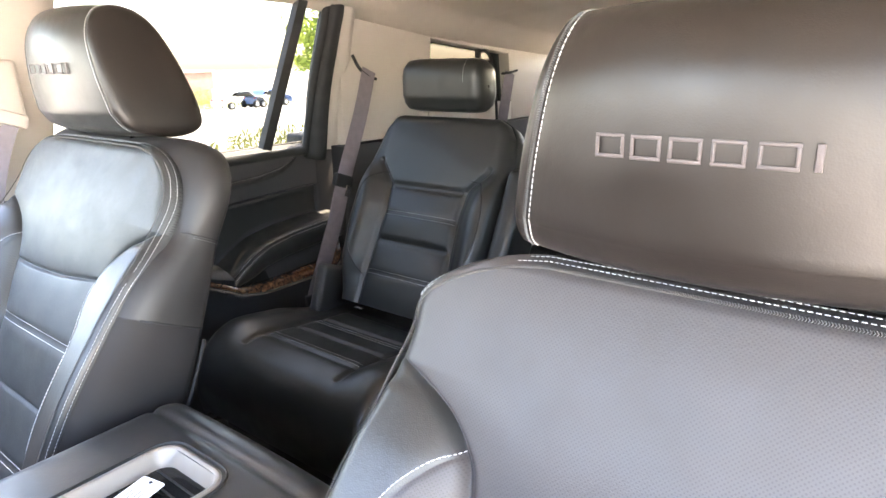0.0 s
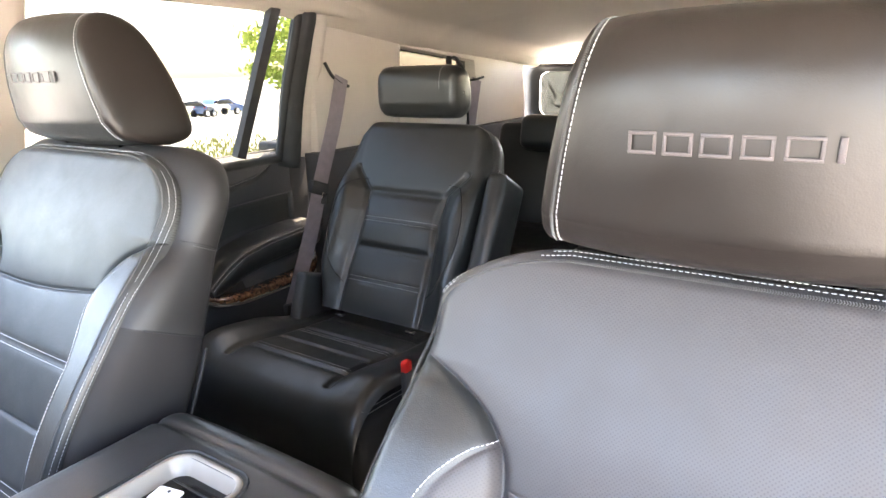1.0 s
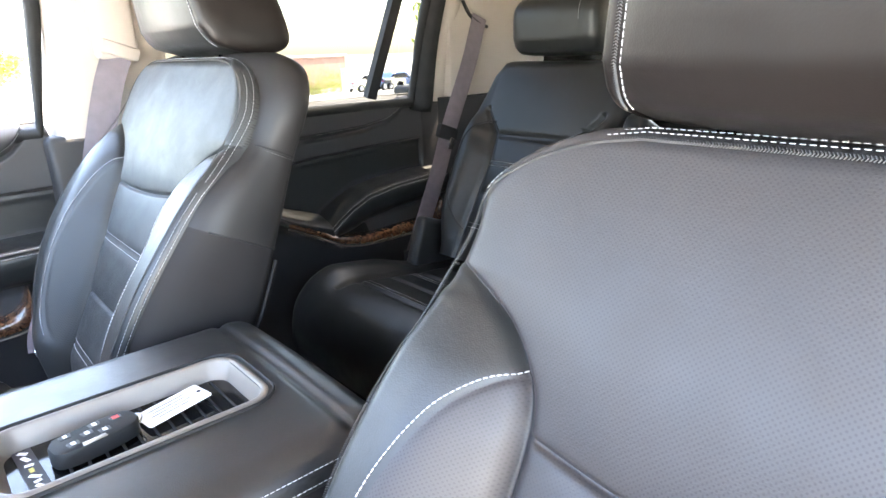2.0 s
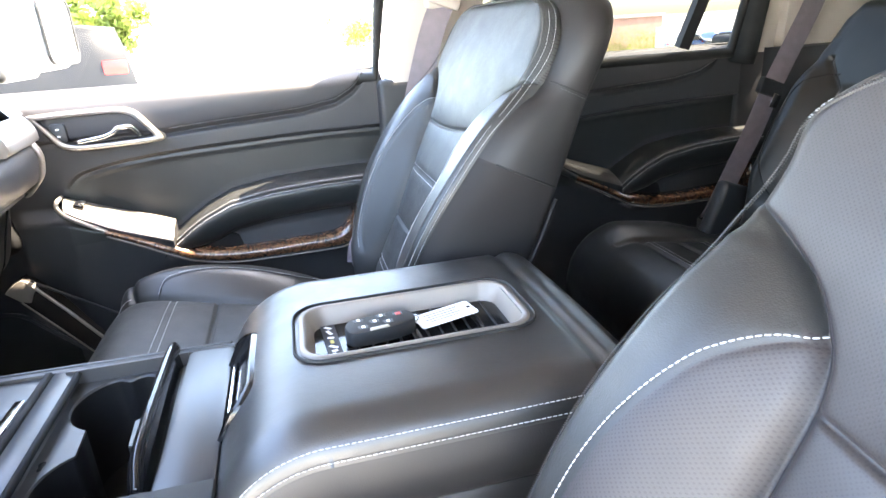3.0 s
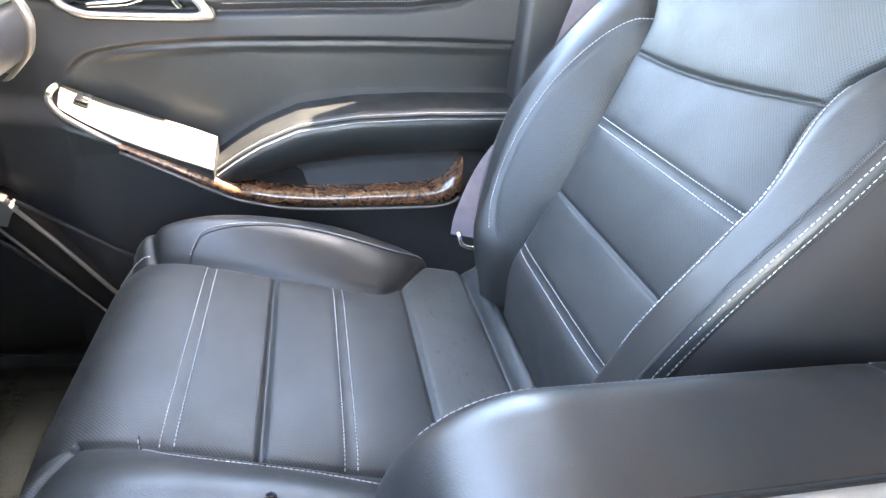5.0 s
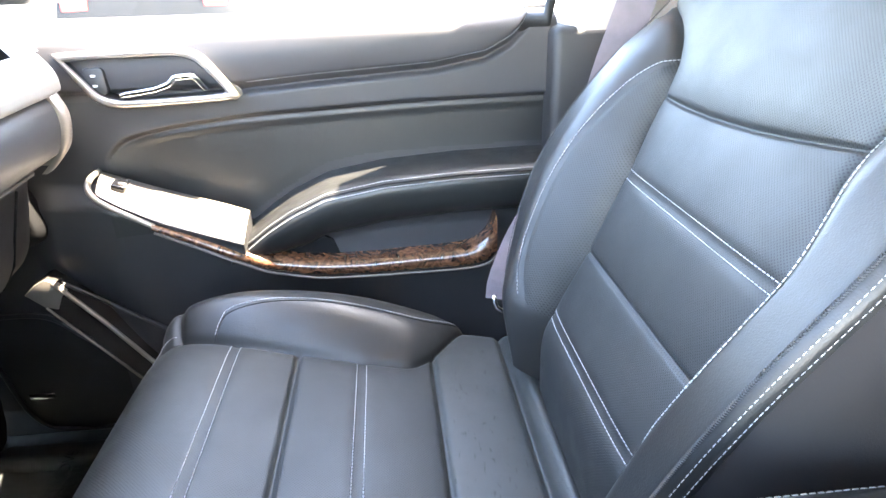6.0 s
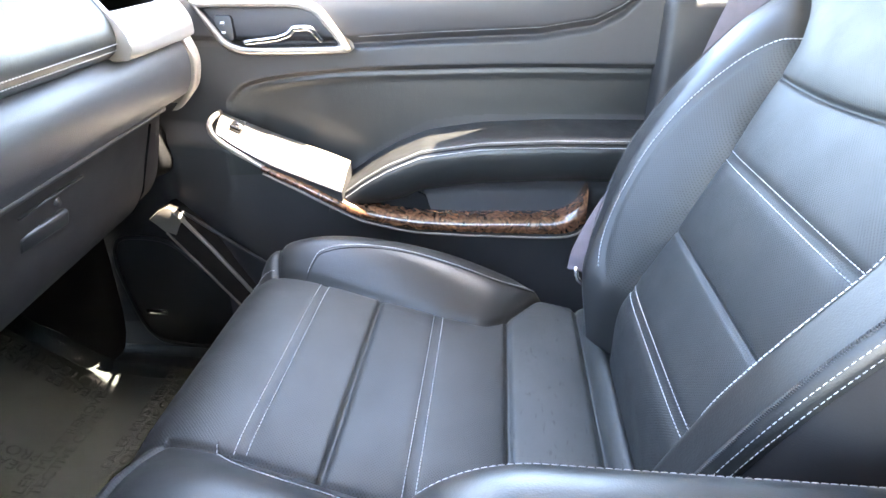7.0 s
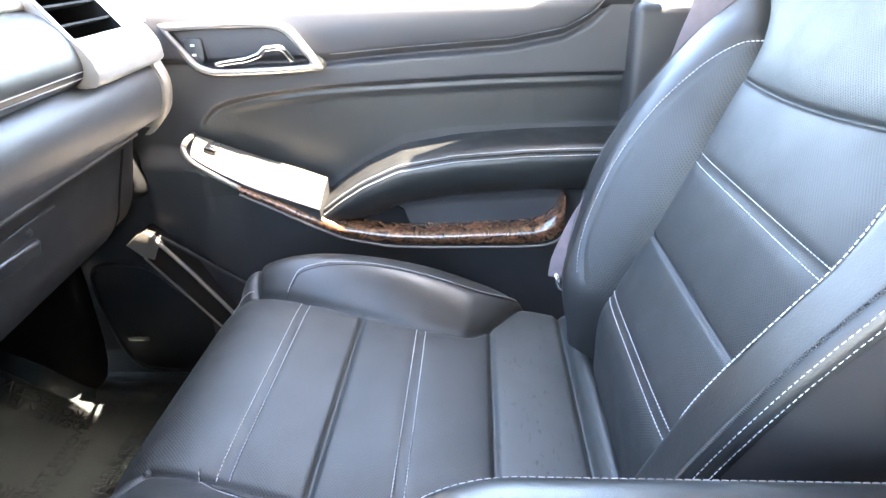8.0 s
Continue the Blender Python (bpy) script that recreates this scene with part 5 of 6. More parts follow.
    # opening of the pull behind the strip: not cut, its shade is a flat near-black plate
    plate("pull_opening", [(0.668, 0.474), (0.688, 0.497), (0.712, 0.506), (0.738, 0.507), (0.752, 0.500), (0.762, 0.472)], "x", -0.7775, 0.004, WELL, d, "flat dark plate for the shade in the pull opening", 0.001)
    if front:
        bez = [(0.417, 0.769), (0.470, 0.7715), (0.530, 0.7725), (0.575, 0.772), (0.598, 0.766), (0.613, 0.753), (0.643, 0.708), (0.632, 0.702), (0.58, 0.699), (0.504, 0.697), (0.478, 0.699), (0.458, 0.708), (0.444, 0.728), (0.430, 0.750)]
        bez = [tuple(p) for p in resample(smooth_curve(bez + bez[:1], 90), 0.006)][:-1]
        cy, cz = 0.525, 0.735
        inn = [(cy + (y - cy) * 0.86, cz + (z - cz) * 0.71) for y, z in bez]
        deep = [(cy + (y - cy) * 0.84, cz + (z - cz) * 0.68) for y, z in bez]
        lips = []
        for k, x in ((0.0, -0.812), (0.04, -0.805), (0.14, -0.802), (0.5, -0.8005), (0.86, -0.802), (0.96, -0.804), (1.0, -0.809)):
            lips.append([(x, o[0] + (i[0] - o[0]) * k, o[1] + (i[1] - o[1]) * k) for o, i in zip(bez, inn)])
        hb = loop_sheet("handle_bezel", lips, SATIN, d, "satin silver handle surround", closed=True)
        ring("bezel_edge", [(cy + (y - cy) * 1.012, cz + (z - cz) * 1.03) for y, z in bez], bez, -0.83, -0.803, SATIN, hb, "", lambda a, b_, c: (c, a, b_))
        ring("recess_wall", inn, deep, -0.805, -0.838, PLASTIC, hb, "", lambda a, b_, c: (c, a, b_))
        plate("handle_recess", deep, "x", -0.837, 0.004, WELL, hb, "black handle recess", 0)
        plate("handle_cup", round_rect(0.500, 0.717, 0.585, 0.753, 0.010), "x", -0.8355, 0.002, PLASTIC, hb, "", 0)
        tube("door_lever", resample([(-0.803, 0.492, 0.7140), (-0.800, 0.540, 0.7205), (-0.799, 0.558, 0.7265), (-0.799, 0.567, 0.7350), (-0.800, 0.588, 0.7362), (-0.802, 0.594, 0.7320), (-0.806, 0.604, 0.7160)], 0.004), [0.0042, 0.0046, 0.0046, 0.0046, 0.0040], CHROME, hb, "chrome release lever", n=10)
        plate("lock_rocker", round_rect(0.449, 0.715, 0.476, 0.750, 0.006), "x", -0.806, 0.010, PLASTIC, hb, "black lock rocker", 0.002)
        for z in (0.727, 0.740):
            block("lock_mark", (0.0008, 0.006, 0.003), (-0.8058, 0.462, z), PAPER, hb, "", 0)
        # map pocket edge and loudspeaker
        bar = [(0.302, 0.440), (0.318, 0.455), (0.334, 0.463), (0.351, 0.457), (0.400, 0.390), (0.456, 0.312), (0.520, 0.225), (0.585, 0.165), (0.560, 0.140), (0.490, 0.205), (0.431, 0.283), (0.375, 0.355), (0.323, 0.419)]
        pe = plate("pocket_edge", bar, "x", -0.780, 0.05, SHEEN, d, "shiny dark map pocket edge", 0.008)
        plate("pocket_cap", [(0.302, 0.440), (0.318, 0.4545), (0.335, 0.463), (0.352, 0.457), (0.362, 0.444), (0.352, 0.434), (0.342, 0.414), (0.324, 0.4195)], "x", -0.7785, 0.004, SATIN, pe, "satin end cap", 0.001)
        tube("pocket_bead", [(-0.779, y, z) for y, z in ((0.345, 0.458), (0.400, 0.3895), (0.456, 0.311), (0.520, 0.224), (0.58, 0.166))], 0.0034, SATIN, pe, "thin bright bead")
        tube("pocket_bead", [(-0.779, y, z) for y, z in ((0.326, 0.418), (0.375, 0.356), (0.431, 0.284), (0.490, 0.206), (0.555, 0.143))], 0.0018, SATIN, pe)
        tube("pocket_edge", smooth_curve([(-0.792, 0.330, 0.454), (-0.79, 0.36, 0.447), (-0.786, 0.49, 0.362), (-0.786, 0.60, 0.30)], 30), 0.003, SOFT, d)
        sp = [(0.182, 0.347), (0.195, 0.367), (0.225, 0.374), (0.285, 0.368), (0.33, 0.330), (0.404, 0.253), (0.412, 0.220), (0.390, 0.165), (0.326, 0.146), (0.25, 0.150), (0.223, 0.162), (0.203, 0.195), (0.188, 0.26), (0.180, 0.31)]
        sp = smooth_curve(sp + sp[:1], 120)[:-1]
        spk = plate("speaker_grille", [tuple(p) for p in sp], "x", -0.842, 0.01, PLASTIC, d, "perforated black loudspeaker grille", 0.002)
        tube("speaker_ring", [(-0.841, p[0], p[1]) for p in sp], 0.0040, DECK, spk, "smooth loudspeaker rim", closed=True)
        block("speaker_badge", (0.003, 0.042, 0.012), (-0.840, 0.236, 0.220), CHROME, spk, "small blank metal badge", 0.001)
    return d


door(0.042, 0.12, 1.086, "black leather front door panel with wood and silver trim", True)
door(1.015, 0.26, 1.012, "black leather rear door panel with wood trim", False)


def window_frame(name, outline, x_top, x_bot, label, bar=None, pane_material=None):
    """A black frame round a door's glass, leaning in towards the roof, with its pane."""
    g = group_of(name, label, "window", kind="structure")
    z0, z1 = 0.722, 1.08

    def at(y, z, off=0.0):
        k = (z - z0) / (z1 - z0)
        return (x_bot + (x_top - x_bot) * k + off, y, z)

    pts = [at(*p) for p in outline]
    tube("frame", pts, 0.013, RUBBER, g, "black rubber window frame", closed=True, n=8)
    pane = mesh_part("glass_pane", [at(y, z, -0.012 if x_bot < 0 else 0.012) for y, z in outline], [tuple(range(len(outline)))], pane_material or GLASS, g, "", smooth=False)
    pane.visible_shadow = pane_material is not None
    if bar:
        (ya, za), (yb, zb) = bar
        strap("divider_bar", [at(ya, za), at((ya + yb) / 2, (za + zb) / 2), at(yb, zb)], (0, 1, 0), 0.028, 0.02, PLASTIC, g, "black window divider bar")
    return g


window_frame("window_1", [(0.06, 0.708), (0.54, 0.708), (1.115, 0.708), (1.138, 0.92), (1.14, 1.055), (1.09, 1.075), (0.79, 1.07), (0.49, 1.02), (0.22, 0.87)], -0.745, -0.835, "front passenger door window with bright daylight outside")
w2 = window_frame("window_2", [(1.32, 0.702), (1.6, 0.702), (1.965, 0.702), (1.985, 0.90), (2.014, 1.062), (2.004, 1.096), (1.946, 1.107), (1.6, 1.112), (1.38, 1.102), (1.35, 1.07)], -0.745, -0.815, "rear door window with a fixed quarter light", bar=((1.830, 0.722), (1.936, 1.108)), pane_material=TINTED)
tube("rear_seal", smooth_curve([(-0.812, 1.992, 0.68), (-0.792, 2.004, 0.85), (-0.766, 2.030, 1.01), (-0.750, 2.036, 1.075), (-0.742, 2.018, 1.118), (-0.738, 1.95, 1.140), (-0.736, 1.80, 1.146)], 48), 0.036, RUBBER, w2, "broad rounded black rear seal", n=14, flat=0.75)
window_frame("window_3", [(1.32, 0.702), (1.6, 0.702), (1.965, 0.702), (1.985, 0.90), (2.014, 1.062), (2.004, 1.096), (1.946, 1.107), (1.6, 1.112), (1.38, 1.102), (1.35, 1.07)], 0.745, 0.815, "driver side rear door window", pane_material=TINTED)


def pillar(name, y0, y1, y2, y3, label, side=-1):
    """A beige pillar from the sill (y0 to y1) to the roof (y2 to y3), with a rounded inboard face."""
    rows = []
    for k in np.linspace(0, 1.08, 15):
        a, b_ = y0 + (y2 - y0) * k, y1 + (y3 - y1) * k
        z = 0.70 + 0.41 * k
        x = 0.785 - 0.075 * k ** 1.3
        rows.append([(side * (x + 0.09), a, z), (side * (x + 0.03), a, z), (side * (x + 0.006), a + 0.01, z), (side * x, a + 0.03, z), (side * x, b_ - 0.03, z), (side * (x + 0.006), b_ - 0.01, z), (side * (x + 0.03), b_, z), (side * (x + 0.09), b_, z)])
    ob = loop_sheet(name, rows, PILLAR, None, label)
    return tagged(ob, category="pillar", kind="structure")


pillar("trim_1", 1.138, 1.33, 1.158, 1.375, "beige pillar trim between the doors")
pillar("trim_2", 2.025, 2.09, 2.05, 2.11, "beige pillar trim behind the rear door")
pillar("trim_3", 1.14, 1.33, 1.16, 1.37, "beige pillar trim on the driver side", 1)
pillar("trim_4", 2.025, 2.09, 2.05, 2.11, "beige pillar trim on the driver side rear", 1)
tagged(block("trim_5", (0.10, 0.20, 0.71), (-0.840, 1.215, 0.35), VINYL, None, "black lower pillar cover between the doors", 0.012, 3), category="trim", kind="structure")
tagged(block("trim_6", (0.10, 0.20, 0.71), (0.835, 1.215, 0.35), VINYL, None, "black lower pillar cover on the driver side", 0.012, 3), category="trim", kind="structure")
for s, n in ((-1, "trim_12"), (1, "trim_13")):
    tagged(block(n, (0.12, 0.14, 0.80), (s * 0.885, 2.07, 0.34), VINYL, None, "black lower pillar cover behind the rear door", 0.012, 3), category="trim", kind="structure")
# windscreen pillars, roof rails and the header
for s, n in ((-1, "trim_7"), (1, "trim_8")):
    p = smooth_curve([(s * 0.80, -0.21, 0.725), (s * 0.76, 0.14, 0.90), (s * 0.730, 0.42, 1.030), (s * 0.746, 0.62, 1.085), (s * 0.746, 0.74, 1.100), (s * 0.708, 0.85, 1.116), (s * 0.70, 0.94, 1.122), (s * 0.715, 1.94, 1.127), (s * 0.748, 2.45, 1.083), (s * 0.755, 2.80, 1.050), (s * 0.755, 3.5, 0.975)], 60)
    ob = tube(n, p, 0.050, HEADLINER, None, "beige padded roof rail and windscreen pillar", n=12)
    tagged(ob, category="roof rail", kind="structure")
tagged(tube("trim_9", [(-0.71, 0.64, 1.085), (-0.4, 0.62, 1.125), (0.0, 0.61, 1.14), (0.4, 0.62, 1.125), (0.71, 0.64, 1.085)], 0.035, HEADLINER, None, "beige windscreen header"), category="header", kind="structure")
# driver side: plain lower wall and rear door; the driver door stands open
tagged(block("wall_left", (0.06, 0.78, 0.72), (0.85, 1.69, 0.36), VINYL, None, "plain black driver side rear door panel", 0.01), category="door panel", kind="structure")
tagged(block("sill_left", (0.12, 1.30, 0.10), (0.86, 0.55, 0.02), PLASTIC, None, "black door sill plate", 0.01), category="sill", kind="structure")
tagged(block("sill_right", (0.08, 3.3, 0.07), (-0.87, 1.6, 0.0), RUBBER, None, "black door sill plate", 0.01), category="sill", kind="structure")
tagged(block("trim_14", (0.055, 0.92, 0.06), (-0.822, 0.63, 0.018), COVER, None, "rounded black sill trim beside the floor film", 0.024, 4), category="trim", kind="structure")
# added out of view to stop sky light leaking in behind the kick panel
tagged(block("light_stop_front", (0.03, 0.72, 0.84), (-0.935, -0.20, 0.31), COVER, None, "unseen black panel ahead of the front door that keeps daylight out", 0.005), category="wall", kind="structure")

# tailgate with its window
tail = group_of("tailgate", "tailgate with a black framed rear window", "tailgate", kind="structure", m=Matrix.Translation((0, 0.11, -0.076)))
block("lower_panel", (1.6, 0.08, 0.74), (0, 3.40, 0.42), VINYL, tail, "", 0.01)
rr = round_rect(-0.80, 0.76, 0.80, 1.02, 0.06, 8)
ri = round_rect(-0.735, 0.79, 0.735, 0.985, 0.04, 8)
ring("window_frame", rr, ri, -3.36, -3.39, PLASTIC, tail, "black window frame", lambda a, b_, c: (a, -c, b_))
pane = plate("glass_pane", ri, "y", 3.40, 0.003, TINTED, tail, "dark tinted pane", 0)
tube("wiper", [(-0.70, 3.41, 0.93), (-0.665, 3.41, 0.87), (-0.69, 3.41, 0.845), (-0.60, 3.41, 0.81)], 0.005, RUBBER, tail, "black rear wiper")
for s in (-1, 1):
    tagged(plate("trim_10" if s < 0 else "trim_11", [(min(s * 0.80, s * 0.86), 0.60), (max(s * 0.80, s * 0.86), 0.60), (max(s * 0.80, s * 0.86), 1.10), (min(s * 0.80, s * 0.86), 1.10)], "y", 3.47, -0.04, PILLAR, None, "beige rear corner trim", 0.004), category="trim", kind="structure")

# ---- dashboard, passenger side ----
dash = group_of("dashboard", "black and silver dashboard with stitched leather pad", "dashboard")


def dash_y(x):
    """The face of the dashboard sweeps forward towards the door."""
    return 0.467 + 0.10 * (x + 0.739)


def dash_loft(name, prof, x0, x1, mat, label="", n=40, parent=None, bow=0.0):
    rows = []
    for x in np.linspace(x0, x1, n):
        e = float(dash_y(np.array(x)))
        k = (2 * (x - x0) / (x1 - x0) - 1)
        rows.append([(x, e + p[0] - bow * k ** 8, p[1]) for p in prof])
    return loop_sheet(name, rows, mat, parent or dash, label)


dash_loft("dash_top", smooth_curve([(-0.78, 0.735), (-0.40, 0.782), (-0.16, 0.782), (-0.075, 0.770), (-0.052, 0.752)], 24), -0.545, 0.80, SOFT, "soft black dash top")
dash_loft("dash_top", smooth_curve([(-0.78, 0.735), (-0.40, 0.786), (-0.18, 0.797), (-0.11, 0.800)], 18), -0.738, -0.545, SOFT)
dash_loft("silver_band", smooth_curve([(-0.060, 0.757), (-0.040, 0.752), (-0.028, 0.744), (-0.024, 0.736), (-0.030, 0.731)], 16), -0.545, 0.25, SATIN, "satin silver band")
dash_loft("dash_pad", smooth_curve([(-0.032, 0.735), (-0.008, 0.725), (0.012, 0.702), (0.018, 0.682), (0.014, 0.666), (0.0, 0.656)], 24), -0.546, 0.25, LEATHER, "stitched leather dash pad")
fascia = smooth_curve([(-0.012, 0.660), (0.006, 0.658), (0.018, 0.645), (0.022, 0.628), (0.020, 0.608), (0.014, 0.592), (0.002, 0.582), (-0.05, 0.580)], 30)
dash_loft("lower_fascia", fascia, -0.745, 0.25, SOFT, "grey-black lower fascia")
rows = []
for x, pull, up in [(-0.796, 0.065, 0.034), (-0.794, 0.038, 0.019), (-0.787, 0.018, 0.009), (-0.775, 0.006, 0.003), (-0.762, 0.001, 0.0)] + [(x, 0.0, 0.0) for x in np.linspace(-0.745, 0.25, 30)]:
    e = float(dash_y(np.array(x)))
    prof = smooth_curve([(-0.040, 0.580), (-0.056, 0.54), (-0.068, 0.49), (-0.082, 0.445), (-0.105, 0.415), (-0.14, 0.400), (-0.22, 0.390), (-0.55, 0.380)], 36)
    rows.append([(x, e + p[0] - pull, p[1] + up * float(sstep(0.50, 0.42, p[1]))) for p in prof])
loop_sheet("glovebox_surround", rows, VINYL, dash, "rounded lower dash")
for z, off in ((0.674, 0.0172), (0.6675, 0.0148)):
    xs_ = np.linspace(-0.546, 0.2, 160)
    thread("stitching", np.stack([xs_, dash_y(xs_) + off + 0.001, np.full(160, z)], axis=-1), dash)
upper = [(-0.11, 0.800), (-0.075, 0.790), (-0.030, 0.756), (0.013, 0.7040)]
lower = [(0.013, 0.7040), (0.021, 0.696), (0.030, 0.682), (0.033, 0.668), (0.027, 0.657), (-0.02, 0.652)]
vent = dash_loft("vent_housing", smooth_curve(lower, 24), -0.738, -0.545, SATIN, "satin silver vent surround", bow=0.006)
dash_loft("vent_frame", smooth_curve(upper, 18), -0.738, -0.667, SATIN, "", 16, vent)
dash_loft("vent_frame", smooth_curve(upper, 18), -0.553, -0.545, SATIN, "", 4, vent)
dash_loft("vent_frame", upper[:2], -0.667, -0.553, SATIN, "", 12, vent)
for s, off in ((-0.545, 0.0), (-0.738, 0.006)):
    e = float(dash_y(np.array(s)))
    mesh_part("vent_cheek", [(s, e + a - off, z) for a, z in upper + lower[1:-1] + [(-0.09, 0.652)]], [tuple(range(len(upper) + len(lower) - 1))], SATIN, vent, "", smooth=False)
dash_loft("vent_mouth", [(-0.075, 0.790), (-0.105, 0.755), (-0.070, 0.685), (0.013, 0.7040)], -0.667, -0.553, WELL, "deep black vent mouth", 12, vent)
for x in (-0.667, -0.553):
    e = float(dash_y(np.array(x)))
    mesh_part("mouth_cheek", [(x, e + a, z) for a, z in ((-0.075, 0.790), (-0.030, 0.756), (0.013, 0.7040), (-0.070, 0.685), (-0.105, 0.755))], [tuple(range(5))], WELL, vent, "", smooth=False)
for a, z in ((-0.064, 0.7800), (-0.047, 0.7670), (-0.031, 0.7520), (-0.016, 0.7350), (-0.001, 0.7170)):
    strap("vent_slat", [(x, float(dash_y(np.array(x))) + a - 0.007, z - 0.003) for x in np.linspace(-0.666, -0.554, 10)], (0, 0.90, 0.25), 0.018, 0.0024, WELL, vent, "black vent slat")
block("vent_tab", (0.022, 0.010, 0.007), (-0.620, float(dash_y(np.array(-0.620))) - 0.026, 0.7560), CHROME, vent, "bright vent tab", 0.003, 2, (-35, 0, 0))
rows = []
for x, o in ((-0.718, -0.004), (-0.719, 0.0025), (-0.734, 0.0035), (-0.748, 0.002), (-0.756, -0.002), (-0.760, -0.010), (-0.761, -0.022)):
    e = float(dash_y(np.array(x)))
    prof = smooth_curve([(-0.03, 0.668), (0.006, 0.663), (0.018, 0.646), (0.023, 0.628), (0.021, 0.608), (0.015, 0.590), (0.002, 0.574), (-0.012, 0.560)], 28)
    rows.append([(x, e + p[0] + o, p[1]) for p in prof])
loop_sheet("end_strip", rows, SATIN, dash, "satin silver end strip")
dash_loft("glovebox_door", smooth_curve([(-0.026, 0.574), (-0.046, 0.545), (-0.0635, 0.49), (-0.0775, 0.446), (-0.101, 0.412), (-0.13, 0.398)], 24), -0.700, -0.12, VINYL, "black glovebox lid")
tube("lid_gap", [(-0.702, float(dash_y(np.array(-0.702))) + a + 0.002, z) for a, z in ((-0.046, 0.545), (-0.0645, 0.49), (-0.0785, 0.446), (-0.102, 0.412))], 0.0016, WELL, dash)
tube("glovebox_lip", [(x, float(dash_y(np.array(x))) - 0.004, 0.577) for x in np.linspace(-0.665, -0.12, 30)], 0.0045, SOFT, dash)
lx_ = -0.452
ly_ = float(dash_y(np.array(lx_)))
block("glovebox_latch", (0.078, 0.010, 0.020), (lx_, ly_ - 0.060, 0.503), DECK, dash, "satin grey glovebox latch", 0.005, 3, (-16, 0, 0))
tube("lid_gap", [(x, float(dash_y(np.array(x))) - 0.0478, 0.535) for x in (-0.525, -0.50, -0.46, -0.41)], 0.0016, DECK, dash)
tube("latch_lock", [(-0.478, ly_ - 0.066, 0.522), (-0.478, ly_ - 0.0545, 0.5245)], 0.0055, DECK, dash, "small round lock", n=14)
block("centre_stack", (0.28, 0.56, 0.60), (0.0, 0.10, 0.30), VINYL, dash, "", 0.02, 3)
block("dash_side_trim", (0.060, 0.130, 0.095), (-0.800, 0.325, 0.470), WELL, dash, "rounded black side trim under the dash", 0.030, 4, (18, 0, 0))
block("dash_end", (0.16, 0.58, 0.05), (-0.826, 0.09, 0.565), VINYL, dash, "", 0.012, 3)
rows = []
for y, dx in [(-0.36, 0.0), (-0.1, 0.0), (0.06, 0.0), (0.12, -0.002), (0.150, -0.006), (0.170, -0.014), (0.183, -0.026), (0.188, -0.045)]:
    t = float(toe_z(y))
    rows.append([(-0.822 + dx, y, 0.52), (-0.826 + dx, y, t + 0.20), (-0.824 + dx, y, t + 0.09), (-0.816 + dx, y, t + 0.045), (-0.802 + dx, y, t + 0.020), (-0.784 + dx * 0.5, y, t + 0.008), (-0.775, y, t - 0.01)])
loop_sheet("kick_panel", rows, COVER, dash, "dark moulded kick panel")
block("firewall", (1.6, 0.04, 0.75), (0, -0.25, 0.368), CARPET, dash, "", 0.01)

# ---- belts ----
def belt(name, pts, across, label):
    g = group_of(name, label, "seat belt", "seat belts")
    strap("webbing", smooth_curve(pts, 30), across, 0.047, 0.0016, WEBBING, g)
    return g


b2 = belt("seat_belt", [(-0.735, 2.075, 0.985), (-0.722, 2.02, 0.87), (-0.70, 1.925, 0.715), (-0.70, 1.88, 0.60), (-0.715, 1.80, 0.40)], (0.15, 1, -0.45), "mauve grey seat belt hanging beside the second row seat")
b2.location = (0.015, 0.055, -0.073)
tube("belt_guide", smooth_curve([(-0.752, 2.03, 1.025), (-0.742, 2.045, 0.99), (-0.736, 2.075, 0.968), (-0.738, 2.105, 0.96)], 16), 0.0045, RUBBER, b2, "black belt guide")
block("latch_plate", (0.018, 0.062, 0.035), (-0.700, 1.917, 0.703), RUBBER, b2, "black latch plate", 0.005, 2, (-20, 0, 0))
block("latch_tongue", (0.003, 0.02, 0.03), (-0.69, 1.925, 0.675), CHROME, b2, "bright metal tongue", 0.001, 1, (-20, 0, 0))
block("belt_anchor", (0.02, 0.05, 0.03), (-0.715, 1.80, 0.40), PLASTIC, b2, "", 0.005)
b3 = belt("seat_belt", [(-0.715, 2.755, 0.965), (-0.705, 2.71, 0.87), (-0.70, 2.66, 0.72)], (0.3, 1, -0.2), "mauve grey seat belt beside the third row")
b3.location = (0, 0.12, -0.075)
tube("belt_guide", [(-0.725, 2.715, 0.962), (-0.715, 2.75, 0.964), (-0.705, 2.79, 0.972)], 0.0045, RUBBER, b3, "black belt guide")
b1 = belt("seat_belt", [(-0.738, 1.205, 0.925), (-0.735, 1.175, 0.86), (-0.73, 1.135, 0.74), (-0.73, 1.10, 0.62), (-0.715, 1.03, 0.53), (-0.672, 0.990, 0.475), (-0.660, 0.982, 0.445)], (0.2, 1, -0.4), "mauve grey seat belt beside the front seat")
b1.location = (0, 0.042, -0.076)
block("height_adjuster", (0.03, 0.07, 0.11), (-0.748, 1.205, 0.965), PILLAR, b1, "beige belt height adjuster", 0.01, 3)
block("belt_guide", (0.022, 0.066, 0.024), (-0.738, 1.207, 0.925), PILLAR, b1, "beige belt guide", 0.006, 2, (-20, 0, 0))
tube("anchor_loop", smooth_curve([(-0.662, 0.970, 0.452), (-0.655, 0.974, 0.436), (-0.652, 0.990, 0.430), (-0.652, 1.006, 0.436), (-0.658, 1.004, 0.450)], 14), 0.004, CHROME, b1, "bright metal anchor loop")
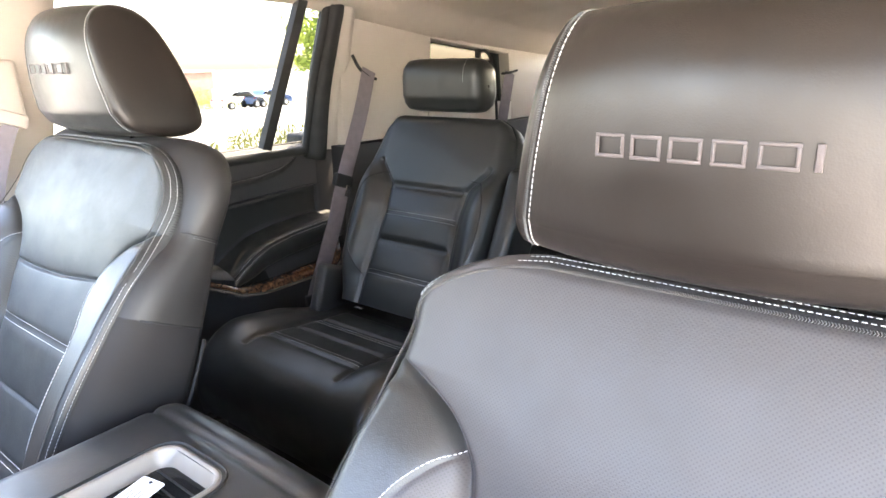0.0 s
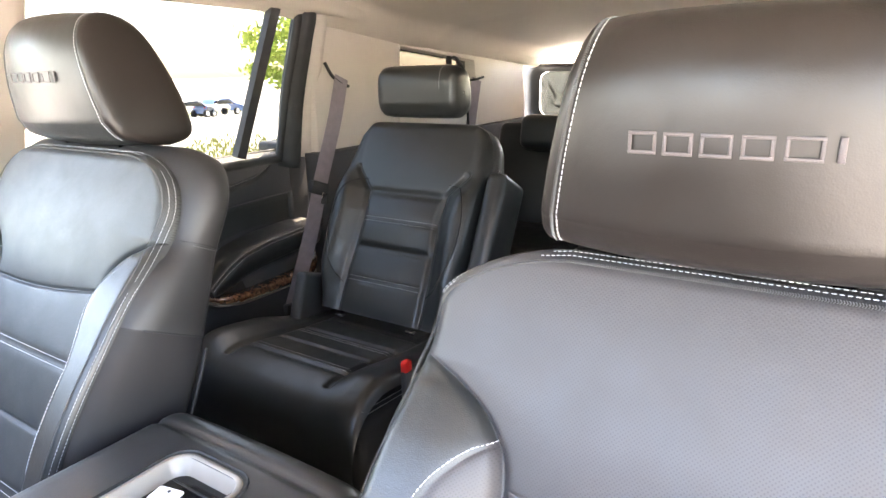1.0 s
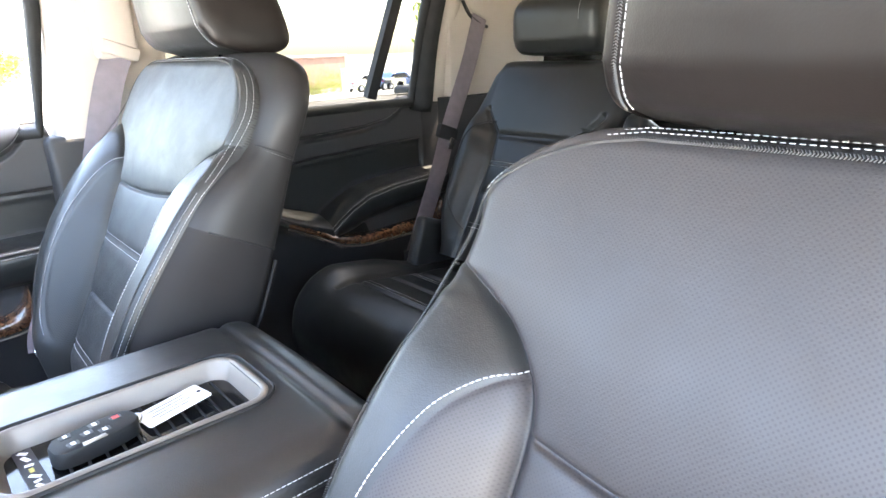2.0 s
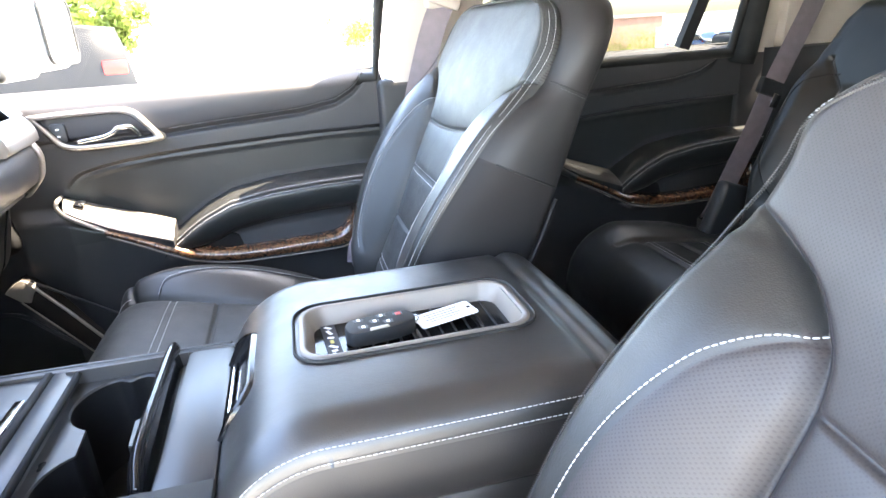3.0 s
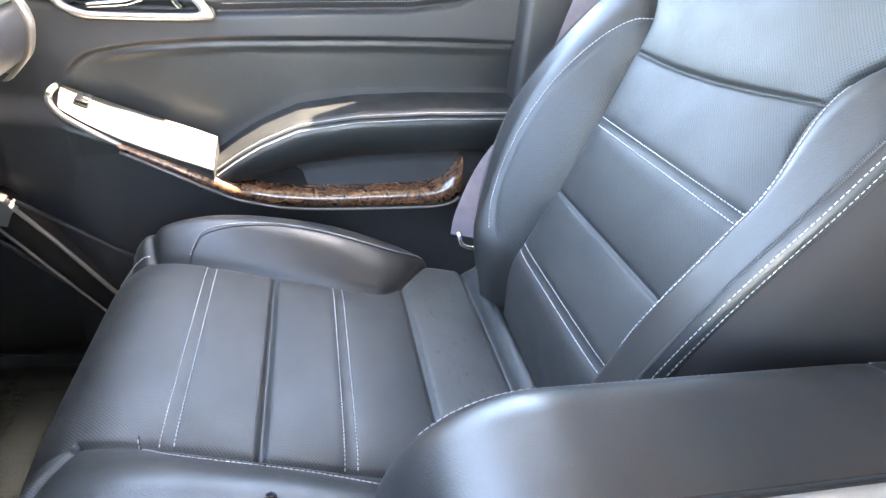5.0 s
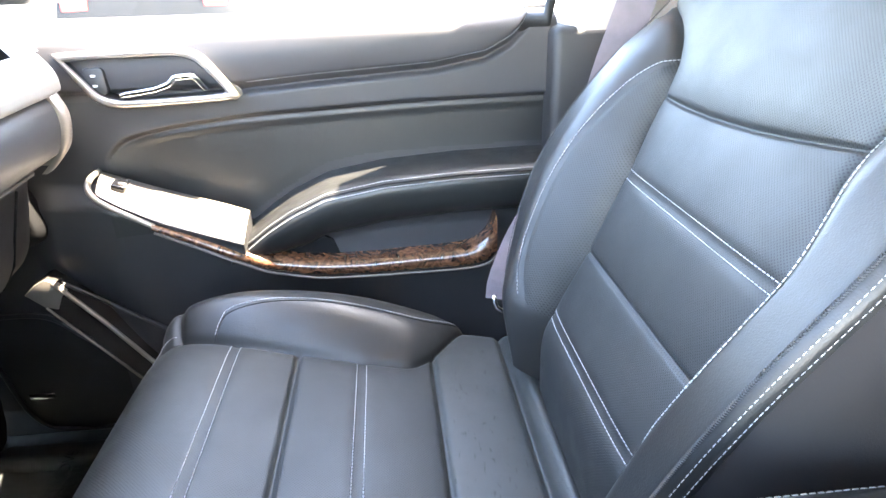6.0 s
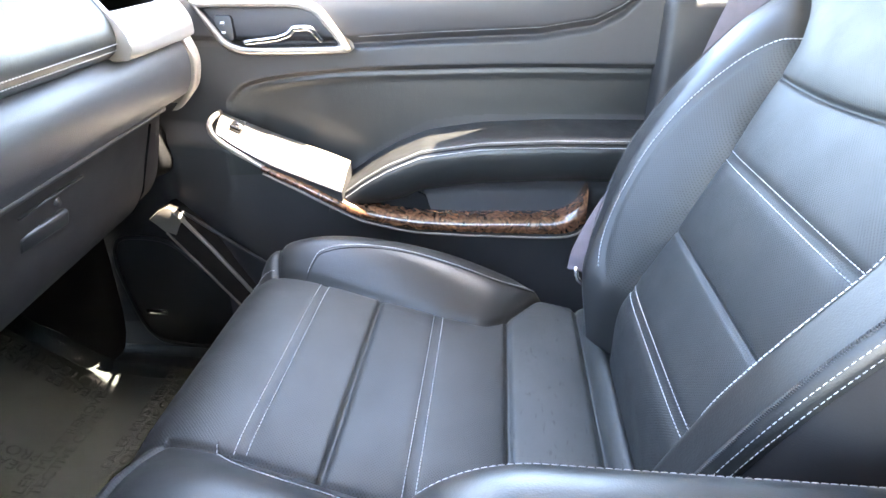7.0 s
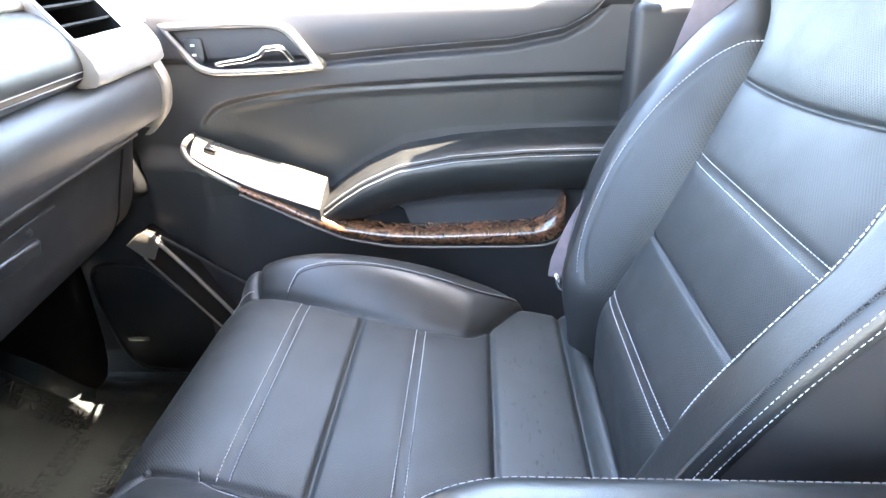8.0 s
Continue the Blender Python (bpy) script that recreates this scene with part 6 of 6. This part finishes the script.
buckle = group_of("belt_buckle", "black belt buckle with a red release button", "buckle", m=Matrix.Translation((-0.135, 1.60, 0.385)))
block("stalk", (0.016, 0.022, 0.12), (0, 0, -0.035), PLASTIC, buckle, "", 0.006)
block("release_button", (0.014, 0.020, 0.026), (0, 0, 0.028), RED, buckle, "red release button", 0.004)
hook = group_of("coat_hook", "black hook hanging by the quarter window", "hook", m=Matrix.Translation((0.02, 0.08, -0.06)))
tube("stem", smooth_curve([(-0.50, 2.32, 0.94), (-0.505, 2.31, 0.99), (-0.52, 2.30, 1.018), (-0.54, 2.30, 1.018)], 16), 0.004, RUBBER, hook)
block("clip", (0.016, 0.012, 0.026), (-0.545, 2.30, 1.012), RUBBER, hook, "", 0.003)
tube("hanger_cord", [(-0.50, 2.32, 0.94), (-0.50, 2.33, 0.86), (-0.50, 2.34, 0.70), (-0.50, 2.36, 0.45), (-0.50, 2.38, 0.07)], 0.004, RUBBER, hook)

# ---- small things in the tray ----
key = group_of("key_fob", "black remote key fob with grey buttons and a red one", "key", m=pose(0.000, 0.984, 0.5472, 0, 0, 8) @ Matrix.Diagonal((0.80, 1.0, 0.85, 1.0)))
plate("case", smooth_curve([(-0.0175, -0.026), (-0.019, 0.0), (-0.0175, 0.022), (-0.010, 0.0305), (0.006, 0.0315), (0.016, 0.024), (0.0195, 0.004), (0.0185, -0.020), (0.012, -0.0305), (-0.006, -0.0315), (-0.0175, -0.026)], 60)[:-1], "z", 0.0165, 0.0158, RUBBER, key, "", 0.0036)
for x, y, mt in ((-0.010, -0.018, PAPER), (0.008, -0.017, PAPER), (-0.010, 0.003, PAPER), (0.0, -0.005, PAPER), (0.007, 0.006, PAPER), (-0.006, 0.018, RED)):
    block("button", (0.0092, 0.0085, 0.0014), (x, y, 0.0164), PLASTIC, key, "", 0.0007, 1)
    block("button_mark", (0.0052, 0.0030, 0.0004) if mt is PAPER else (0.006, 0.005, 0.0004), (x, y, 0.0173), mt, key, "", 0)
block("shine_bar", (0.006, 0.018, 0.0022), (0.0150, -0.004, 0.0155), SATIN, key, "bright side bar", 0.0015)
tag = group_of("key_tag", "white card key tag with faint writing", "tag", m=pose(-0.010, 1.046, 0.5515, 4, -3, 9))
plate("card", round_rect(-0.0155, -0.028, 0.0155, 0.028, 0.003), "z", 0.0, 0.0008, PAPER, tag, "", 0)
for i in range(4):
    block("writing_bar", (0.0007, 0.034 - 0.006 * (i % 2), 0.0003), (-0.008 + i * 0.005, -0.003, 0.0003), CORD, tag, "", 0)
tube("punched_hole", [(0.0, 0.0235, 0.0002), (0.0, 0.0235, 0.0008)], 0.0018, INK, tag, "", n=12)
tube("key_ring", [(0.0 + 0.009 * math.cos(a), -0.036 + 0.009 * math.sin(a), 0.004 + 0.003 * math.sin(a)) for a in np.linspace(0, 2 * math.pi, 24)[:-1]], 0.0008, CHROME, tag, "metal split ring", closed=True, n=6)
lab = group_of("printed_label", "dark printed label with white symbols and a yellow mark", "label", m=pose(-0.004, 0.940, 0.5463, 0, 0, 4))
plate("sheet", round_rect(-0.032, -0.0065, 0.032, 0.0065, 0.002), "z", 0.0006, 0.0006, INK, lab, "", 0)
for x, mt, w, turn in ((-0.026, PAPER, 0.0075, 45), (-0.0165, PAPER, 0.009, 20), (-0.006, PAPER, 0.006, 75), (0.002, YELLOW, 0.006, 0), (0.0115, PAPER, 0.009, 45), (0.0190, PAPER, 0.005, 100), (0.0265, PAPER, 0.0075, 30)):
    block("print_bar", (w, 0.0032, 0.0003), (x, 0.0, 0.0008), mt, lab, "", 0, 1, (0, 0, turn))

# protective film on the passenger floor
FILM = material("clear_plastic_film", (0.112, 0.128, 0.122), 0.15, noise_scale=25, vary=0.15)
film_nt = FILM.node_tree
film_nt.nodes["Principled BSDF"].inputs["Alpha"].default_value = 0.72


def film_fn(x, y):
    """Flat film over the carpet, crumpled in a few places and rucked along its outer edge."""
    z = np.zeros(np.shape(x))
    crumple = sum(a * np.exp(-(((x - cx) / r) ** 2 + ((y - cy) / r) ** 2)) for cx, cy, r, a in ((-0.775, 0.10, 0.07, 1.0), (-0.70, 0.03, 0.06, 0.9), (-0.62, 0.02, 0.07, 0.9), (-0.50, 0.10, 0.06, 0.6), (-0.77, 0.25, 0.05, 0.5)))
    for i in range(9):
        a = i * 1.9 + 0.4
        z = z + (0.0002 + 0.0022 * crumple) * np.abs(np.sin((x * math.cos(a) + y * math.sin(a)) * (22 + 9 * i) + i * 1.3 + 1.5 * np.sin(x * 9 + i) + 1.2 * np.sin(y * 8 - i)))
    z = z + 0.003 * np.sin(x * 13 + 2 * y) * np.sin(y * 11 - x) + 0.010 * sstep(-0.74, -0.80, x)
    return np.stack([x, y, toe_z(y) + 0.012 + z], axis=-1)


film = sheet("floor_film", film_fn, np.linspace(-0.80, -0.14, 190), np.linspace(-0.16, 0.56, 200), FILM, None, "crumpled clear protective film with printed notice on the carpet")
tagged(film, category="floor cover")
bpy.context.view_layer.update()


def words(text, size, at, turn, parent):
    cu = bpy.data.curves.new("printed_notice", "FONT")
    cu.body, cu.size, cu.align_x, cu.space_line = text, size, "LEFT", 0.9
    ob = new("printed_notice", cu)
    deps = bpy.context.evaluated_depsgraph_get()
    me = bpy.data.meshes.new_from_object(ob.evaluated_get(deps))
    bpy.data.objects.remove(ob)
    me.materials.clear()
    me.materials.append(WELL)
    spin = pose(*at, 0, 0, turn)
    for v in me.vertices:
        q = spin @ v.co
        v.co = Vector((q.x, q.y, float(film_fn(np.array(q.x), np.array(q.y))[2]) + 0.0016))
    t = new("printed_notice", me)
    t.parent = parent
    return t


for at, turn in (((-0.45, 0.225, 0), 180), ((-0.54, 0.325, 0), 180), ((-0.555, 0.205, 0), 270), ((-0.725, 0.215, 0), 270), ((-0.30, 0.42, 0), 180)):
    words("DEALER MUST REMOVE\nPROTECTIVE COVER", 0.026, at, turn, film)

# ---- outside ----
CONCRETE = material("pale_concrete", (0.50, 0.49, 0.46), 0.9, noise_scale=1.5, vary=0.12, bump=0.3, bump_scale=60)


def foliage(name, colour, through_colour, share):
    """Leaves that let some of the sun through."""
    m = material(name, colour, 0.6, noise_scale=3, vary=0.35)
    nt = m.node_tree
    glow = nt.nodes.new("ShaderNodeBsdfTranslucent")
    glow.inputs["Color"].default_value = (*through_colour, 1)
    blend = nt.nodes.new("ShaderNodeMixShader")
    blend.inputs[0].default_value = share
    nt.links.new(nt.nodes["Principled BSDF"].outputs[0], blend.inputs[1])
    nt.links.new(glow.outputs[0], blend.inputs[2])
    nt.links.new(blend.outputs[0], nt.nodes["Material Output"].inputs[0])
    return m


LEAF = foliage("leaf_green", (0.09, 0.16, 0.03), (0.42, 0.50, 0.12), 0.55)
DARK_LEAF = foliage("deep_leaf_green", (0.075, 0.11, 0.022), (0.17, 0.22, 0.045), 0.45)
BARK = material("bark", (0.16, 0.12, 0.09), 0.9, noise_scale=12, vary=0.25)
SHRUB = material("dry_grass", (0.28, 0.27, 0.08), 0.9, noise_scale=4, vary=0.3)
WHITE = material("white_car_paint", (0.75, 0.75, 0.74), 0.25, noise_scale=5, vary=0.03, coat=0.6)
BLUE = material("blue_car_paint", (0.14, 0.24, 0.52), 0.25, noise_scale=5, vary=0.03, coat=0.6)
SILVER = material("silver_car_paint", (0.58, 0.59, 0.61), 0.28, metal=0.4, noise_scale=5, vary=0.03, coat=0.6)
GREY = material("grey_car_paint", (0.014, 0.0145, 0.0155), 0.5, noise_scale=5, vary=0.03, spec=0.15)
BRICK = material("pale_brick_far", (0.45, 0.27, 0.21), 0.9, noise_scale=2, vary=0.2)
SLOPE = -0.04


def ground_z(x, y):
    rise = 0.45 * sstep(4.0, 0.0, y) * sstep(-22.0, -12.0, x) * sstep(-1.0, -4.0, x)
    return -0.72 + rise - SLOPE * x * (np.abs(x) < 60) + SLOPE * 60 * (x <= -60) - SLOPE * 60 * (x >= 60)


gx = np.concatenate([[-900, -300, -120], np.linspace(-60, 60, 81), [120, 300, 900]])
ground = sheet("ground", lambda x, y: np.stack([x, y, ground_z(x, y) + 0 * y], axis=-1), gx, np.concatenate([[-900, -200], np.linspace(-60, 60, 81), [200, 900]]), CONCRETE, None, "pale sunlit concrete parking lot")
tagged(ground, category="ground", kind="structure")


def tree(x, y, h, spread, label, trunk=0.12, leaf=LEAF, leaf_size=1.0):
    rng = random.Random(int(x * 10 + y * 7))
    z0 = float(ground_z(x, y))
    g = group_of("tree", label, "tree", "trees", m=Matrix.Translation((x, y, z0)))
    tube("trunk", smooth_curve([(0, 0, -0.1), (0.05, 0.03, h * 0.25), (-0.04, 0.06, h * 0.5), (0.03, 0.0, h * 0.8)], 16), np.linspace(trunk, trunk * 0.35, 16), BARK, g)
    verts, faces = [], []
    for i in range(9):
        a = rng.uniform(0, 6.28)
        z = h * rng.uniform(0.4, 0.75)
        l = spread * rng.uniform(0.5, 0.9)
        tube("limb", smooth_curve([(0, 0, z), (l * 0.5 * math.cos(a), l * 0.5 * math.sin(a), z + l * 0.35), (l * math.cos(a), l * math.sin(a), z + l * 0.5)], 8), np.linspace(trunk * 0.4, trunk * 0.12, 8), BARK, g, n=6)
    clumps = [(rng.gauss(0, spread * 0.45), rng.gauss(0, spread * 0.45), h * rng.uniform(0.5, 1.0)) for _ in range(40)]
    for c in clumps:
        for _ in range(70):
            p = Vector((c[0] + rng.gauss(0, spread * 0.13), c[1] + rng.gauss(0, spread * 0.13), c[2] + rng.gauss(0, spread * 0.10)))
            d = Vector((rng.gauss(0, 1), rng.gauss(0, 1), rng.gauss(0, 1))).normalized()
            e = d.orthogonal().normalized()
            s = rng.uniform(0.05, 0.10) * leaf_size
            k = len(verts)
            verts += [p - d * s, p + e * s * 0.4, p + d * s, p - e * s * 0.4]
            faces.append((k, k + 1, k + 2, k + 3))
    tagged(mesh_part("crown", verts, faces, leaf, g, "", smooth=False), kind="stuff")
    return g


tree(-9.65, 10.5, 3.4, 0.95, "young green tree at the edge of the lot", 0.07)
tree(-38.4, -8.5, 5.6, 2.2, "small green tree across the lot", 0.1, DARK_LEAF, 3.2)
tree(-59.0, 7.7, 5.2, 2.6, "rounded green tree across the lot", 0.12, LEAF, 2.2)


def shrub(x, y, r, h, leaf, label):
    rng = random.Random(int(x * 3 + y * 5))
    verts, faces = [], []
    z0 = float(ground_z(x, y))
    for _ in range(3000):
        a, q = rng.uniform(0, 6.28), r * math.sqrt(rng.random())
        p = Vector((q * math.cos(a), q * math.sin(a) * 2.2, rng.random() * h * (1.1 - (q / r) ** 2)))
        d = Vector((rng.gauss(0, 0.5), rng.gauss(0, 0.5), 1)).normalized()
        e = d.orthogonal().normalized()
        s = rng.uniform(0.03, 0.08)
        k = len(verts)
        verts += [p, p + d * s + e * s * 0.25, p + d * s * 2, p + d * s - e * s * 0.25]
        faces.append((k, k + 1, k + 2, k + 3))
    ob = mesh_part("shrub", verts, faces, leaf, None, label, smooth=False)
    ob.location = (x, y, z0)
    return tagged(ob, category="shrub", group="shrubs", kind="stuff")


for x, y, r, h in ((-10.9, 9.6, 1.2, 0.7), (-51, 31.0, 1.6, 2.4), (-51.5, 34.0, 1.6, 1.9), (-50, 28.2, 1.2, 1.6), (-52, 41.0, 1.4, 1.8)):
    shrub(x, y, r, h, LEAF if int(x) % 2 else SHRUB, "low yellow green shrubs by the lot")
shrub(-25.0, -7.5, 0.7, 2.9, DARK_LEAF, "upright green bush beyond the parked car")


SALOON = [(-2.2, 0.35), (-2.25, 0.75), (-2.1, 0.98), (-1.5, 1.08), (-0.9, 1.55), (0.6, 1.62), (1.3, 1.12), (2.05, 0.95), (2.25, 0.7), (2.2, 0.35)]
ESTATE = [(-2.2, 0.35), (-2.28, 0.80), (-2.24, 1.15), (-2.08, 1.58), (-1.75, 1.68), (0.5, 1.66), (1.2, 1.18), (2.05, 1.02), (2.25, 0.75), (2.2, 0.35)]


def parked_car(x, y, turn, paint, label, size=1.0, side=SALOON, lamp_z=0.85):
    z0 = float(ground_z(x, y))
    g = group_of("parked_car", label, "car", "parked cars", m=pose(x, y, z0, 0, 0, turn) @ Matrix.Scale(size, 4))
    rows = []
    for yy, k in ((-0.9, 0.9), (-0.86, 1.0), (-0.5, 1.03), (0.0, 1.04), (0.5, 1.03), (0.86, 1.0), (0.9, 0.9)):
        rows.append([(px, yy * (1 - 0.16 * max(0, pz - 0.95)), 0.35 + (pz - 0.35) * k) for px, pz in smooth_curve(side, 36)])
    loop_sheet("body", rows, paint, g)
    for s in (-1, 1):
        plate("side_window", [(-0.95, 1.08), (0.95, 1.10), (0.5, 1.47), (-0.7, 1.45)], "y", s * 0.86, s * 0.02, GLOSS, g, "dark side glass", 0.005)
        for wx in (-1.4, 1.4):
            wh = tube("wheel", [(wx, s * 0.72, 0.33), (wx, s * 0.92, 0.33)], 0.33, RUBBER, g, "", n=20)
            tube("rim", [(wx, s * 0.90, 0.33), (wx, s * 0.93, 0.33)], 0.2, SILVER, wh, "", n=16)
        block("tail_light", (0.08, 0.25, 0.16), (-2.2, s * 0.68, lamp_z), RED, g, "red tail light", 0.02)
    return g


parked_car(-48.0, 34.5, 95, SILVER, "silver car parked far across the lot")
parked_car(-48.5, 38.2, 95, BLUE, "blue car parked far across the lot")
parked_car(-50.5, 24.0, 92, WHITE, "white car parked far across the lot")
parked_car(-9.05, -2.02, 194, GREY, "dark grey estate car with red tail lights in the lot", 0.98, ESTATE, 1.25)
far_b = group_of("low_building", "low pale brick building far off", "building", m=pose(-66, 37, float(ground_z(-60, 37)), 0, 0, 30))
block("wall", (6, 14, 3.6), (0, 0, 1.8), BRICK, far_b, "", 0.02)
block("roof", (6.4, 14.4, 0.3), (0, 0, 3.7), CONCRETE, far_b, "", 0.02)
post = group_of("white_post", "plain white post in the lot", "post", m=Matrix.Translation((-9.5, 7.36, float(ground_z(-9.5, 7.36)))))
tube("shaft", [(0, 0, -0.1), (0, 0, 1.62)], 0.07, WHITE, post, n=14)
tube("cap", [(0, 0, 1.62), (0, 0, 1.66)], 0.075, WHITE, post, n=14)
# wing mirror outside the passenger window
mir = group_of("wing_mirror", "wing mirror outside the passenger window", "mirror", m=Matrix.Translation((-0.10, 0.135, -0.085)))
bm = bmesh.new()
box(bm, (0.24, 0.10, 0.17), (-1.06, 0.26, 0.93), 0.04, 4)
part("housing", bm, WHITE, mir, "pale painted housing")
MIRROR = material("mirror_glass", (0.85, 0.86, 0.87), 0.02, metal=1.0)
plate("mirror_glass", round_rect(-1.165, 0.86, -0.955, 1.0, 0.03), "y", 0.3125, 0.002, MIRROR, mir, "mirror glass", 0)
tube("mirror_rim", [(a, 0.312, b_) for a, b_ in round_rect(-1.165, 0.86, -0.955, 1.0, 0.03)], 0.004, RUBBER, mir, "", closed=True)
block("mirror_arm", (0.20, 0.07, 0.05), (-0.87, 0.25, 0.86), PLASTIC, mir, "", 0.015, 3)
